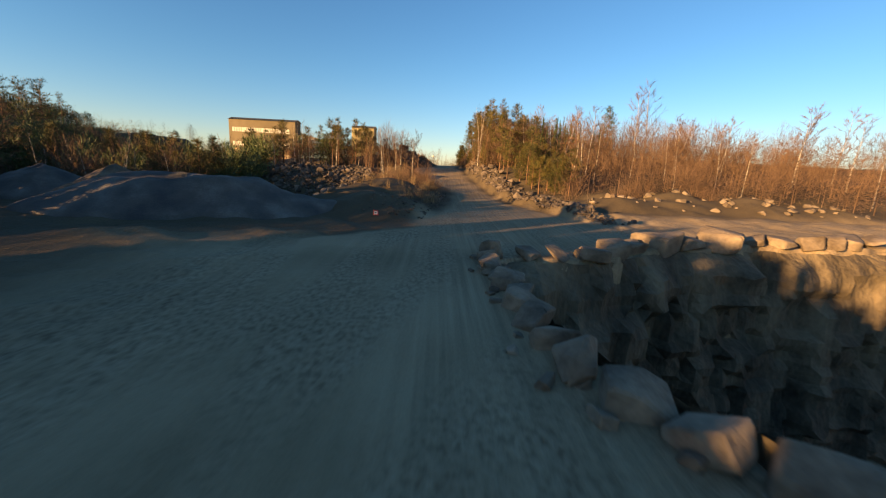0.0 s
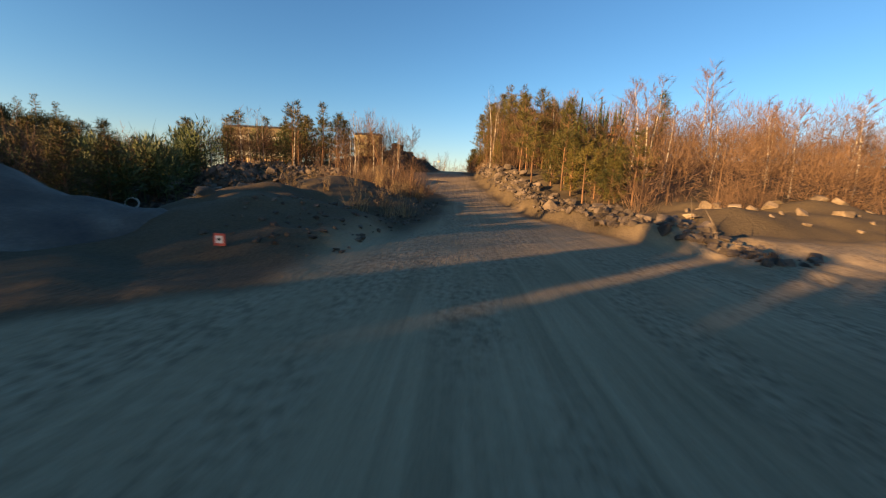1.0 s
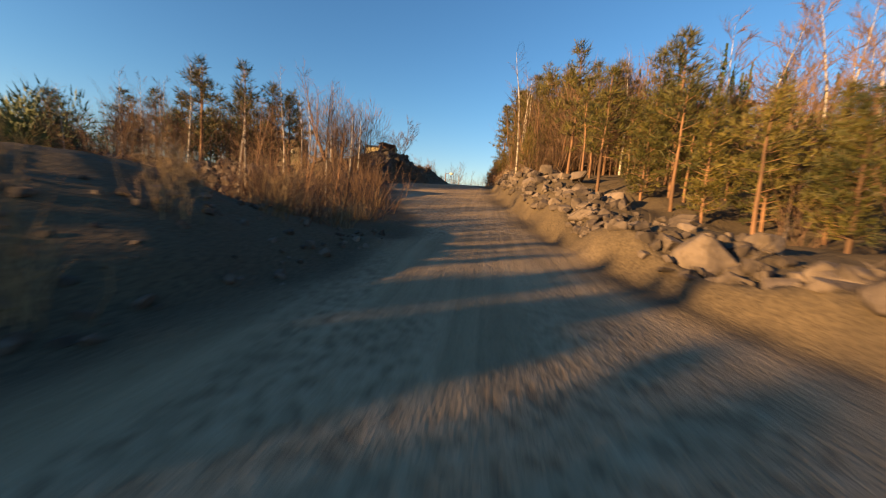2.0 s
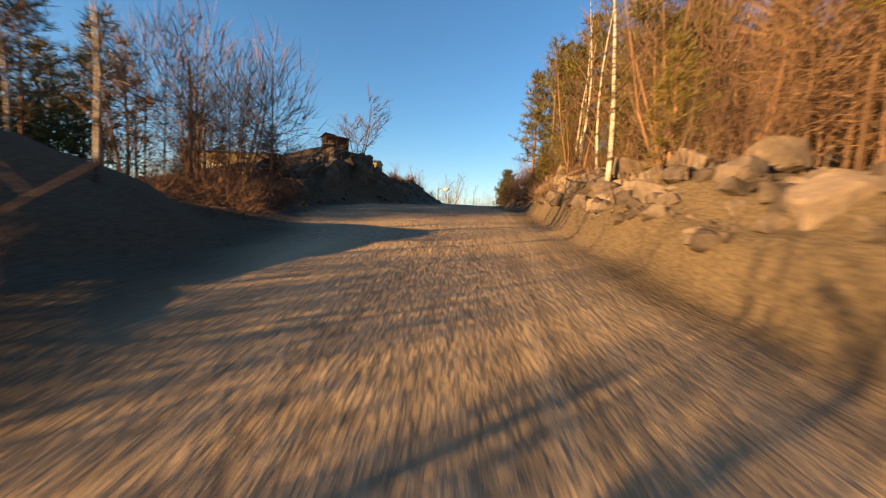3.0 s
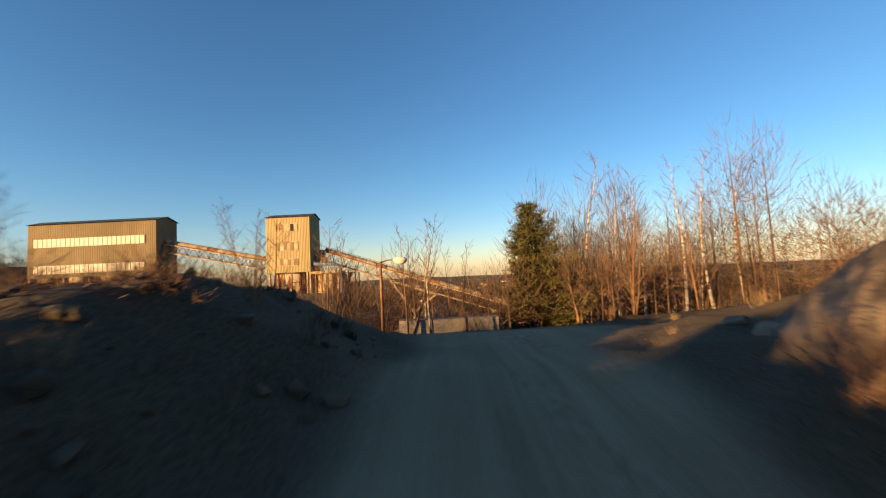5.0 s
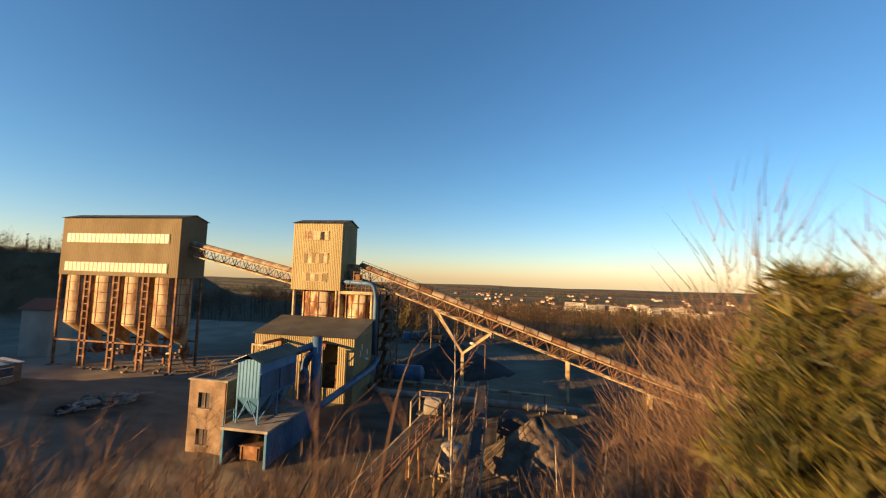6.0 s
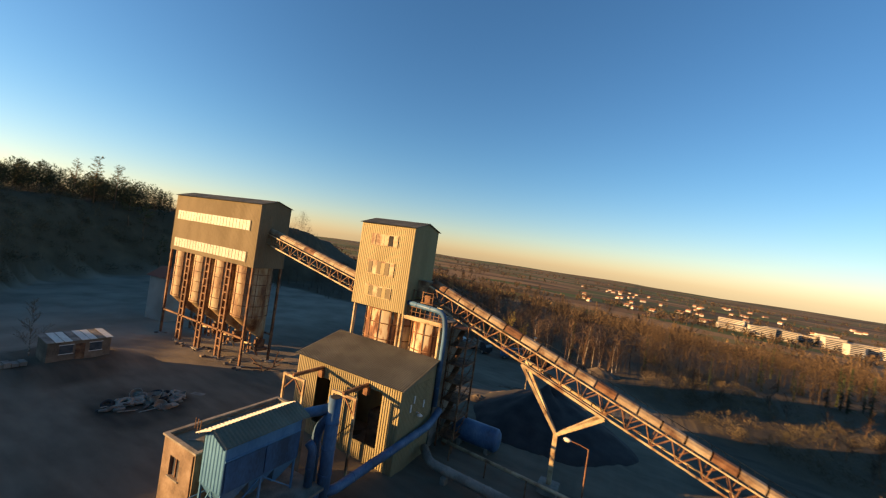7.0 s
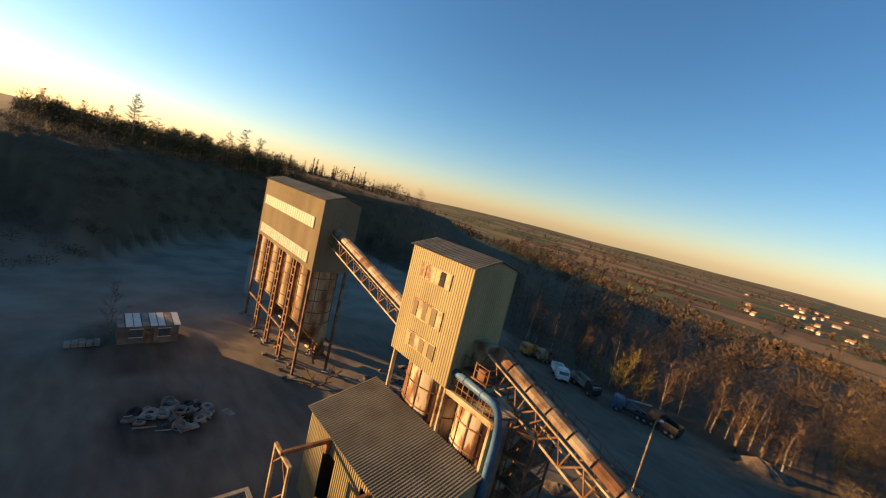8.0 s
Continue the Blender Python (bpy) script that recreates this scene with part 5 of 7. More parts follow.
place_all(birches, scatter(R, 7, -7.5, -2.5, -28, -19, lambda x, y: left_of_road(x, y, 1.5), 1.0), "slim leafless birch beside the road", "tree", "birches", R, (0.4, 0.65))
place_all(bushes, scatter(R, 34, -7.5, 0, -34, -23.5, lambda x, y: left_of_road(x, y, 0.7), 0.6), "reddish leafless shrub beside the road", "shrub", "shrubs", R, (0.6, 1.2))
place_all(grasses, scatter(R, 34, -8, 0, -40, -22, lambda x, y: left_of_road(x, y, 0.6), 0.5), "tall tuft of dry yellow reed beside the road", "grass", "reeds", R, (0.7, 1.4))
place_all(grasses, scatter(R, 24, -9, -1, -12, 8, lambda x, y: left_of_road(x, y, 1.2), 0.6), "dry yellow grass tuft on the dark bank", "grass", "grass tufts", R, (0.25, 0.55))
place_all(grasses, scatter(R, 20, 4, 11, -14, 8, lambda x, y: right_of_road(x, y, 0.9), 0.6), "dry pale grass tuft on the rocky bank", "grass", "grass tufts", R, (0.25, 0.6))
place_all(bushes, scatter(R, 14, -8, -3, -4, 8, lambda x, y: left_of_road(x, y, 1.8), 0.7), "small leafless shrub on the bank", "shrub", "shrubs", R, (0.2, 0.4))
place_all(young, scatter(R, 18, -44, -24, -34, -17, None, 1.9), "pine behind the gravel heaps", "tree", "pines behind the heaps", R, (0.7, 1.15))
place_all(tall, scatter(R, 22, -72, -46, -34, -6, None, 2.5), "tall old pine on the wooded rise", "tree", "tall pines", R, (0.6, 0.8))
place_all(birches, scatter(R, 8, -36, -24, -40, -34, None, 1.8), "leaning birch with orange twigs", "tree", "birches", R, (0.7, 0.95))
place_all(birches, scatter(R, 3, -11, -7, -15, -12, lambda x, y: left_of_road(x, y, 2.0), 0.9), "leafless birch with reddish twigs on the bank", "tree", "birches", R, (0.6, 0.85))
place_all(bare, scatter(R, 2, -11, -7, -15, -12, lambda x, y: left_of_road(x, y, 1.8), 0.9), "bare reddish tree on the bank", "tree", "bare trees", R, (0.6, 0.85))
place_all(golden, [(-7.5, -9.8, 0.45), (5.6, -7.4, 0.5), (5.3, -9.6, 0.4), (6.2, -12.8, 0.6), (5.6, -17.6, 0.5)], "small bushy golden-green pine", "tree", "small pines", R)
place_all(bushes, scatter(R, 30, 4.5, 9, -19, -3.5, lambda x, y: right_of_road(x, y, 1.3), 0.7), "golden leafless shrub on the rocky bank", "shrub", "shrubs", R, (0.7, 1.4))
# wood's edge behind the yard, and the hillside
place_all(edge_birch, scatter(R, 18, -60, -2, 117, 127, lambda x, y: y > np.interp(x, [-60, -40, -6, 0], [120, 117, 121.5, 124]), 1.8), "leafless birch at the edge of the yard's wood", "tree", "wood's edge", R, (0.95, 1.35))
place_all(edge_bare, scatter(R, 22, -62, 0, 117, 127, lambda x, y: y > np.interp(x, [-60, -40, -6, 0], [120, 117, 121.5, 124]), 1.6), "brown leafless tree at the edge of the yard's wood", "tree", "wood's edge", R, (0.85, 1.3))
place_all(willow, [(-29.0, 118.0, 1.25), (-26.0, 119.5, 1.0), (-33.0, 119.0, 0.9)], "yellow-green budding willow at the wood's edge", "tree", "willows", R)
place_all(edge_bare, scatter(R, 12, 4, 45, 96, 130, lambda x, y: y > np.interp(x, [0, 8, 20, 30, 60], [120, 108, 99, 90, 70]), 4.0), "bare tree standing in the dark scrub", "tree", "trees in the scrub", R, (0.45, 0.9))
place_all(tall, [(-145.4, 76.9, 1.15), (-143, 81, 1.1), (-140, 84, 1.0), (-137, 87, 0.98), (-133, 90.5, 0.9), (-148, 73, 1.0), (-143.6, 48.4, 1.2), (-145, 54, 0.9), (-147, 44, 0.85), (-150, 38, 0.8), (-150, 66, 0.75), (-148, 31, 0.8)], "tall wind-shaped Scots pine on the hilltop", "tree", "hilltop pines", R)
place_all(edge_bare, scatter(R, 10, -165, -125, 26, 95, lambda x, y: hill_foot(x, y) < -14, 4.0), "thin leafless tree on the hillside", "tree", "trees on the hillside", R, (0.5, 0.9))
place_all(bare, [(-2.2, -27.6, 0.62), (-3.4, -28.6, 0.7), (-5.4, -21.4, 0.8), (-1.6, -29.6, 0.55), (-6.4, -13.6, 0.8), (-7.4, -14.8, 0.85), (-8.6, -13.4, 0.8)], "bare tree with reddish twigs beside the road", "tree", "bare trees", R)
# past the crest
place_all(bushy, [(4.9, 17.9, 1.06)], "golden-green bushy spruce on the slope", "tree", "spruces", R)
place_all(birches, scatter(R, 20, 7.5, 20, 18, 34, None, 1.0), "pale birch on the slope above the works", "tree", "birches", R, (1.0, 1.35))
place_all(bare, scatter(R, 12, 6, 22, 14, 38, None, 1.4), "brown leafless tree on the slope", "tree", "bare trees", R, (0.7, 1.1))
place_all(birches, [(-0.5, 12.6, 0.6), (1.6, 19.0, 0.7), (-1.3, 26.5, 1.35), (-7.5, 22, 0.7), (-3.8, 24, 0.75), (3.5, 25, 0.8)], "thin white birch above the works", "tree", "birches", R)
place_all(bushes, scatter(R, 30, -12, 9, 13.5, 30, lambda x, y: not (-4 < x < -1 and 11 < y < 15), 0.8), "tangled reddish brushwood on the slope", "shrub", "brushwood", R, (0.8, 1.5))
place_all(bare, scatter(R, 24, -11, 9, 14, 25, None, 0.9), "leafless sapling on the slope", "tree", "bare trees", R, (0.7, 1.05))
place_all(edge_birch, [(-62.7, 44.6, 0.85)], "orange leafless birch beside the hut", "tree", "bare trees", R)
place_all(bare, [(-3.4, 4.4, 0.3), (-3.0, 3.6, 0.22), (-4.4, 1.0, 0.2), (-5.2, -0.8, 0.16), (-6.4, -9.6, 0.25), (-9.2, -11.4, 0.7)], "small leafless bush on the dark bank", "shrub", "bank bushes", R)
place_all(firs, [(-8.4, -11.6, 0.3), (-9.6, -12.4, 0.36)], "small dark spruce behind the crag", "tree", "spruces", R)
place_all(bushes, scatter(R, 26, 4, 9, -10, 0.2, lambda x, y: right_of_road(x, y, 0.8), 0.5), "brown leafless brush on the cutting's bank", "shrub", "bank brush", R, (0.35, 0.75))
place_all(grasses, scatter(R, 40, 4, 8, -10, 1, lambda x, y: right_of_road(x, y, 0.5), 0.35), "dry brown grass on the cutting's bank", "grass", "bank grass", R, (0.35, 0.8))
place_all(bushes, scatter(R, 16, -8, -1.5, -5, 7, lambda x, y: left_of_road(x, y, 1.2), 0.5), "low dark leafless brush on the bank", "shrub", "bank brush", R, (0.2, 0.4))
place_all(grasses, scatter(R, 30, -7, -1.2, -8, 7, lambda x, y: left_of_road(x, y, 0.9), 0.4), "dry brown grass on the dark bank", "grass", "bank grass", R, (0.3, 0.6))
drop(bushy + airy + edge_birch + edge_bare + willow + crest + young + tall + firs + golden + birches + bare + bushes + grasses)


# the bare old tree on the crag
crag_tree = broadleaf(random.Random(91), 3.7, "shadebark", 4, 0.62, 3.0, 0.16, 0.009, "shadebark")
crag_tree.matrix_basis = Matrix.Translation((-4.9, -5.2, ground_z(-4.9, -5.2)))
tagged(crag_tree, "old leafless tree with drooping twigs on the crag", "tree")


# ---- woods too dense to count ----
def wood(name, label, n, area, height, mat, seed, conifer=False, twigs=46, width=0.05, low=0.2, spread=0.3, clear=0, size=0.13, vary=(0.6, 1.2)):
    """Many bare or needle trees in one mesh; area(r) gives a place; width is a twig's, in metres."""
    r = np.random.default_rng(seed)
    temps = []
    wd = width / height
    for k in range(6):
        tr = []
        for _ in range(twigs):
            a = r.uniform(0, 6.28)
            if conifer:
                z = r.uniform(0.08, 0.97)
                w = 0.2 * (1.03 - z) * r.uniform(0.5, 1.2)
                p = np.array([0, 0, z])
                e = p + np.array([math.cos(a) * w, math.sin(a) * w, -0.015 + r.normal(0, 0.03)])
                s = np.array([-math.sin(a), math.cos(a), 0.3]) * wd
            else:
                d = r.normal(size=3)
                d /= np.linalg.norm(d)
                k = r.random() ** 0.45
                p = np.array([d[0] * spread * k, d[1] * spread * k, (1 + low) / 2 + d[2] * k * (0.94 - low) / 2])
                p[:2] *= 0.55 + 0.45 * math.sin(math.pi * min(1, (p[2] - low) / (1 - low) * 0.75 + 0.25))
                e = d + np.array([0, 0, 0.9]) + r.normal(0, 0.45, 3)
                e = p + e / np.linalg.norm(e) * size * r.uniform(0.6, 1.5)
                s = np.cross(e - p, r.normal(size=3))
                s = s / (np.linalg.norm(s) + 1e-9) * wd
            tr.append([p - s, p + s, e])
        tw = max(wd, 0.008)
        tr.append([[-tw, 0, 0], [tw, 0, 0], [0.02, 0.02, 0.95]])
        tr.append([[0, -tw, 0], [0, tw, 0], [0.02, 0.02, 0.95]])
        temps.append(np.array(tr))
    V = []
    for i in range(n):
        x, y = area(r)
        while clear and waves(np.float64(x), np.float64(y), clear, 3) > 0.12:
            x, y = area(r)
        h = height * r.uniform(*vary)
        a = r.uniform(0, 6.28)
        c, s = math.cos(a), math.sin(a)
        t = temps[i % 6] * h
        V.append(np.stack([t[..., 0] * c - t[..., 1] * s + x, t[..., 0] * s + t[..., 1] * c + y, t[..., 2] + ground_z(x, y) - 0.2], -1).reshape(-1, 3))
    V = np.concatenate(V)
    me = bpy.data.meshes.new(name)
    me.from_pydata(V.tolist(), [], np.arange(len(V)).reshape(-1, 3).tolist())
    me.materials.append(M[mat])
    return tagged(new(name, me), label, "woods", kind="stuff")


wood("thicket", "dense leafless orange-brown thicket beside the quarry road", 410, lambda r: (12 + 46 * r.random(), -34 + 40 * r.random()), 4.6, "twig", 11, twigs=330, width=0.013, low=0.02, spread=0.42, size=0.1)
wood("thicket", "brown undergrowth among the roadside pines", 110, lambda r: (7.2 + 8 * r.random(), -19 + 15 * r.random()), 6.0, "twig", 22, twigs=330, width=0.01, low=0.05, spread=0.28)
wood("thicket", "leafless brown trees behind the pines", 150, lambda r: (15 + 50 * r.random(), -28 + 40 * r.random()), 7.0, "twig", 12, twigs=420, width=0.014, low=0.15, spread=0.24, size=0.09)
wood("thicket", "brown brushwood below the crest", 170, lambda r: (-14 + 24 * r.random(), 14 + 12 * r.random()), 4.4, "twig", 13, twigs=280, width=0.008, low=0.02, spread=0.36)
wood("thicket", "tangled brown brush at the foot of the slope", 170, lambda r: (-18 + 19 * r.random(), 19 + 13 * r.random()), 3.6, "twig", 37, twigs=240, width=0.007, low=0.0, spread=0.4, size=0.14)
wood("thicket", "tall reddish birch thicket on the slope", 110, lambda r: (6.0 + 16 * r.random(), 19 + 17 * r.random()), 10.0, "twig", 15, twigs=420, width=0.011, low=0.12, spread=0.19, size=0.1)
wood("thicket", "reddish trees beyond the sandy mound", 90, lambda r: (14 + 32 * r.random(), 4 + 34 * r.random()), 6.0, "twig", 16, twigs=300, width=0.014, low=0.08, spread=0.28)
# two unseen belts added as shade casters; the gap between lets sun through
wood("conifer_belt", "unseen pine belt added to shade the road and pit", 470, lambda r: ((x := -47 + 17 * r.random()), -126 + 48 * r.random() + 0.75 * (x + 38)), 10.8, "fargreen", 14, True, 150, 0.4, vary=(0.93, 1.02))
wood("conifer_belt", "unseen lower pine belt added to shade the road", 90, lambda r: ((x := -47 + 17 * r.random()), -72.5 + 6.5 * r.random() + 0.75 * (x + 38)), 8.9, "fargreen", 27, True, 150, 0.4, vary=(0.92, 1.02))
# unseen bare trees added in the gap, to filter the sun
wood("far_wood", "unseen leafless trees added to thin the sun on the road", 19, lambda r: ((x := -44 + 10 * r.random()), -78 + 6.5 * r.random() + 0.75 * (x + 38)), 11.0, "twig", 36, twigs=560, width=0.016, low=0.3, spread=0.3, size=0.08, vary=(0.85, 1.1))
# dark backdrop added to stand in for the shaded inside of the wood
wood("conifer_belt", "dark pines added behind the roadside trees for the wood's shade", 85, lambda r: (12 + 9 * r.random(), -21 + 16 * r.random()), 6.2, "spruce", 29, True, 240, 0.05)
wood("thicket", "bare reddish trees on the terrace", 34, lambda r: (-26 + 12 * r.random(), -21 + 10 * r.random()), 4.4, "twig", 23, twigs=300, width=0.012, low=0.08, spread=0.28)
wood("thicket", "bare brown trees among the terrace pines", 7, lambda r: (-15.5 + 6 * r.random(), -20.8 + 3.0 * r.random()), 4.4, "twig", 44, twigs=420, width=0.011, low=0.05, spread=0.26, size=0.1)
wood("far_conifers", "dark conifers at the edge of the yard", 40, lambda r: (24 + 60 * r.random(), 140 + 24 * r.random()), 9.0, "fargreen", 26, True, 110, 0.2)
wood("thicket", "dense bare trees beside the road", 12, lambda r: (-9.6 + 4.2 * r.random(), -14.6 + 4.2 * r.random()), 5.6, "twig", 24, twigs=400, width=0.012, low=0.05, spread=0.26)
wood("conifer_belt", "dark pines on the terrace behind the crag", 26, lambda r: (-26 + 13 * r.random(), -16 + 6.5 * r.random()), 4.9, "spruce", 41, twigs=330, width=0.045, low=0.12, spread=0.26, size=0.085, vary=(0.7, 1.0))
wood("brushwood", "low rust-brown brush along the road's edge", 120, lambda r: ((y := -17.5 + 7 * r.random()) * 0 + beside(-1, y, 0.8 + 3.4 * r.random()), y), 0.95, "scrub", 31, twigs=120, width=0.006, low=-0.05, spread=0.5, size=0.3)
wood("brushwood", "brown brush and dead grass on the cutting's bank", 230, lambda r: ((y := -11 + 12 * r.random()) * 0 + beside(1, y, 0.6 + 4.2 * r.random() ** 1.3), y), 0.95, "scrub", 32, twigs=110, width=0.006, low=-0.05, spread=0.6, size=0.35)
wood("brushwood", "dark brush covering the left bank", 110, lambda r: ((y := -9 + 15 * r.random()) * 0 + beside(-1, y, 0.8 + 5 * r.random()), y), 0.6, "scrub", 33, twigs=100, width=0.006, low=-0.05, spread=0.6, size=0.35)
# unseen trees added up-sun of the heap to shade mound and road
wood("conifer_belt", "unseen small pines added to shade the earth mound", 16, lambda r: (-34 + 8 * r.random(), -62 + 13 * r.random()), 8.4, "fargreen", 19, True, 200, 0.3, vary=(0.9, 1.0))
wood("far_wood", "unseen leafless trees added to dapple the sun on the road", 16, lambda r: (-34 + 8 * r.random(), -62 + 13 * r.random()), 8.4, "twig", 43, twigs=420, width=0.016, low=0.2, spread=0.3, size=0.09, vary=(0.85, 1.05))
# low belt added as a shade caster, closing gaps that let stripes through
wood("conifer_belt", "low pine wood added to shade the mound and the left ground", 110, lambda r: (-52 + 14 * r.random(), -69 + 23 * r.random()), 7.4, "fargreen", 17, True, 170, 0.2)
wood("conifer_belt", "dark young pines below the terrace", 150, lambda r: ((x := -50 + 28 * r.random()), -27 + 11 * r.random() + 0.1 * x), 6.4, "spruce", 18, twigs=330, width=0.05, low=0.12, spread=0.25, size=0.085, vary=(0.65, 1.0))
wood("far_wood", "leafless brown wood behind the works yard", 660, lambda r: ((x := r.uniform(-135, 130)), float(np.interp(x, [-135, -62, -40, -6, 0, 30, 60, 130], [112, 122, 119, 124, 130, 152, 150, 110])) + 60 * r.random() ** 1.4 + 3 * math.sin(x * 0.31))[0:2], 10.0, "farwood", 1, twigs=290, width=0.022, low=0.08, spread=0.28, size=0.07)
wood("far_wood", "brown wood filling the valley", 1050, lambda r: ((x := r.uniform(-260, 460)), 165 + 210 * r.random() ** 1.3 + 14 * math.sin(x * 0.05))[0:2], 9.5, "farwood", 2, twigs=60, width=0.12, low=0.05, spread=0.38, clear=62, size=0.18)
wood("far_wood", "leafless wood at the end of the yard", 170, lambda r: ((y := r.uniform(38, 135)) * 0 + 44 + 0.22 * max(0, 62 - y) + 60 * r.random() ** 1.3 + 4 * math.sin(y * 0.2), y), 7.5, "farwood", 3, twigs=260, width=0.02, low=0.08, spread=0.28, size=0.075)
wood("far_conifers", "dark pines along the top of the hill", 260, lambda r: ((y := r.uniform(24, 98)) * 0 - 143 - 60 * r.random() ** 1.3, y), 8.6, "fargreen", 4, twigs=260, width=0.1, low=0.15, spread=0.26, size=0.07, vary=(0.6, 1.1))
wood("far_wood", "brown scrub on the terraced hillside", 1500, lambda r: ((y := r.uniform(-10, 125)) * 0 - float(hill_foot(0.0, y)) - 1 - 58 * r.random() ** 1.2, y), 2.0, "hillscrub", 5, twigs=110, width=0.035, low=-0.1, spread=0.75, size=0.2, vary=(0.4, 1.4))
# unseen clump added on the hill to block the sun from the rear yard
wood("far_conifers", "unseen hill pines added to shade the rear yard", 70, lambda r: ((x := -138 - 14 * r.random()), -22 + 8 * r.random() + 0.753 * (x + 141)), 12.5, "fargreen", 38, True, 220, 0.3, vary=(0.85, 1.0))
wood("far_wood", "leafless trees on the hill", 300, lambda r: ((y := r.uniform(24, 130)) * 0 - 142 - 120 * r.random(), y), 7.0, "hillscrub", 25, twigs=200, width=0.03, low=0.05, spread=0.3, size=0.09)
wood("brushwood", "dark brush beyond the yard", 900, lambda r: ((x := 2 + 74 * r.random()), float(np.interp(x, [0, 8, 20, 30, 76], [119, 107, 97, 88, 60])) + 48 * r.random() ** 1.2), 1.6, "hillscrub", 35, twigs=120, width=0.02, low=-0.1, spread=0.75, size=0.2, vary=(0.4, 1.5))
wood("far_conifers", "scattered conifers in the valley", 60, lambda r: (r.uniform(-120, 160), 122 + 300 * r.random()), 9.0, "fargreen", 6, True, 80, 0.15)
wood("far_wood", "woods on the distant ridges", 1200, lambda r: (r.uniform(-1500, 1700), 520 + 2200 * r.random() ** 1.2), 14.0, "farwood", 7, twigs=14, width=1.3, low=0.05, spread=0.5, clear=170, size=0.3)
wood("far_wood", "brown woods between the fields", 1100, lambda r: (r.uniform(-700, 900), 350 + 750 * r.random()), 12.0, "farwood", 34, twigs=14, width=1.1, low=0.02, spread=0.5, clear=110, size=0.3)
wood("far_conifers", "dark wooded ridge beyond the works", 520, lambda r: ((y := r.uniform(170, 560)) * 0 - 130 - 0.6 * y - 300 * r.random(), y), 13.0, "fargreen", 21, True, 34, 0.7)
wood("far_wood", "scrub below the left bank", 160, lambda r: (-48 + 34 * r.random(), r.uniform(-4, 20)), 4.0, "scrub", 8, twigs=90, width=0.02, low=0.05, spread=0.4)
wood("far_wood", "bare brown trees behind the gravel heaps", 120, lambda r: (-60 + 36 * r.random(), -38 + 20 * r.random()), 6.0, "twig", 9, twigs=240, width=0.016, low=0.05, spread=0.3)


# ---- works: filter, pipes and small buildings ----
def local(o):
    o = Vector(o)

    def P(name, mesh, mat, parent, label="", smooth=False):
        mesh.v = [tuple(Vector(p) - o) for p in mesh.v]
        return part(name, mesh, mat, parent, label, smooth)

    return P


def dust_filter():
    o = (-20.5, 43.7, 3.2)
    P = local(o)
    t = thing("dust_filter", "blue sheet-steel dust filter with hoppers on a leg frame", "filter", m=pose(*o))
    x0, x1, y0, y1 = -21.65, -19.5, 41.0, 46.4
    P("front_panel", Mesh().sheet((x0, y0, 5.3), (1, 0, 0), (0, 0, 1), x1 - x0, 3.1, 0.3, 0.03), M["blue_light"], t, "pale blue front panel")
    P("back_panel", Mesh().box(x0, y1, 5.3, x1, y1 + 0.05, 8.4), M["blue"], t)
    P("side_panel", Mesh().box(x1 - 0.05, y0, 7.25, x1, y1, 8.35).box(x1, y0, 7.2, x1 + 0.06, y1, 7.3), M["blue_light"], t)
    P("side_panel", Mesh().box(x0, y0, 5.3, x0 + 0.05, y1, 8.4), M["blue_light"], t)
    for k in range(2):
        ya = y0 + 0.1 + 2.65 * k
        P("access_door", Mesh().box(x1, ya, 5.45, x1 + 0.07, ya + 2.5, 7.15), M["blue"], t, "deep blue access door")
    P("side_panel", Mesh().box(x1 - 0.05, y0, 5.3, x1 - 0.01, y1, 7.25), M["blue"], t)
    xm = (x0 + x1) / 2
    # one roof in two colours: a slope darkened as shaded, a slope paled as sunlit
    q = Mesh().sheet((x1 + 0.35, y0 - 0.4, 8.2), (0, 1, 0), (-(x1 - xm) - 0.35, 0, 0.62), y1 - y0 + 0.8, 1.56, 0.25, 0.04)
    P("roof", q, M["roof"], t, "grey ribbed roof sheet")
    q = Mesh().sheet((x0 - 0.35, y1 + 0.4, 8.2), (0, -1, 0), ((xm - x0) + 0.35, 0, 0.62), y1 - y0 + 0.8, 1.56, 0.25, 0.04)
    P("roof", q, M["band"], t, "pale ribbed roof sheet")
    for k in range(3):
        ya, yb = y0 + 1.8 * k, y0 + 1.8 * (k + 1)
        c = Vector((xm, (ya + yb) / 2, 3.75))
        q = Mesh()
        tp = [(x0, ya, 5.3), (x1, ya, 5.3), (x1, yb, 5.3), (x0, yb, 5.3)]
        bt = [(c.x + i * 0.2, c.y + j * 0.2, c.z) for i, j in ((-1, -1), (1, -1), (1, 1), (-1, 1))]
        q.add(tp + bt, [(0, 4, 5, 1), (1, 5, 6, 2), (2, 6, 7, 3), (3, 7, 4, 0), (4, 7, 6, 5)])
        P("hopper", q, M["blue_light"], t)
    for x in (x0 + 0.1, x1 - 0.1):
        for y in (y0 + 0.1, (y0 + y1) / 2, y1 - 0.1):
            P("leg", Mesh().beam((x, y, 3.2), (x, y, 5.4), 0.12), M["blue_light"], t)
        P("brace", Mesh().beam((x, y0 + 0.1, 3.3), (x, (y0 + y1) / 2, 5.2), 0.07), M["blue_light"], t)
        P("brace", Mesh().beam((x, (y0 + y1) / 2, 5.2), (x, y1 - 0.1, 3.3), 0.07), M["blue_light"], t)
    for s in (-1, 1):
        P("brace", Mesh().beam((xm + s * 0.95, y0 + 0.1, 3.3), (xm, y0 + 0.1, 5.2), 0.07), M["blue_light"], t)


dust_filter()


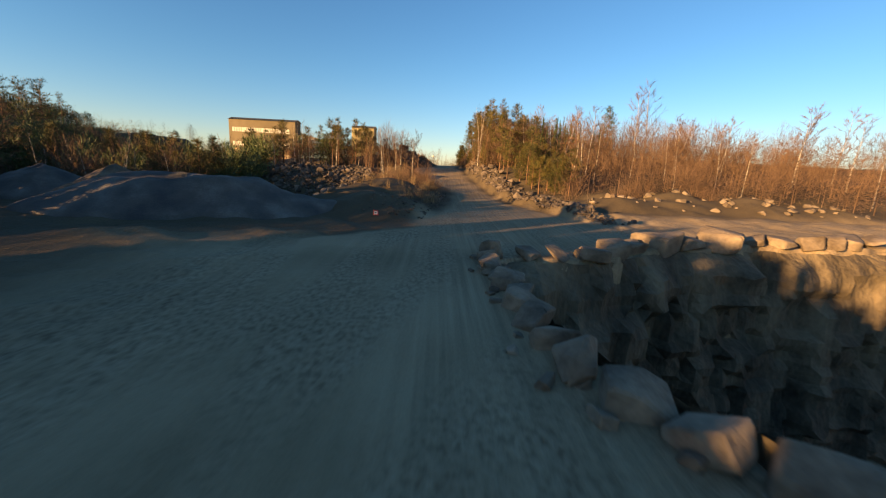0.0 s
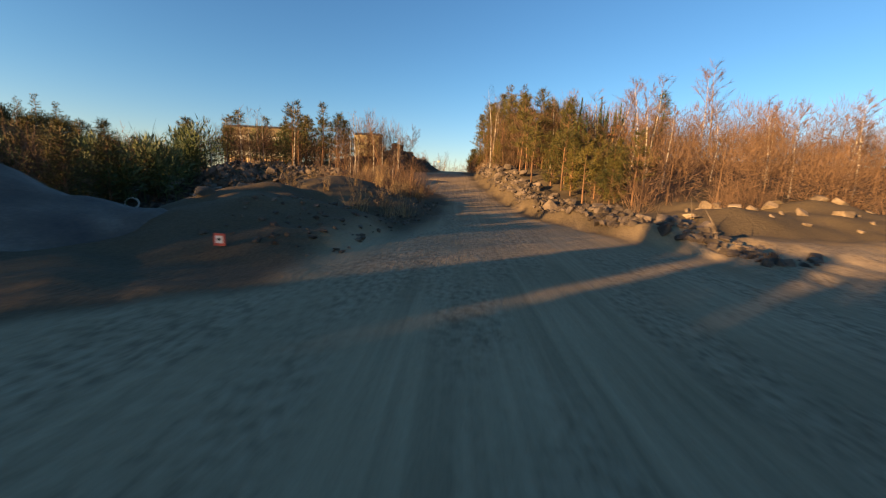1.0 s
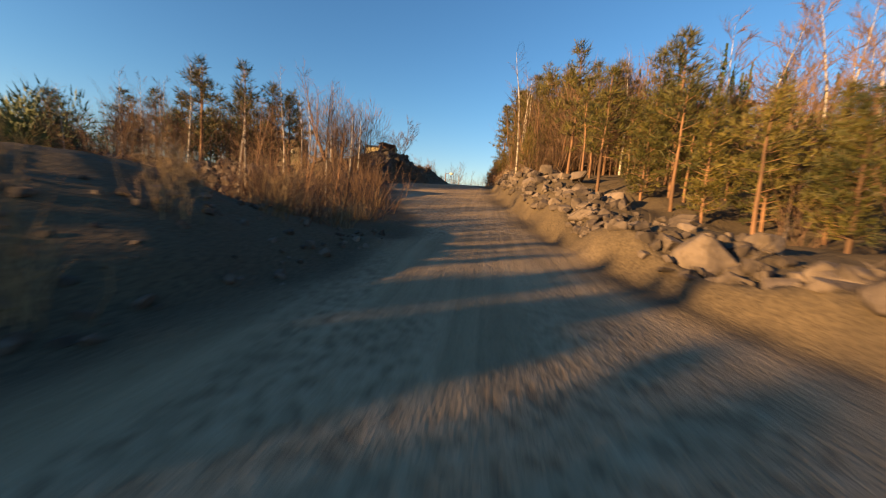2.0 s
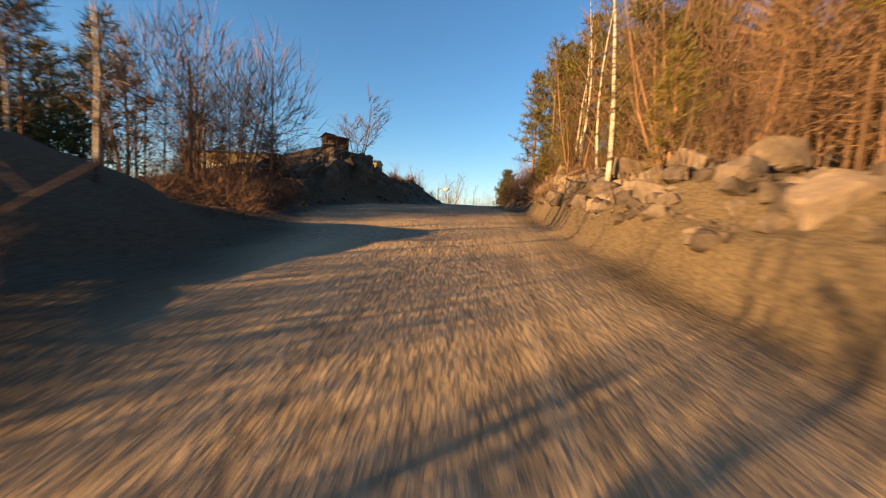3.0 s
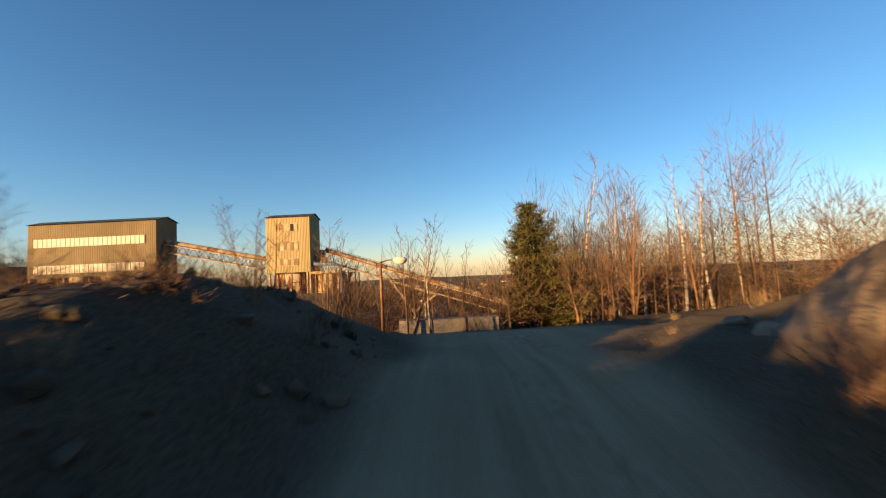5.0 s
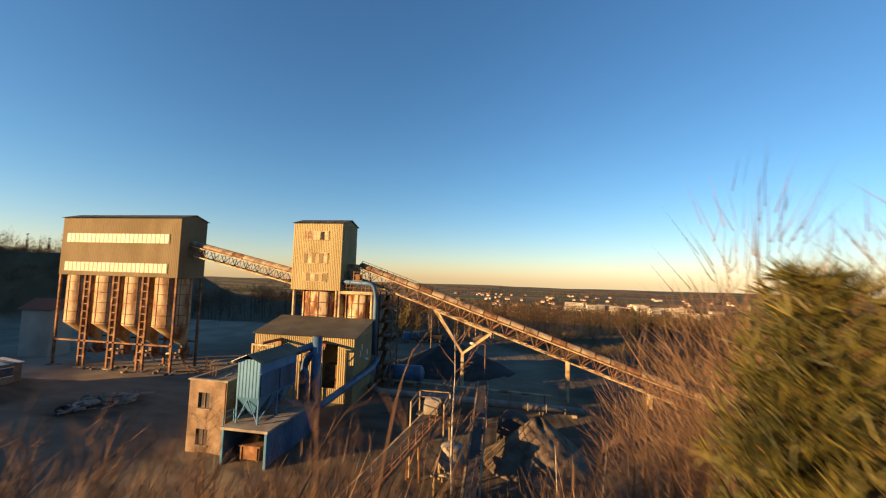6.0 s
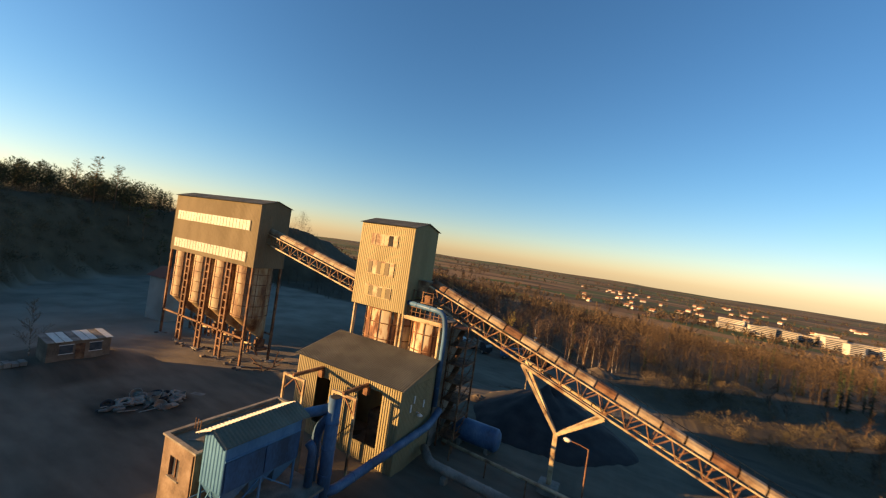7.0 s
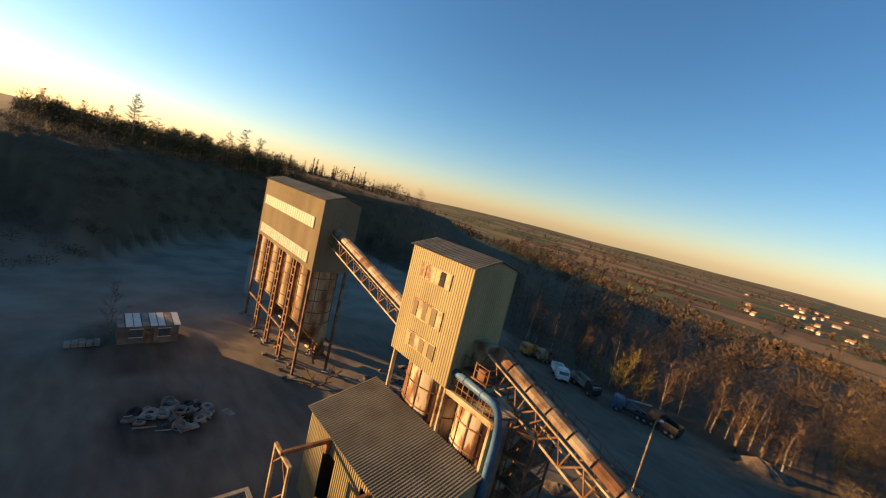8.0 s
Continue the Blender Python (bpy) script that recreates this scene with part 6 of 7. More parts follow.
def filter_shed():
    o = (-20.0, 43.0, 0.3)
    P = local(o)
    t = thing("open_shed", "blue corrugated shed with an open front and a platform roof", "shed", m=pose(*o))
    x0, x1, y0, y1 = -21.9, -18.1, 40.2, 47.6
    P("side_wall", Mesh().sheet((x1, y0, 0.0), (0, 1, 0), (0, 0, 1), y1 - y0, 3.0, 0.3, 0.05), M["blue"], t)
    P("side_wall", Mesh().sheet((x0, y1, 0.0), (0, -1, 0), (0, 0, 1), y1 - y0, 3.0, 0.3, 0.05), M["blue"], t)
    P("back_wall", Mesh().box(x0, y1 - 0.1, 0.0, x1, y1, 3.0), M["blue"], t)
    P("platform", Mesh().box(x0 - 0.2, y0 - 0.2, 3.0, x1 + 0.2, y1 + 0.2, 3.2), M["concrete"], t)
    for x in (x0, x1):
        P("post", Mesh().box(x - 0.1, y0 - 0.12, 0.0, x + 0.1, y0 + 0.1, 3.0), M["blue_light"], t)
    q = Mesh()
    for k in range(5):
        q.beam((x0 - 0.1, y0 + 1.2 * k, 3.2), (x0 - 0.1, y0 + 1.2 * k, 4.2), 0.05)
    for z in (3.7, 4.2):
        q.beam((x0 - 0.1, y0, z), (x0 - 0.1, y0 + 4.8, z), 0.05)
    P("railing", q, M["blue_light"], t)
    b = thing("skip", "rusty steel skip parked in the open shed", "skip", m=pose(-20.0, 41.6, ground_z(-20, 41.6)))
    part("body", Mesh().box(-0.9, -0.7, 0.25, 0.9, 0.9, 1.3).box(-1.0, -0.8, 1.25, 1.0, 1.0, 1.37), M["rust"], b)
    for x in (-0.7, 0.7):
        part("rib", Mesh().box(x - 0.06, -0.78, 0.25, x + 0.06, -0.7, 1.3), M["rust"], b)
        part("foot", Mesh().box(x - 0.1, -0.6, 0.0, x + 0.1, 0.8, 0.26), M["rust"], b)


filter_shed()


def brick_house():
    o = (-24.5, 45.5, 0.2)
    P = local(o)
    t = thing("plant_office", "two-storey ochre rendered house with a flat tarred roof", "building", m=pose(*o))
    x0, x1, y0, y1, h = -26.3, -22.7, 41.3, 50.0, 6.3
    # front wall with two windows
    for xa, xb, za, zb in ((x0, -25.4, -0.2, h), (-24.3, x1, -0.2, h), (-25.4, -24.3, -0.2, 1.0), (-25.4, -24.3, 2.3, 4.0), (-25.4, -24.3, 5.3, h)):
        P("front_wall", Mesh().box(xa, y0, za, xb, y0 + 0.3, zb), M["render"], t)
    P("side_wall", Mesh().box(x1 - 0.3, y0 + 0.3, -0.2, x1, y1, h), M["render"], t)
    P("side_wall", Mesh().box(x0, y0 + 0.3, -0.2, x0 + 0.3, y1, h), M["render"], t)
    P("back_wall", Mesh().box(x0 + 0.3, y1 - 0.3, -0.2, x1 - 0.3, y1, h), M["render"], t)
    P("roof", Mesh().box(x0 + 0.2, y0 + 0.2, h - 0.35, x1 - 0.2, y1 - 0.2, h - 0.15), M["roof"], t)
    for a, b in (((x0 - 0.1, y0 - 0.1), (x1 + 0.1, y0 + 0.18)), ((x0 - 0.1, y1 - 0.18), (x1 + 0.1, y1 + 0.1)), ((x0 - 0.1, y0 + 0.18), (x0 + 0.18, y1 - 0.18)), ((x1 - 0.18, y0 + 0.18), (x1 + 0.1, y1 - 0.18))):
        P("coping", Mesh().box(*a, h, *b, h + 0.12), M["concrete"], t)
    for za in (1.0, 4.0):
        w = P("window", Mesh().box(-25.4, y0 + 0.16, za, -24.3, y0 + 0.2, za + 1.3), M["glass"], t)
        P("frame", Mesh().box(-25.4, y0 + 0.1, za, -25.32, y0 + 0.18, za + 1.3).box(-24.38, y0 + 0.1, za, -24.3, y0 + 0.18, za + 1.3).box(-24.89, y0 + 0.1, za, -24.81, y0 + 0.18, za + 1.3), M["rust"], w)
        P("sill", Mesh().box(-25.5, y0 - 0.08, za - 0.08, -24.2, y0 + 0.1, za - 0.004), M["concrete"], w)
    P("downpipe", Mesh().tube([(x1 - 0.05, y0 - 0.1, 0.2), (x1 - 0.05, y0 - 0.1, h - 0.1)], 0.06, 8), M["rust"], t)
    rr = random.Random(5)
    for k in range(6):
        x, y = rr.uniform(x0 + 0.7, x1 - 1.0), rr.uniform(y0 + 1, y1 - 1.2)
        b = solid("plank", Mesh().box(-0.6, -0.09, 0, 0.6, 0.09, 0.05), M["concrete"], "grey plank lying on the flat roof", "plank", "planks on the roof")
        b.matrix_basis = Matrix.Translation((x, y, h - 0.15)) @ Matrix.Rotation(rr.uniform(0, 3.14), 4, "Z")
    for k in range(3):
        P("vent_rod", Mesh().beam((x0 + 0.5 + 0.3 * k, y0 + 1.6, h - 0.2), (x0 + 0.5 + 0.32 * k, y0 + 1.6, h + 0.8), 0.04), M["rust"], t)


brick_house()


def duct(name, label, pts, r, mat="blue", flanges=True, rings=()):
    """A round duct along the points, bends filleted."""
    P0 = [Vector(p) for p in pts]
    path = [P0[0]]
    for a, b, c in zip(P0, P0[1:], P0[2:]):
        k = min(0.9, (b - a).length * 0.45, (c - b).length * 0.45)
        u, v = b + (a - b).normalized() * k, b + (c - b).normalized() * k
        path += [(u * (1 - f) + b * f) * (1 - f) + (b * (1 - f) + v * f) * f for f in (0, 0.25, 0.5, 0.75, 1)]
    path.append(P0[-1])
    o = P0[0].copy()
    t = thing(name, label, "pipe", m=pose(*o))
    part("tube", Mesh().tube([p - o for p in path], r, 18), M[mat], t, smooth=True)
    if flanges:
        for a, b in zip(P0, P0[1:]):
            n = int((b - a).length / 2.2)
            for k in range(1, n + 1):
                p = a.lerp(b, k / (n + 1)) - o
                d = (b - a).normalized() * 0.05
                part("flange", Mesh().tube([p - d, p + d], r * 1.1, 18), M[mat], t)
    return t


duct("exhaust_stack", "tall upright blue steel stack pipe", [(-18.35, 48.2, 0.2), (-18.35, 48.2, 9.4)], 0.47)
# near-black disc on the capped stack, as the shade inside its mouth
part("open_mouth", Mesh().lathe([(0.4, 0), (0.4, 0.03), (0, 0.03)], 18, Matrix.Translation((0, 0, 9.2))), M["dark"], bpy.data.objects["exhaust_stack"])
duct("filter_duct", "blue duct from the filter to the stack", [(-20.4, 46.4, 7.8), (-20.4, 47.2, 7.8), (-18.7, 48.1, 8.5)], 0.36)
duct("bent_duct", "blue duct bending up into the stack", [(-19.7, 48.3, 2.6), (-19.7, 48.3, 6.7), (-18.5, 48.2, 8.0)], 0.36)
duct("sloping_duct", "long blue duct rising beside the hall", [(-18.9, 47.6, 2.4), (-17.9, 48.7, 2.5), (-16.9, 60.8, 3.6), (-16.9, 62.6, 4.6)], 0.36)
duct("tower_duct", "blue elbow pipe running down the silo", [(-23.0, 62.4, 14.75), (-17.75, 62.3, 14.5), (-17.35, 62.2, 12.6), (-17.3, 62.1, 5.0)], 0.27)
duct("rear_duct", "blue elbow at the back of the filter", [(-19.0, 46.8, 6.4), (-18.7, 47.0, 6.0), (-18.7, 47.0, 3.4)], 0.3)
duct("ground_pipe", "thick pale pipe lying across the yard", [(-17.0, 60.6, 1.4), (-15.4, 58.9, 1.25), (9.0, 57.6, 1.2)], 0.42, "concrete", True)
duct("ground_pipe", "thin grey pipe on low stands", [(-16.0, 62.5, 1.8), (6.0, 61.0, 1.7)], 0.16, "steel_paint", False)
for k in range(7):
    x = -13.5 + 3.6 * k
    z = ground_z(x, 58.6)
    solid("pipe_stand", Mesh().box(x - 0.25, 58.2, z - 0.2, x + 0.25, 58.95, 0.86), M["concrete"], "low concrete block under the pipe", "stand", "pipe stands")
for k in range(6):
    x = -15.0 + 4.0 * k
    z = ground_z(x, 62)
    solid("pipe_stand", Mesh().box(x - 0.06, 62.3 - 0.07 * (x + 16), z - 0.2, x + 0.06, 62.42 - 0.07 * (x + 16), 1.75), M["rust"], "thin steel stand under the grey pipe", "stand", "pipe stands")


def blue_tank():
    t = thing("fuel_tank", "lying blue cylindrical tank on two saddles", "tank", m=pose(-14.0, 66.6, ground_z(-14, 66.6)))
    m = Matrix.Translation((0, 0, 1.5)) @ Matrix.Rotation(math.pi / 2, 4, "Y")
    part("shell", Mesh().lathe([(0, -2.7), (0.9, -2.6), (1.2, -2.3), (1.2, 2.3), (0.9, 2.6), (0, 2.7)], 24, m), M["blue"], t, smooth=True)
    for x in (-1.6, 1.6):
        part("saddle", Mesh().box(x - 0.2, -0.9, -0.2, x + 0.2, 0.9, 0.75), M["concrete"], t)


blue_tank()


def hall_portals():
    for x, y in ((-27.2, 52.4), (-21.4, 52.8)):
        o = Vector((x, y, 0.2))
        t = thing("hoist_portal", "ochre steel portal with a hoist beam into the hall", "hoist", m=pose(*o))
        P = local(o)
        for i in (-1, 1):
            P("post", Mesh().beam((x + i * 1.3, y, 0.0), (x + i * 1.3, y, 7.3), 0.2), M["steel_paint"], t)
            P("knee_brace", Mesh().beam((x + i * 1.3, y, 5.9), (x, y, 7.25), 0.1), M["rust"], t)
        P("cross_head", Mesh().beam((x - 1.4, y, 7.35), (x + 1.4, y, 7.35), 0.22), M["steel_paint"], t)
        P("hoist_beam", Mesh().beam((x, y - 0.2, 7.55), (x, 58.0, 7.45), 0.22, 0.3), M["rust"], t)
        P("cross_brace", Mesh().beam((x - 1.3, y, 2.6), (x + 1.3, y, 5.4), 0.09), M["rust"], t)
        P("hoist_block", Mesh().box(x - 0.25, 55.6, 6.6, x + 0.25, 56.1, 7.3), M["rust"], t)


hall_portals()


def hall_details():
    o = (-17.4, 58.9, 5.0)
    P = local(o)
    t = thing("wall_lamp", "white lamp bracket on the hall's end wall", "lamp", m=pose(*o))
    P("bracket", Mesh().beam((-17.52, 58.9, 5.3), (-17.2, 58.9, 5.3), 0.06), M["white"], t)
    P("bowl", Mesh().lathe([(0.05, 0.2), (0.3, 0.0), (0.22, -0.06), (0, -0.06)], 12, Matrix.Translation((-17.1, 58.9, 5.1))), M["white"], t)
    w = thing("wall_vent", "pale vent plates on the hall's end wall", "vent", m=pose(*o))
    for k, (y, z) in enumerate(((57.6, 5.6), (58.1, 6.3), (60.0, 5.4))):
        P("plate", Mesh().box(-17.53, y, z, -17.48, y + 0.25, z + 0.7), M["white"], w)


hall_details()


def lattice_stair():
    o = Vector((-16.3, 65.2, 0.3))
    t = thing("stair_tower", "dark rusty lattice stair tower beside the silos", "stair tower", m=pose(*o))
    P = local(o)
    x0, x1, y0, y1 = -17.3, -15.4, 63.6, 66.6
    for x in (x0, x1):
        for y in (y0, y1):
            P("post", Mesh().beam((x, y, 0), (x, y, 13.4), 0.16), M["rust"], t)
    for k in range(7):
        z = 1.6 + 1.9 * k
        P("landing", Mesh().box(x0, y0, z, x1, y1, z + 0.06).beam((x0, y0, z), (x1, y0, z), 0.12).beam((x1, y0, z), (x1, y1, z), 0.12), M["rust"], t)
        P("rail", Mesh().beam((x0, y0, z + 1), (x1, y0, z + 1), 0.05).beam((x1, y0, z + 1), (x1, y1, z + 1), 0.05).beam((x1, y0, z + 0.5), (x1, y1, z + 0.5), 0.05), M["rust"], t)
        P("flight", Mesh().beam((x0 + 0.5, y0 + 0.3, z - 1.8), (x0 + 0.5, y1 - 0.4, z), 0.6, 0.1), M["rust"], t)
        P("brace", Mesh().beam((x0, y0, z), (x1, y0, z + 1.85), 0.07).beam((x1, y0, z), (x1, y1, z + 1.85), 0.07), M["rust"], t)


lattice_stair()


def tower_head():
    """The transfer platform where the long conveyor meets the tower."""
    o = Vector((-21.4, 64.5, 15.4))
    t = thing("transfer_platform", "rusty platform with railings at the conveyor head", "platform", m=pose(*o))
    P = local(o)
    P("deck", Mesh().box(-22.4, 62.8, 14.9, -19.6, 66.2, 15.0), M["rust"], t)
    for x, y in ((-19.7, 62.9), (-19.7, 66.1), (-21.0, 62.9), (-22.2, 62.9)):
        P("post", Mesh().beam((x, y, 13.3), (x, y, 16.2), 0.09), M["rust"], t)
    for z in (15.6, 16.1):
        P("rail", Mesh().beam((-22.3, 62.9, z), (-19.7, 62.9, z), 0.05).beam((-19.7, 62.9, z), (-19.7, 66.1, z), 0.05), M["rust"], t)
    P("chute", Mesh().box(-22.4, 63.8, 15.3, -21.0, 65.2, 17.2), M["cover"], t)
    P("drive_box", Mesh().box(-20.9, 63.0, 15.0, -20.1, 63.7, 15.8), M["rust"], t)


tower_head()

# lower conveyors before the hall
conveyor("belt_conveyor", "narrow open conveyor with guard rails", (-2.1, 55.6, 4.9), (-1.6, 34.0, 2.3), 1.1, 1.1, covered=False, bays=10, extras=False)
conveyor("belt_conveyor", "open feed conveyor with yellowed handrails", (-5.6, 43.4, 5.2), (-9.6, 30.0, 2.6), 1.3, 1.2, covered=False, bays=7, extras=True)


def conveyor_head(x, y, z):
    o = Vector((x, y, z))
    t = thing("feed_platform", "grey hood and platform at the feed conveyor's head", "platform", m=pose(*o))
    part("hood", Mesh().lathe([(0.75, -0.6), (0.75, 0.6)], 14, Matrix.Rotation(math.pi / 2, 4, "Y")).box(-0.6, -0.1, -0.6, 0.6, 1.0, 0.2), M["concrete"], t)
    for i in (-1.3, 1.3):
        for j in (-2.2, 0.9):
            part("post", Mesh().beam((i, j, -o.z + 0.2), (i, j, 1.0), 0.1), M["steel_paint"], t)
        part("rail", Mesh().beam((i, -2.2, 1.0), (i, 0.9, 1.0), 0.06).beam((i, -2.2, 0.5), (i, 0.9, 0.5), 0.06), M["steel_paint"], t)
    part("rail", Mesh().beam((-1.3, 0.9, 1.0), (1.3, 0.9, 1.0), 0.06).beam((-1.3, 0.9, 0.5), (1.3, 0.9, 0.5), 0.06), M["steel_paint"], t)
    part("deck", Mesh().box(-1.4, 0.1, -0.75, 1.4, 1.0, -0.65), M["belt"], t)


conveyor_head(-5.5, 43.6, 5.0)


def legs_under(pts, label, group):
    for x, y, z in pts:
        k = thing("trestle_leg", label, "trestle", group, m=pose(x, y, ground_z(x, y)))
        g0 = ground_z(x, y)
        part("leg", Mesh().beam((-0.5, 0, -0.2), (-0.4, 0, z - g0), 0.12), M["rust"], k)
        part("leg", Mesh().beam((0.5, 0, -0.2), (0.4, 0, z - g0), 0.12), M["rust"], k)
        part("cross_bar", Mesh().beam((-0.48, 0, 0.6), (0.42, 0, z - g0 - 0.3), 0.08), M["rust"], k)


legs_under([(-2.05, 53, 3.5), (-1.9, 46, 2.7), (-1.75, 39, 1.8), (-6.4, 41, 3.6), (-8.0, 35.5, 2.6)], "rusty trestle leg under a conveyor", "trestle legs")


def crusher():
    o = Vector((-3.4, 40.6, ground_z(-3.4, 40.6)))
    t = thing("cone_crusher", "dusty round crusher on a steel frame", "crusher", m=pose(*o))
    part("bowl", Mesh().lathe([(0.5, 0.9), (0.9, 1.3), (1.0, 2.2), (0.75, 2.7), (0.85, 3.0), (0.7, 3.1), (0, 3.1)], 20), M["concrete"], t, smooth=True)
    for i in (-1.1, 1.1):
        for j in (-1.1, 1.1):
            part("leg", Mesh().beam((i, j, -0.2), (i, j, 1.5), 0.16), M["steel_paint"], t)
    part("frame", Mesh().box(-1.3, -1.3, 1.3, 1.3, -1.1, 1.5).box(-1.3, 1.1, 1.3, 1.3, 1.3, 1.5).box(-1.3, -1.1, 1.3, -1.1, 1.1, 1.5).box(1.1, -1.1, 1.3, 1.3, 1.1, 1.5), M["steel_paint"], t)
    m = thing("drum_washer", "big dark steel drum lying beside the conveyor", "drum", m=pose(1.2, 48.6, ground_z(1.2, 48.6)))
    part("shell", Mesh().lathe([(0, -1.4), (1.5, -1.4), (1.6, -1.2), (1.6, 1.2), (1.5, 1.4), (0, 1.4)], 26, Matrix.Translation((0, 0, 1.6)) @ Matrix.Rotation(math.pi / 2, 4, "X")), M["coal"], m, smooth=True)
    part("cradle", Mesh().box(-1.2, -1.1, -0.2, 1.2, 1.1, 0.35), M["concrete"], m)


crusher()


# ---- lamps ----
def lamp_post(x, y, top, arm, label, heading=0.0, mat="rust", base=None):
    g0 = ground_z(x, y) if base is None else base
    t = thing("street_lamp", label, "lamp", "lamps", m=pose(x, y, g0, rz=heading))
    h = top - g0
    part("pole", Mesh().tube([(0, 0, -0.3), (0, 0, h * 0.5), (0, 0, h)], [0.075, 0.06, 0.05], 10), M[mat], t, smooth=True)
    part("arm", Mesh().tube([(0, 0, h - 0.03), (arm * 0.4, 0, h + 0.05), (arm, 0, h + 0.06)], 0.03, 8), M[mat], t)
    hd = part("head", Mesh().lathe([(0, 0.14), (0.12, 0.13), (0.2, 0.06), (0.21, 0.0)], 14, Matrix.Translation((arm + 0.12, 0, h + 0.02)) @ Matrix.Diagonal((1.5, 0.8, 1, 1))), M["lampglass"], t, smooth=True)
    part("bowl", Mesh().lathe([(0.19, 0.0), (0.17, -0.09), (0.08, -0.15), (0, -0.16)], 14, Matrix.Translation((arm + 0.14, 0, h + 0.015)) @ Matrix.Diagonal((1.4, 0.8, 1, 1))), M["lampglass"], t, smooth=True)


lamp_post(-2.54, 13.15, 12.96, 0.7, "rusty street lamp with a yellowed glass bowl")
lamp_post(-2.1, 58.0, 7.9, 1.5, "tall rusty lamp beside the conveyor", 170)
lamp_post(-14.8, 88.8, 9.0, 0.6, "thin lamp post in the rear yard", 60, "steel_paint")


# ---- yard: hut, scrap, vehicles ----
def hut():
    o = Vector((-60.6, 48.0, ground_z(-60.6, 48.0)))
    t = thing("site_hut", "small brown site hut with a patched roof paled as sunlit", "hut", m=pose(*o, rz=0.5))
    for n, b in (("wall", (-1.45, -3.0, -0.2, -1.33, 3.0, 2.4)), ("wall", (1.33, -3.0, -0.2, 1.45, 3.0, 2.4)), ("wall", (-1.33, -3.0, -0.2, 1.33, -2.88, 2.4)), ("wall", (-1.33, 2.88, -0.2, 1.33, 3.0, 2.4))):
        part(n, Mesh().box(*b), M["render"], t)
    # most roof sheets take a bright cream that stands in for sunlight
    for k in range(8):
        y = -3.15 + 0.79 * k
        part("roof_sheet", Mesh().add([(1.7, y, 2.42), (1.7, y + 0.7, 2.42), (-1.7, y + 0.7, 2.75), (-1.7, y, 2.75), (1.7, y, 2.36), (1.7, y + 0.7, 2.36), (-1.7, y + 0.7, 2.69), (-1.7, y, 2.69)], [(0, 1, 2, 3), (7, 6, 5, 4), (0, 4, 5, 1), (1, 5, 6, 2), (2, 6, 7, 3), (3, 7, 4, 0)]), M["lampglass"] if k % 3 else M["concrete"], t)
    part("roof_board", Mesh().add([(1.66, -3.1, 2.35), (1.66, 3.1, 2.35), (-1.66, 3.1, 2.67), (-1.66, -3.1, 2.67)], [(0, 1, 2, 3), (3, 2, 1, 0)]), M["rust"], t)
    for y in (-1.9, 0.9):
        w = part("window", Mesh().box(1.45, y, 0.9, 1.48, y + 1.2, 1.9), M["glass"], t)
        part("frame", Mesh().box(1.45, y - 0.08, 0.82, 1.5, y + 1.28, 0.9).box(1.45, y - 0.08, 1.9, 1.5, y + 1.28, 1.98), M["white"], w)
    part("door", Mesh().box(1.45, -0.45, 0.0, 1.49, 0.45, 1.95), M["rust"], t)
    k = thing("stacked_boards", "low stack of pale boards beside the hut", "boards", m=pose(-59.6, 42.0, ground_z(-59.6, 42.0)))
    for i in range(5):
        part("board", Mesh().box(-0.6, -1.5 + 0.62 * i, 0.0, 0.6, -0.95 + 0.62 * i, 0.35 + 0.08 * (i % 3)), M["concrete"], k)


hut()


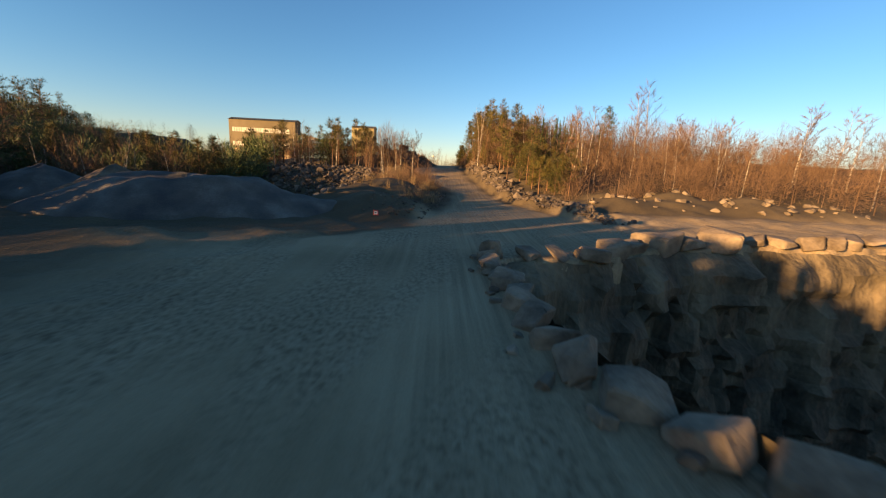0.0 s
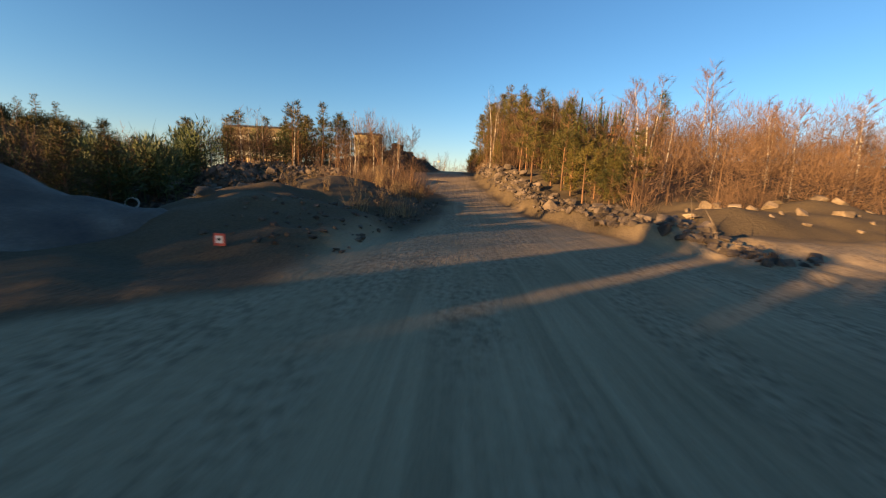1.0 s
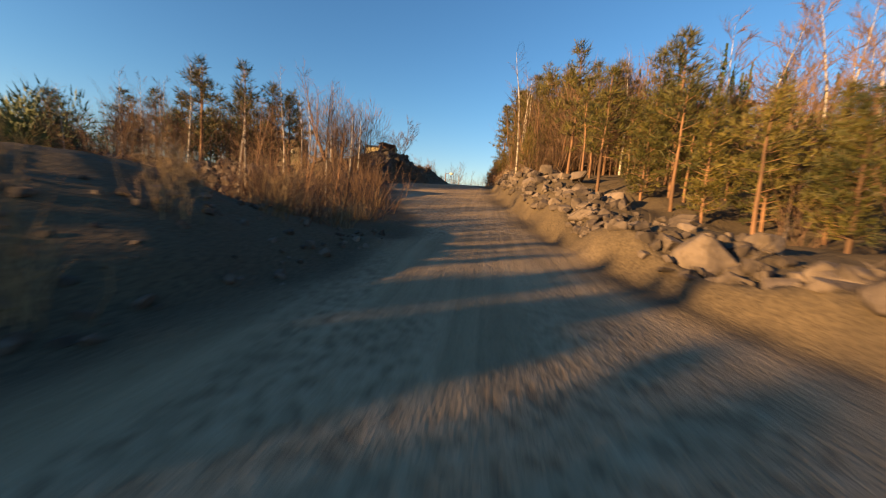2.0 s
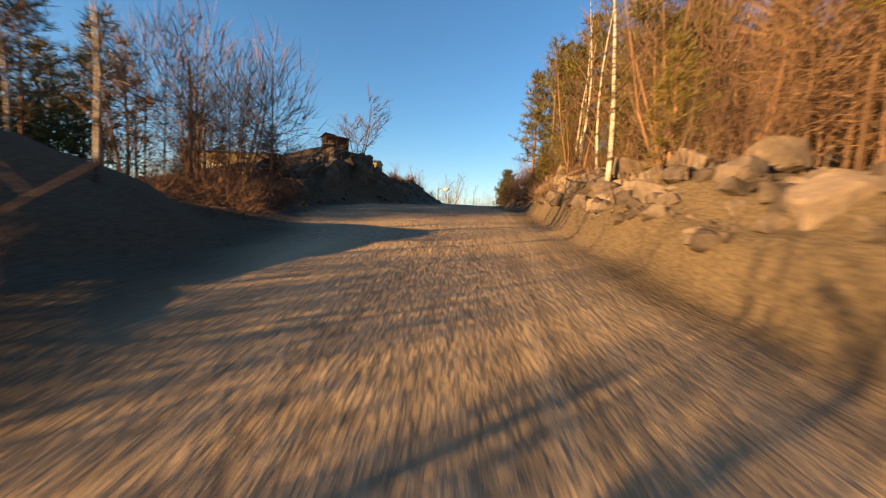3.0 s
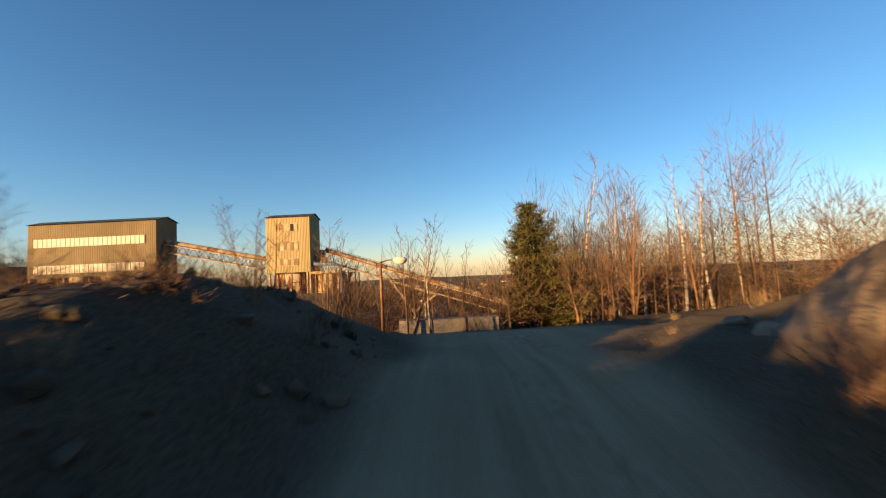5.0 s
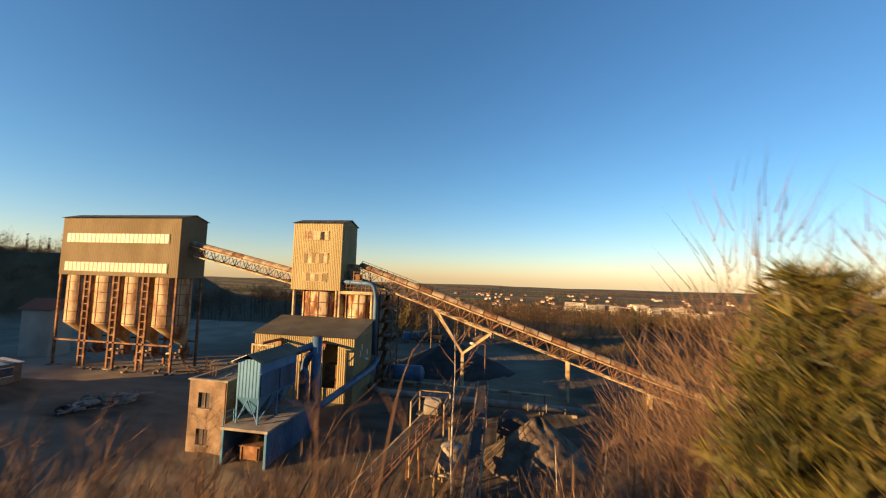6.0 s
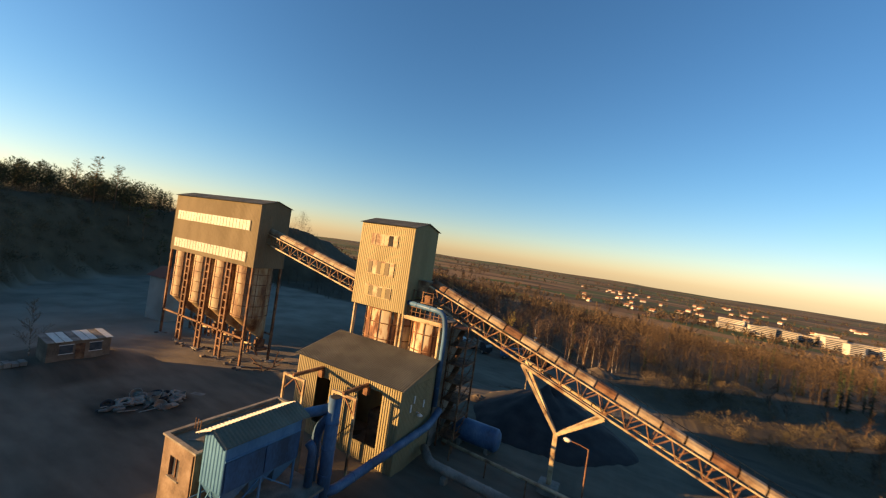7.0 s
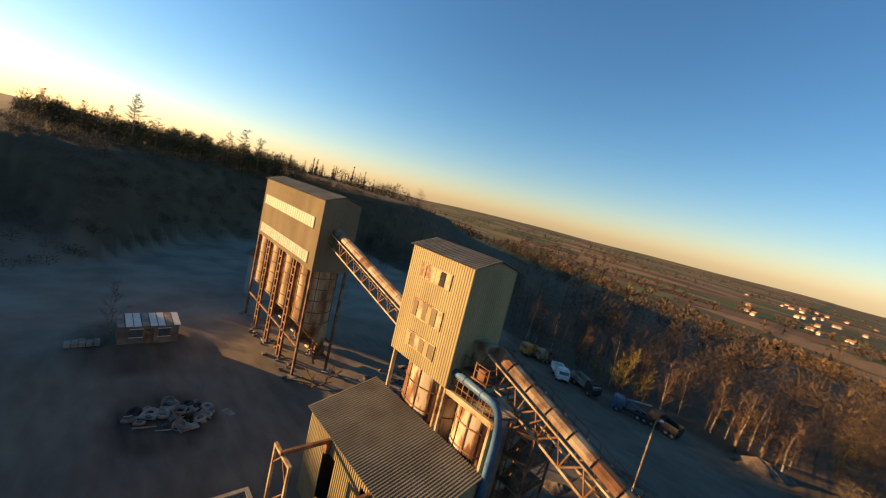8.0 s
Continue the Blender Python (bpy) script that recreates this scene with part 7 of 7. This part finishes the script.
def scrap():
    r = random.Random(21)
    tyre = Mesh()
    n, m = 18, 8
    for i in range(n):
        a = 2 * math.pi * i / n
        for j in range(m):
            b = 2 * math.pi * j / m
            q = 0.38 + 0.14 * math.cos(b)
            tyre.v.append((q * math.cos(a), q * math.sin(a), 0.15 + 0.15 * math.sin(b)))
    for i in range(n):
        for j in range(m):
            tyre.f.append((i * m + j, ((i + 1) % n) * m + j, ((i + 1) % n) * m + (j + 1) % m, i * m + (j + 1) % m))
    me = {"black": tyre.data("tyre", M["black"], True), "pale": tyre.data("tyre", M["concrete"], True)}
    slab = Mesh().box(-0.7, -0.35, -0.06, 0.7, 0.35, 0.06).data("slab", M["concrete"])
    plank = Mesh().box(-0.9, -0.08, -0.03, 0.9, 0.08, 0.03).data("plank", M["concrete"])
    tub = Mesh().lathe([(0, 0), (0.45, 0), (0.6, 0.45), (0.54, 0.45), (0.42, 0.06), (0, 0.06)], 16).data("tub", M["concrete"])
    for i in range(66):
        a, d = r.uniform(0, 6.28), math.sqrt(r.random())
        x, y = -44.2 + 2.6 * d * math.cos(a) + 0.5 * d * math.sin(a), 48.6 + 3.6 * d * math.sin(a)
        z = ground_z(x, y) + 0.45 * max(0, 1 - d) * r.random()
        k = r.random()
        if k < 0.3:
            ob = new("tyre", me["pale" if r.random() < 0.65 else "black"])
            tagged(ob, "worn dusty lorry tyre in the scrap heap", "tyre", "scrap heap")
            s = r.uniform(0.8, 1.35)
            tilt = r.gauss(0, 0.3)
        elif k < 0.5:
            ob = tagged(new("concrete_slab", slab), "broken concrete slab in the scrap heap", "slab", "scrap heap")
            s, tilt, z = r.uniform(0.6, 1.1), r.gauss(0, 0.25), z + 0.1
        elif k < 0.68:
            ob = tagged(new("plank", plank), "grey plank in the scrap heap", "plank", "scrap heap")
            s, tilt, z = r.uniform(0.7, 1.3), r.gauss(0, 0.2), z + 0.1
        elif k < 0.8:
            ob = tagged(new("tub", tub), "dented grey tub in the scrap heap", "tub", "scrap heap")
            s, tilt = r.uniform(0.7, 1.2), r.gauss(0, 0.4)
        else:
            stone(x, y, r.uniform(0.3, 0.7), r, "grey rubble lump in the scrap heap", "scrap heap", z=z, pool=GREY)
            continue
        ob.matrix_basis = Matrix.Translation((x, y, z)) @ Euler((tilt, r.gauss(0, 0.2), r.uniform(0, 6.28))).to_matrix().to_4x4()
        ob.scale = (s, s, s)
    ob = tagged(new("concrete_slab", slab), "single concrete slab beside the scrap heap", "slab", "scrap heap")
    ob.matrix_basis = Matrix.Translation((-43.4, 53.6, ground_z(-43.4, 53.6) + 0.06)) @ Matrix.Rotation(0.4, 4, "Z")
    # oddments below the silos
    for i in range(26):
        x, y = r.uniform(-71, -46), r.uniform(60.6, 63.5)
        stone(x, y, r.uniform(0.3, 0.75), r, "lump of waste below the silos", "waste below the silos", pool=GREY if r.random() < 0.5 else STONES)
    for i in range(9):
        x, y = r.uniform(-48, -44.5), r.uniform(62, 68)
        b = solid("scrap_beam", Mesh().beam((-1.3, 0, 0.05), (1.3, 0, 0.5), 0.12), M["rust"], "rusty beam leaning in a scrap stack", "beam", "scrap beams")
        b.matrix_basis = Matrix.Translation((x, y, ground_z(x, y) + r.uniform(0, 0.9))) @ Euler((0, r.gauss(0, 0.4), r.uniform(0, 6.28))).to_matrix().to_4x4()


scrap()

stone_bed("waste_blocks", "grey waste blocks strewn between the silos and the tower", [(R.uniform(-47, -31), R.uniform(66, 88), R.choice((0.3, 0.5, 0.8, 1.3))) for _ in range(150)], R, GREY)


def concrete_rings():
    """Shaft rings and slabs left on the low ground below the terrace."""
    for x, y, rz in ((-23.6, -31.2, 20), (-25.0, -29.6, 75), (-24.8, -26.9, 40)):
        t = thing("concrete_ring", "pale concrete shaft ring lying on the low ground", "ring", "shaft rings", m=pose(x, y, ground_z(x, y) + 0.42, rz=rz))
        part("shell", Mesh().lathe([(0.38, -0.35), (0.5, -0.35), (0.5, 0.35), (0.38, 0.35), (0.38, -0.35)], 22, Matrix.Rotation(math.pi / 2, 4, "X")), M["white"], t, smooth=False)
    for x, y, rz in ((-24.2, -30.4, 10), (-26.0, -27.8, 50), (-22.9, -29.0, 80)):
        k = solid("concrete_slab", Mesh().box(-0.8, -0.4, 0, 0.8, 0.4, 0.16), M["concrete"], "flat concrete slab beside the shaft rings", "slab", "slabs on the low ground")
        k.matrix_basis = pose(x, y, ground_z(x, y) + 0.02, 3, 2, rz)


concrete_rings()


def lorry(x, y, heading, label, cab, bed, length=6.0, crane=False, tipper=True):
    t = thing("lorry", label, "lorry", "parked vehicles", m=pose(x, y, ground_z(x, y), rz=heading))
    L = length
    part("chassis", Mesh().box(-0.5, -L / 2, 0.6, 0.5, L / 2, 0.85), M["black"], t)
    q = Mesh().add([(-1.1, L / 2 - 1.9, 0.7), (1.1, L / 2 - 1.9, 0.7), (1.1, L / 2, 0.7), (-1.1, L / 2, 0.7), (-1.05, L / 2 - 1.9, 2.6), (1.05, L / 2 - 1.9, 2.6), (1.05, L / 2 - 0.35, 2.6), (-1.05, L / 2 - 0.35, 2.6), (-1.1, L / 2, 1.6), (1.1, L / 2, 1.6)], [(3, 2, 1, 0), (0, 1, 5, 4), (4, 5, 6, 7), (2, 3, 8, 9), (9, 8, 7, 6), (1, 2, 9, 6, 5), (3, 0, 4, 7, 8)])
    c = part("cab", q, M[cab], t)
    part("windscreen", Mesh().add([(-0.95, L / 2 - 0.02, 1.68), (0.95, L / 2 - 0.02, 1.68), (0.92, L / 2 - 0.3, 2.45), (-0.92, L / 2 - 0.3, 2.45)], [(0, 1, 2, 3)]), M["glass"], c)
    if tipper:
        b = Mesh().box(-1.15, -L / 2, 0.95, 1.15, L / 2 - 2.1, 1.1)
        for a in ((-1.15, -L / 2, 1.1, -1.05, L / 2 - 2.1, 2.1), (1.05, -L / 2, 1.1, 1.15, L / 2 - 2.1, 2.1), (-1.05, -L / 2, 1.1, 1.05, -L / 2 + 0.1, 2.1), (-1.05, L / 2 - 2.2, 1.1, 1.05, L / 2 - 2.1, 2.3)):
            b.box(*a)
        part("load_bed", b, M[bed], t)
    if crane:
        part("crane_post", Mesh().box(-0.3, 0.2, 0.9, 0.3, 0.8, 2.6), M[bed], t)
        part("crane_boom", Mesh().beam((0, 0.5, 2.5), (0.4, -L / 2, 2.9), 0.25), M[bed], t)
        part("crane_boom", Mesh().beam((0.3, 0.5, 2.2), (-0.5, -L / 2 + 0.6, 1.6), 0.2), M[bed], t)
    for i in (-1, 1):
        for yy in (L / 2 - 1.0, -L / 2 + 1.6, -L / 2 + 0.6):
            w = part("wheel", Mesh().lathe([(0, -0.15), (0.45, -0.15), (0.5, -0.08), (0.5, 0.08), (0.45, 0.15), (0, 0.15)], 16, Matrix.Translation((i * 0.95, yy, 0.5)) @ Matrix.Rotation(math.pi / 2, 4, "Y")), M["black"], t)
            part("rim", Mesh().lathe([(0, 0.0), (0.24, 0.0), (0.26, 0.02)], 12, Matrix.Translation((i * 1.12, yy, 0.5)) @ Matrix.Rotation(i * math.pi / 2, 4, "Y")), M["concrete"], w)


lorry(-46.6, 114.0, 160, "small orange loader parked at the wood's edge", "orange", "orange", 4.0)
lorry(-43.4, 115.0, 150, "small tan loader parked at the wood's edge", "cover", "rust", 3.6)
lorry(-37.6, 111.5, 225, "white flatbed lorry parked at the wood's edge", "white", "white", 5.4)
lorry(-32.6, 112.4, 245, "dark lorry with a pale load bed", "black", "concrete", 6.6)
lorry(-24.2, 112.6, 110, "blue crane lorry parked in the rear yard", "blue", "blue", 6.0, True, False)
lorry(-18.8, 113.6, 80, "dark lorry parked in the shade", "black", "black", 5.0)


def far_house(x, y, w, d, h, heading, roof=True, label="pale house in the distant town", big=False):
    t = thing("town_block" if big else "house", label, "building", "distant town", m=pose(x, y, ground_z(x, y) - 1, rz=heading))
    part("wall", Mesh().box(-w / 2, -d / 2, 0, w / 2, d / 2, h), M["facade"], t)
    if roof:
        part("roof", Mesh().add([(-w / 2 - 0.5, -d / 2 - 0.5, h), (w / 2 + 0.5, -d / 2 - 0.5, h), (w / 2 + 0.5, d / 2 + 0.5, h), (-w / 2 - 0.5, d / 2 + 0.5, h), (-w / 2, 0, h + d * 0.45), (w / 2, 0, h + d * 0.45)], [(0, 1, 5, 4), (2, 3, 4, 5), (1, 2, 5), (3, 0, 4)]), M["tile"], t)
    else:
        part("roof", Mesh().box(-w / 2 - 0.3, -d / 2 - 0.3, h, w / 2 + 0.3, d / 2 + 0.3, h + 0.8), M["concrete"], t)
        for k in range(int(h / 3)):
            part("window_band", Mesh().box(-w / 2 + 1, -d / 2 - 0.1, 1.2 + 3 * k, w / 2 - 1, -d / 2 - 0.02, 2.6 + 3 * k), M["glass"], t)


r = random.Random(44)
for i in range(24):
    az, dist = radians(r.uniform(8, 26)), r.uniform(900, 1150)
    far_house(dist * math.sin(az), 20 + dist * math.cos(az), r.uniform(16, 44), 14, r.uniform(9, 24), r.uniform(-25, 25), False, "pale block of flats in the distant town", True)
for i in range(80):
    az, dist = radians(r.uniform(-8, 36)), r.uniform(950, 1900)
    far_house(dist * math.sin(az), 20 + dist * math.cos(az), r.uniform(8, 15), r.uniform(7, 9), r.uniform(4, 6), r.uniform(-40, 40))
far_house(-79.0, 67.0, 5.0, 4.0, 8.9, 10, True, "small pale house behind the silos")


# ---- roadside oddments ----
def sign(x, y):
    t = thing("warning_sign", "small red and white sign on a short stake", "sign", m=pose(x, y, ground_z(x, y), rz=-6))
    z = 7.06 - ground_z(x, y)
    part("stake", Mesh().beam((0, 0.02, -0.3), (0, 0.02, z), 0.05), M["rust"], t)
    p = part("plate", Mesh().box(-0.16, -0.015, z - 0.16, 0.16, 0.0, z + 0.16), M["red"], t, "red plate")
    part("field", Mesh().box(-0.1, -0.022, z - 0.09, 0.1, -0.016, z + 0.1), M["white"], p)
    part("bar", Mesh().box(-0.05, -0.028, z - 0.02, 0.05, -0.023, z + 0.04), M["black"], p)


sign(-4.29, -48.2)


def rusty_tank():
    x, y = -6.5, -5.0
    t = thing("rusty_bin", "rusty steel bin with a torn top edge on the crag", "bin", m=pose(x, y, ground_z(x, y) - 0.15, rz=35))
    q = Mesh().box(-0.62, -0.55, -0.3, 0.62, -0.47, 1.1).box(-0.62, 0.47, -0.3, 0.62, 0.55, 1.04).box(-0.62, -0.47, -0.3, -0.54, 0.47, 1.14).box(0.54, -0.47, -0.3, 0.62, 0.47, 1.06)
    part("shell", q, M["rust"], t)
    for i in (-0.58, 0.0, 0.58):
        part("rib", Mesh().box(i - 0.04, -0.6, -0.3, i + 0.04, -0.55, 1.08), M["rust"], t)
    part("rim", Mesh().beam((-0.66, -0.58, 1.12), (0.66, -0.58, 1.1), 0.07).beam((-0.66, 0.58, 1.06), (0.66, 0.58, 1.06), 0.07), M["rust"], t)
    part("lid", Mesh().add([(-0.68, -0.62, 1.26), (-0.1, -0.6, 1.2), (0.05, 0.6, 1.14), (-0.68, 0.62, 1.24), (-0.68, -0.62, 1.22), (-0.1, -0.6, 1.16), (0.05, 0.6, 1.1), (-0.68, 0.62, 1.2)], [(0, 1, 2, 3), (7, 6, 5, 4), (0, 4, 5, 1), (1, 5, 6, 2), (2, 6, 7, 3), (3, 7, 4, 0)]), M["rust"], t)
    part("plate", Mesh().box(-0.5, -0.64, 0.72, -0.3, -0.6, 0.86), M["orange"], t, "small yellow plate")


rusty_tank()


def watch_mast(x, y):
    g0 = ground_z(x, y)
    t = thing("lamp_mast", "twin-legged rusty mast with a small platform", "mast", m=pose(x, y, g0))
    h = 14.3 - g0
    for i in (-0.35, 0.35):
        part("leg", Mesh().beam((i, 0, -0.3), (i, 0, h), 0.12), M["steel_paint"], t)
    part("platform", Mesh().box(-0.8, -0.5, h, 0.8, 0.5, h + 0.15), M["rust"], t)
    part("rail", Mesh().beam((-0.75, -0.45, h + 0.75), (0.75, -0.45, h + 0.75), 0.06).beam((-0.75, -0.45, h), (-0.75, -0.45, h + 0.75), 0.06).beam((0.75, -0.45, h), (0.75, -0.45, h + 0.75), 0.06), M["rust"], t)
    part("lantern", Mesh().box(-0.1, -0.1, h + 0.7, 0.5, 0.2, h + 1.0), M["rust"], t)


watch_mast(17.0, -18.5)

# low concrete slabs beside the crest
for k, (x, y) in enumerate(((-1.3, 14.6), (0.2, 14.7), (1.7, 14.9))):
    z = ground_z(x, y)
    b = solid("concrete_block", Mesh().box(-0.72, -0.25, -0.3, 0.72, 0.25, 1.1), M["concrete"], "weathered concrete barrier block below the crest", "block", "barrier blocks")
    b.matrix_basis = pose(x, y, z, rz=3 * k)
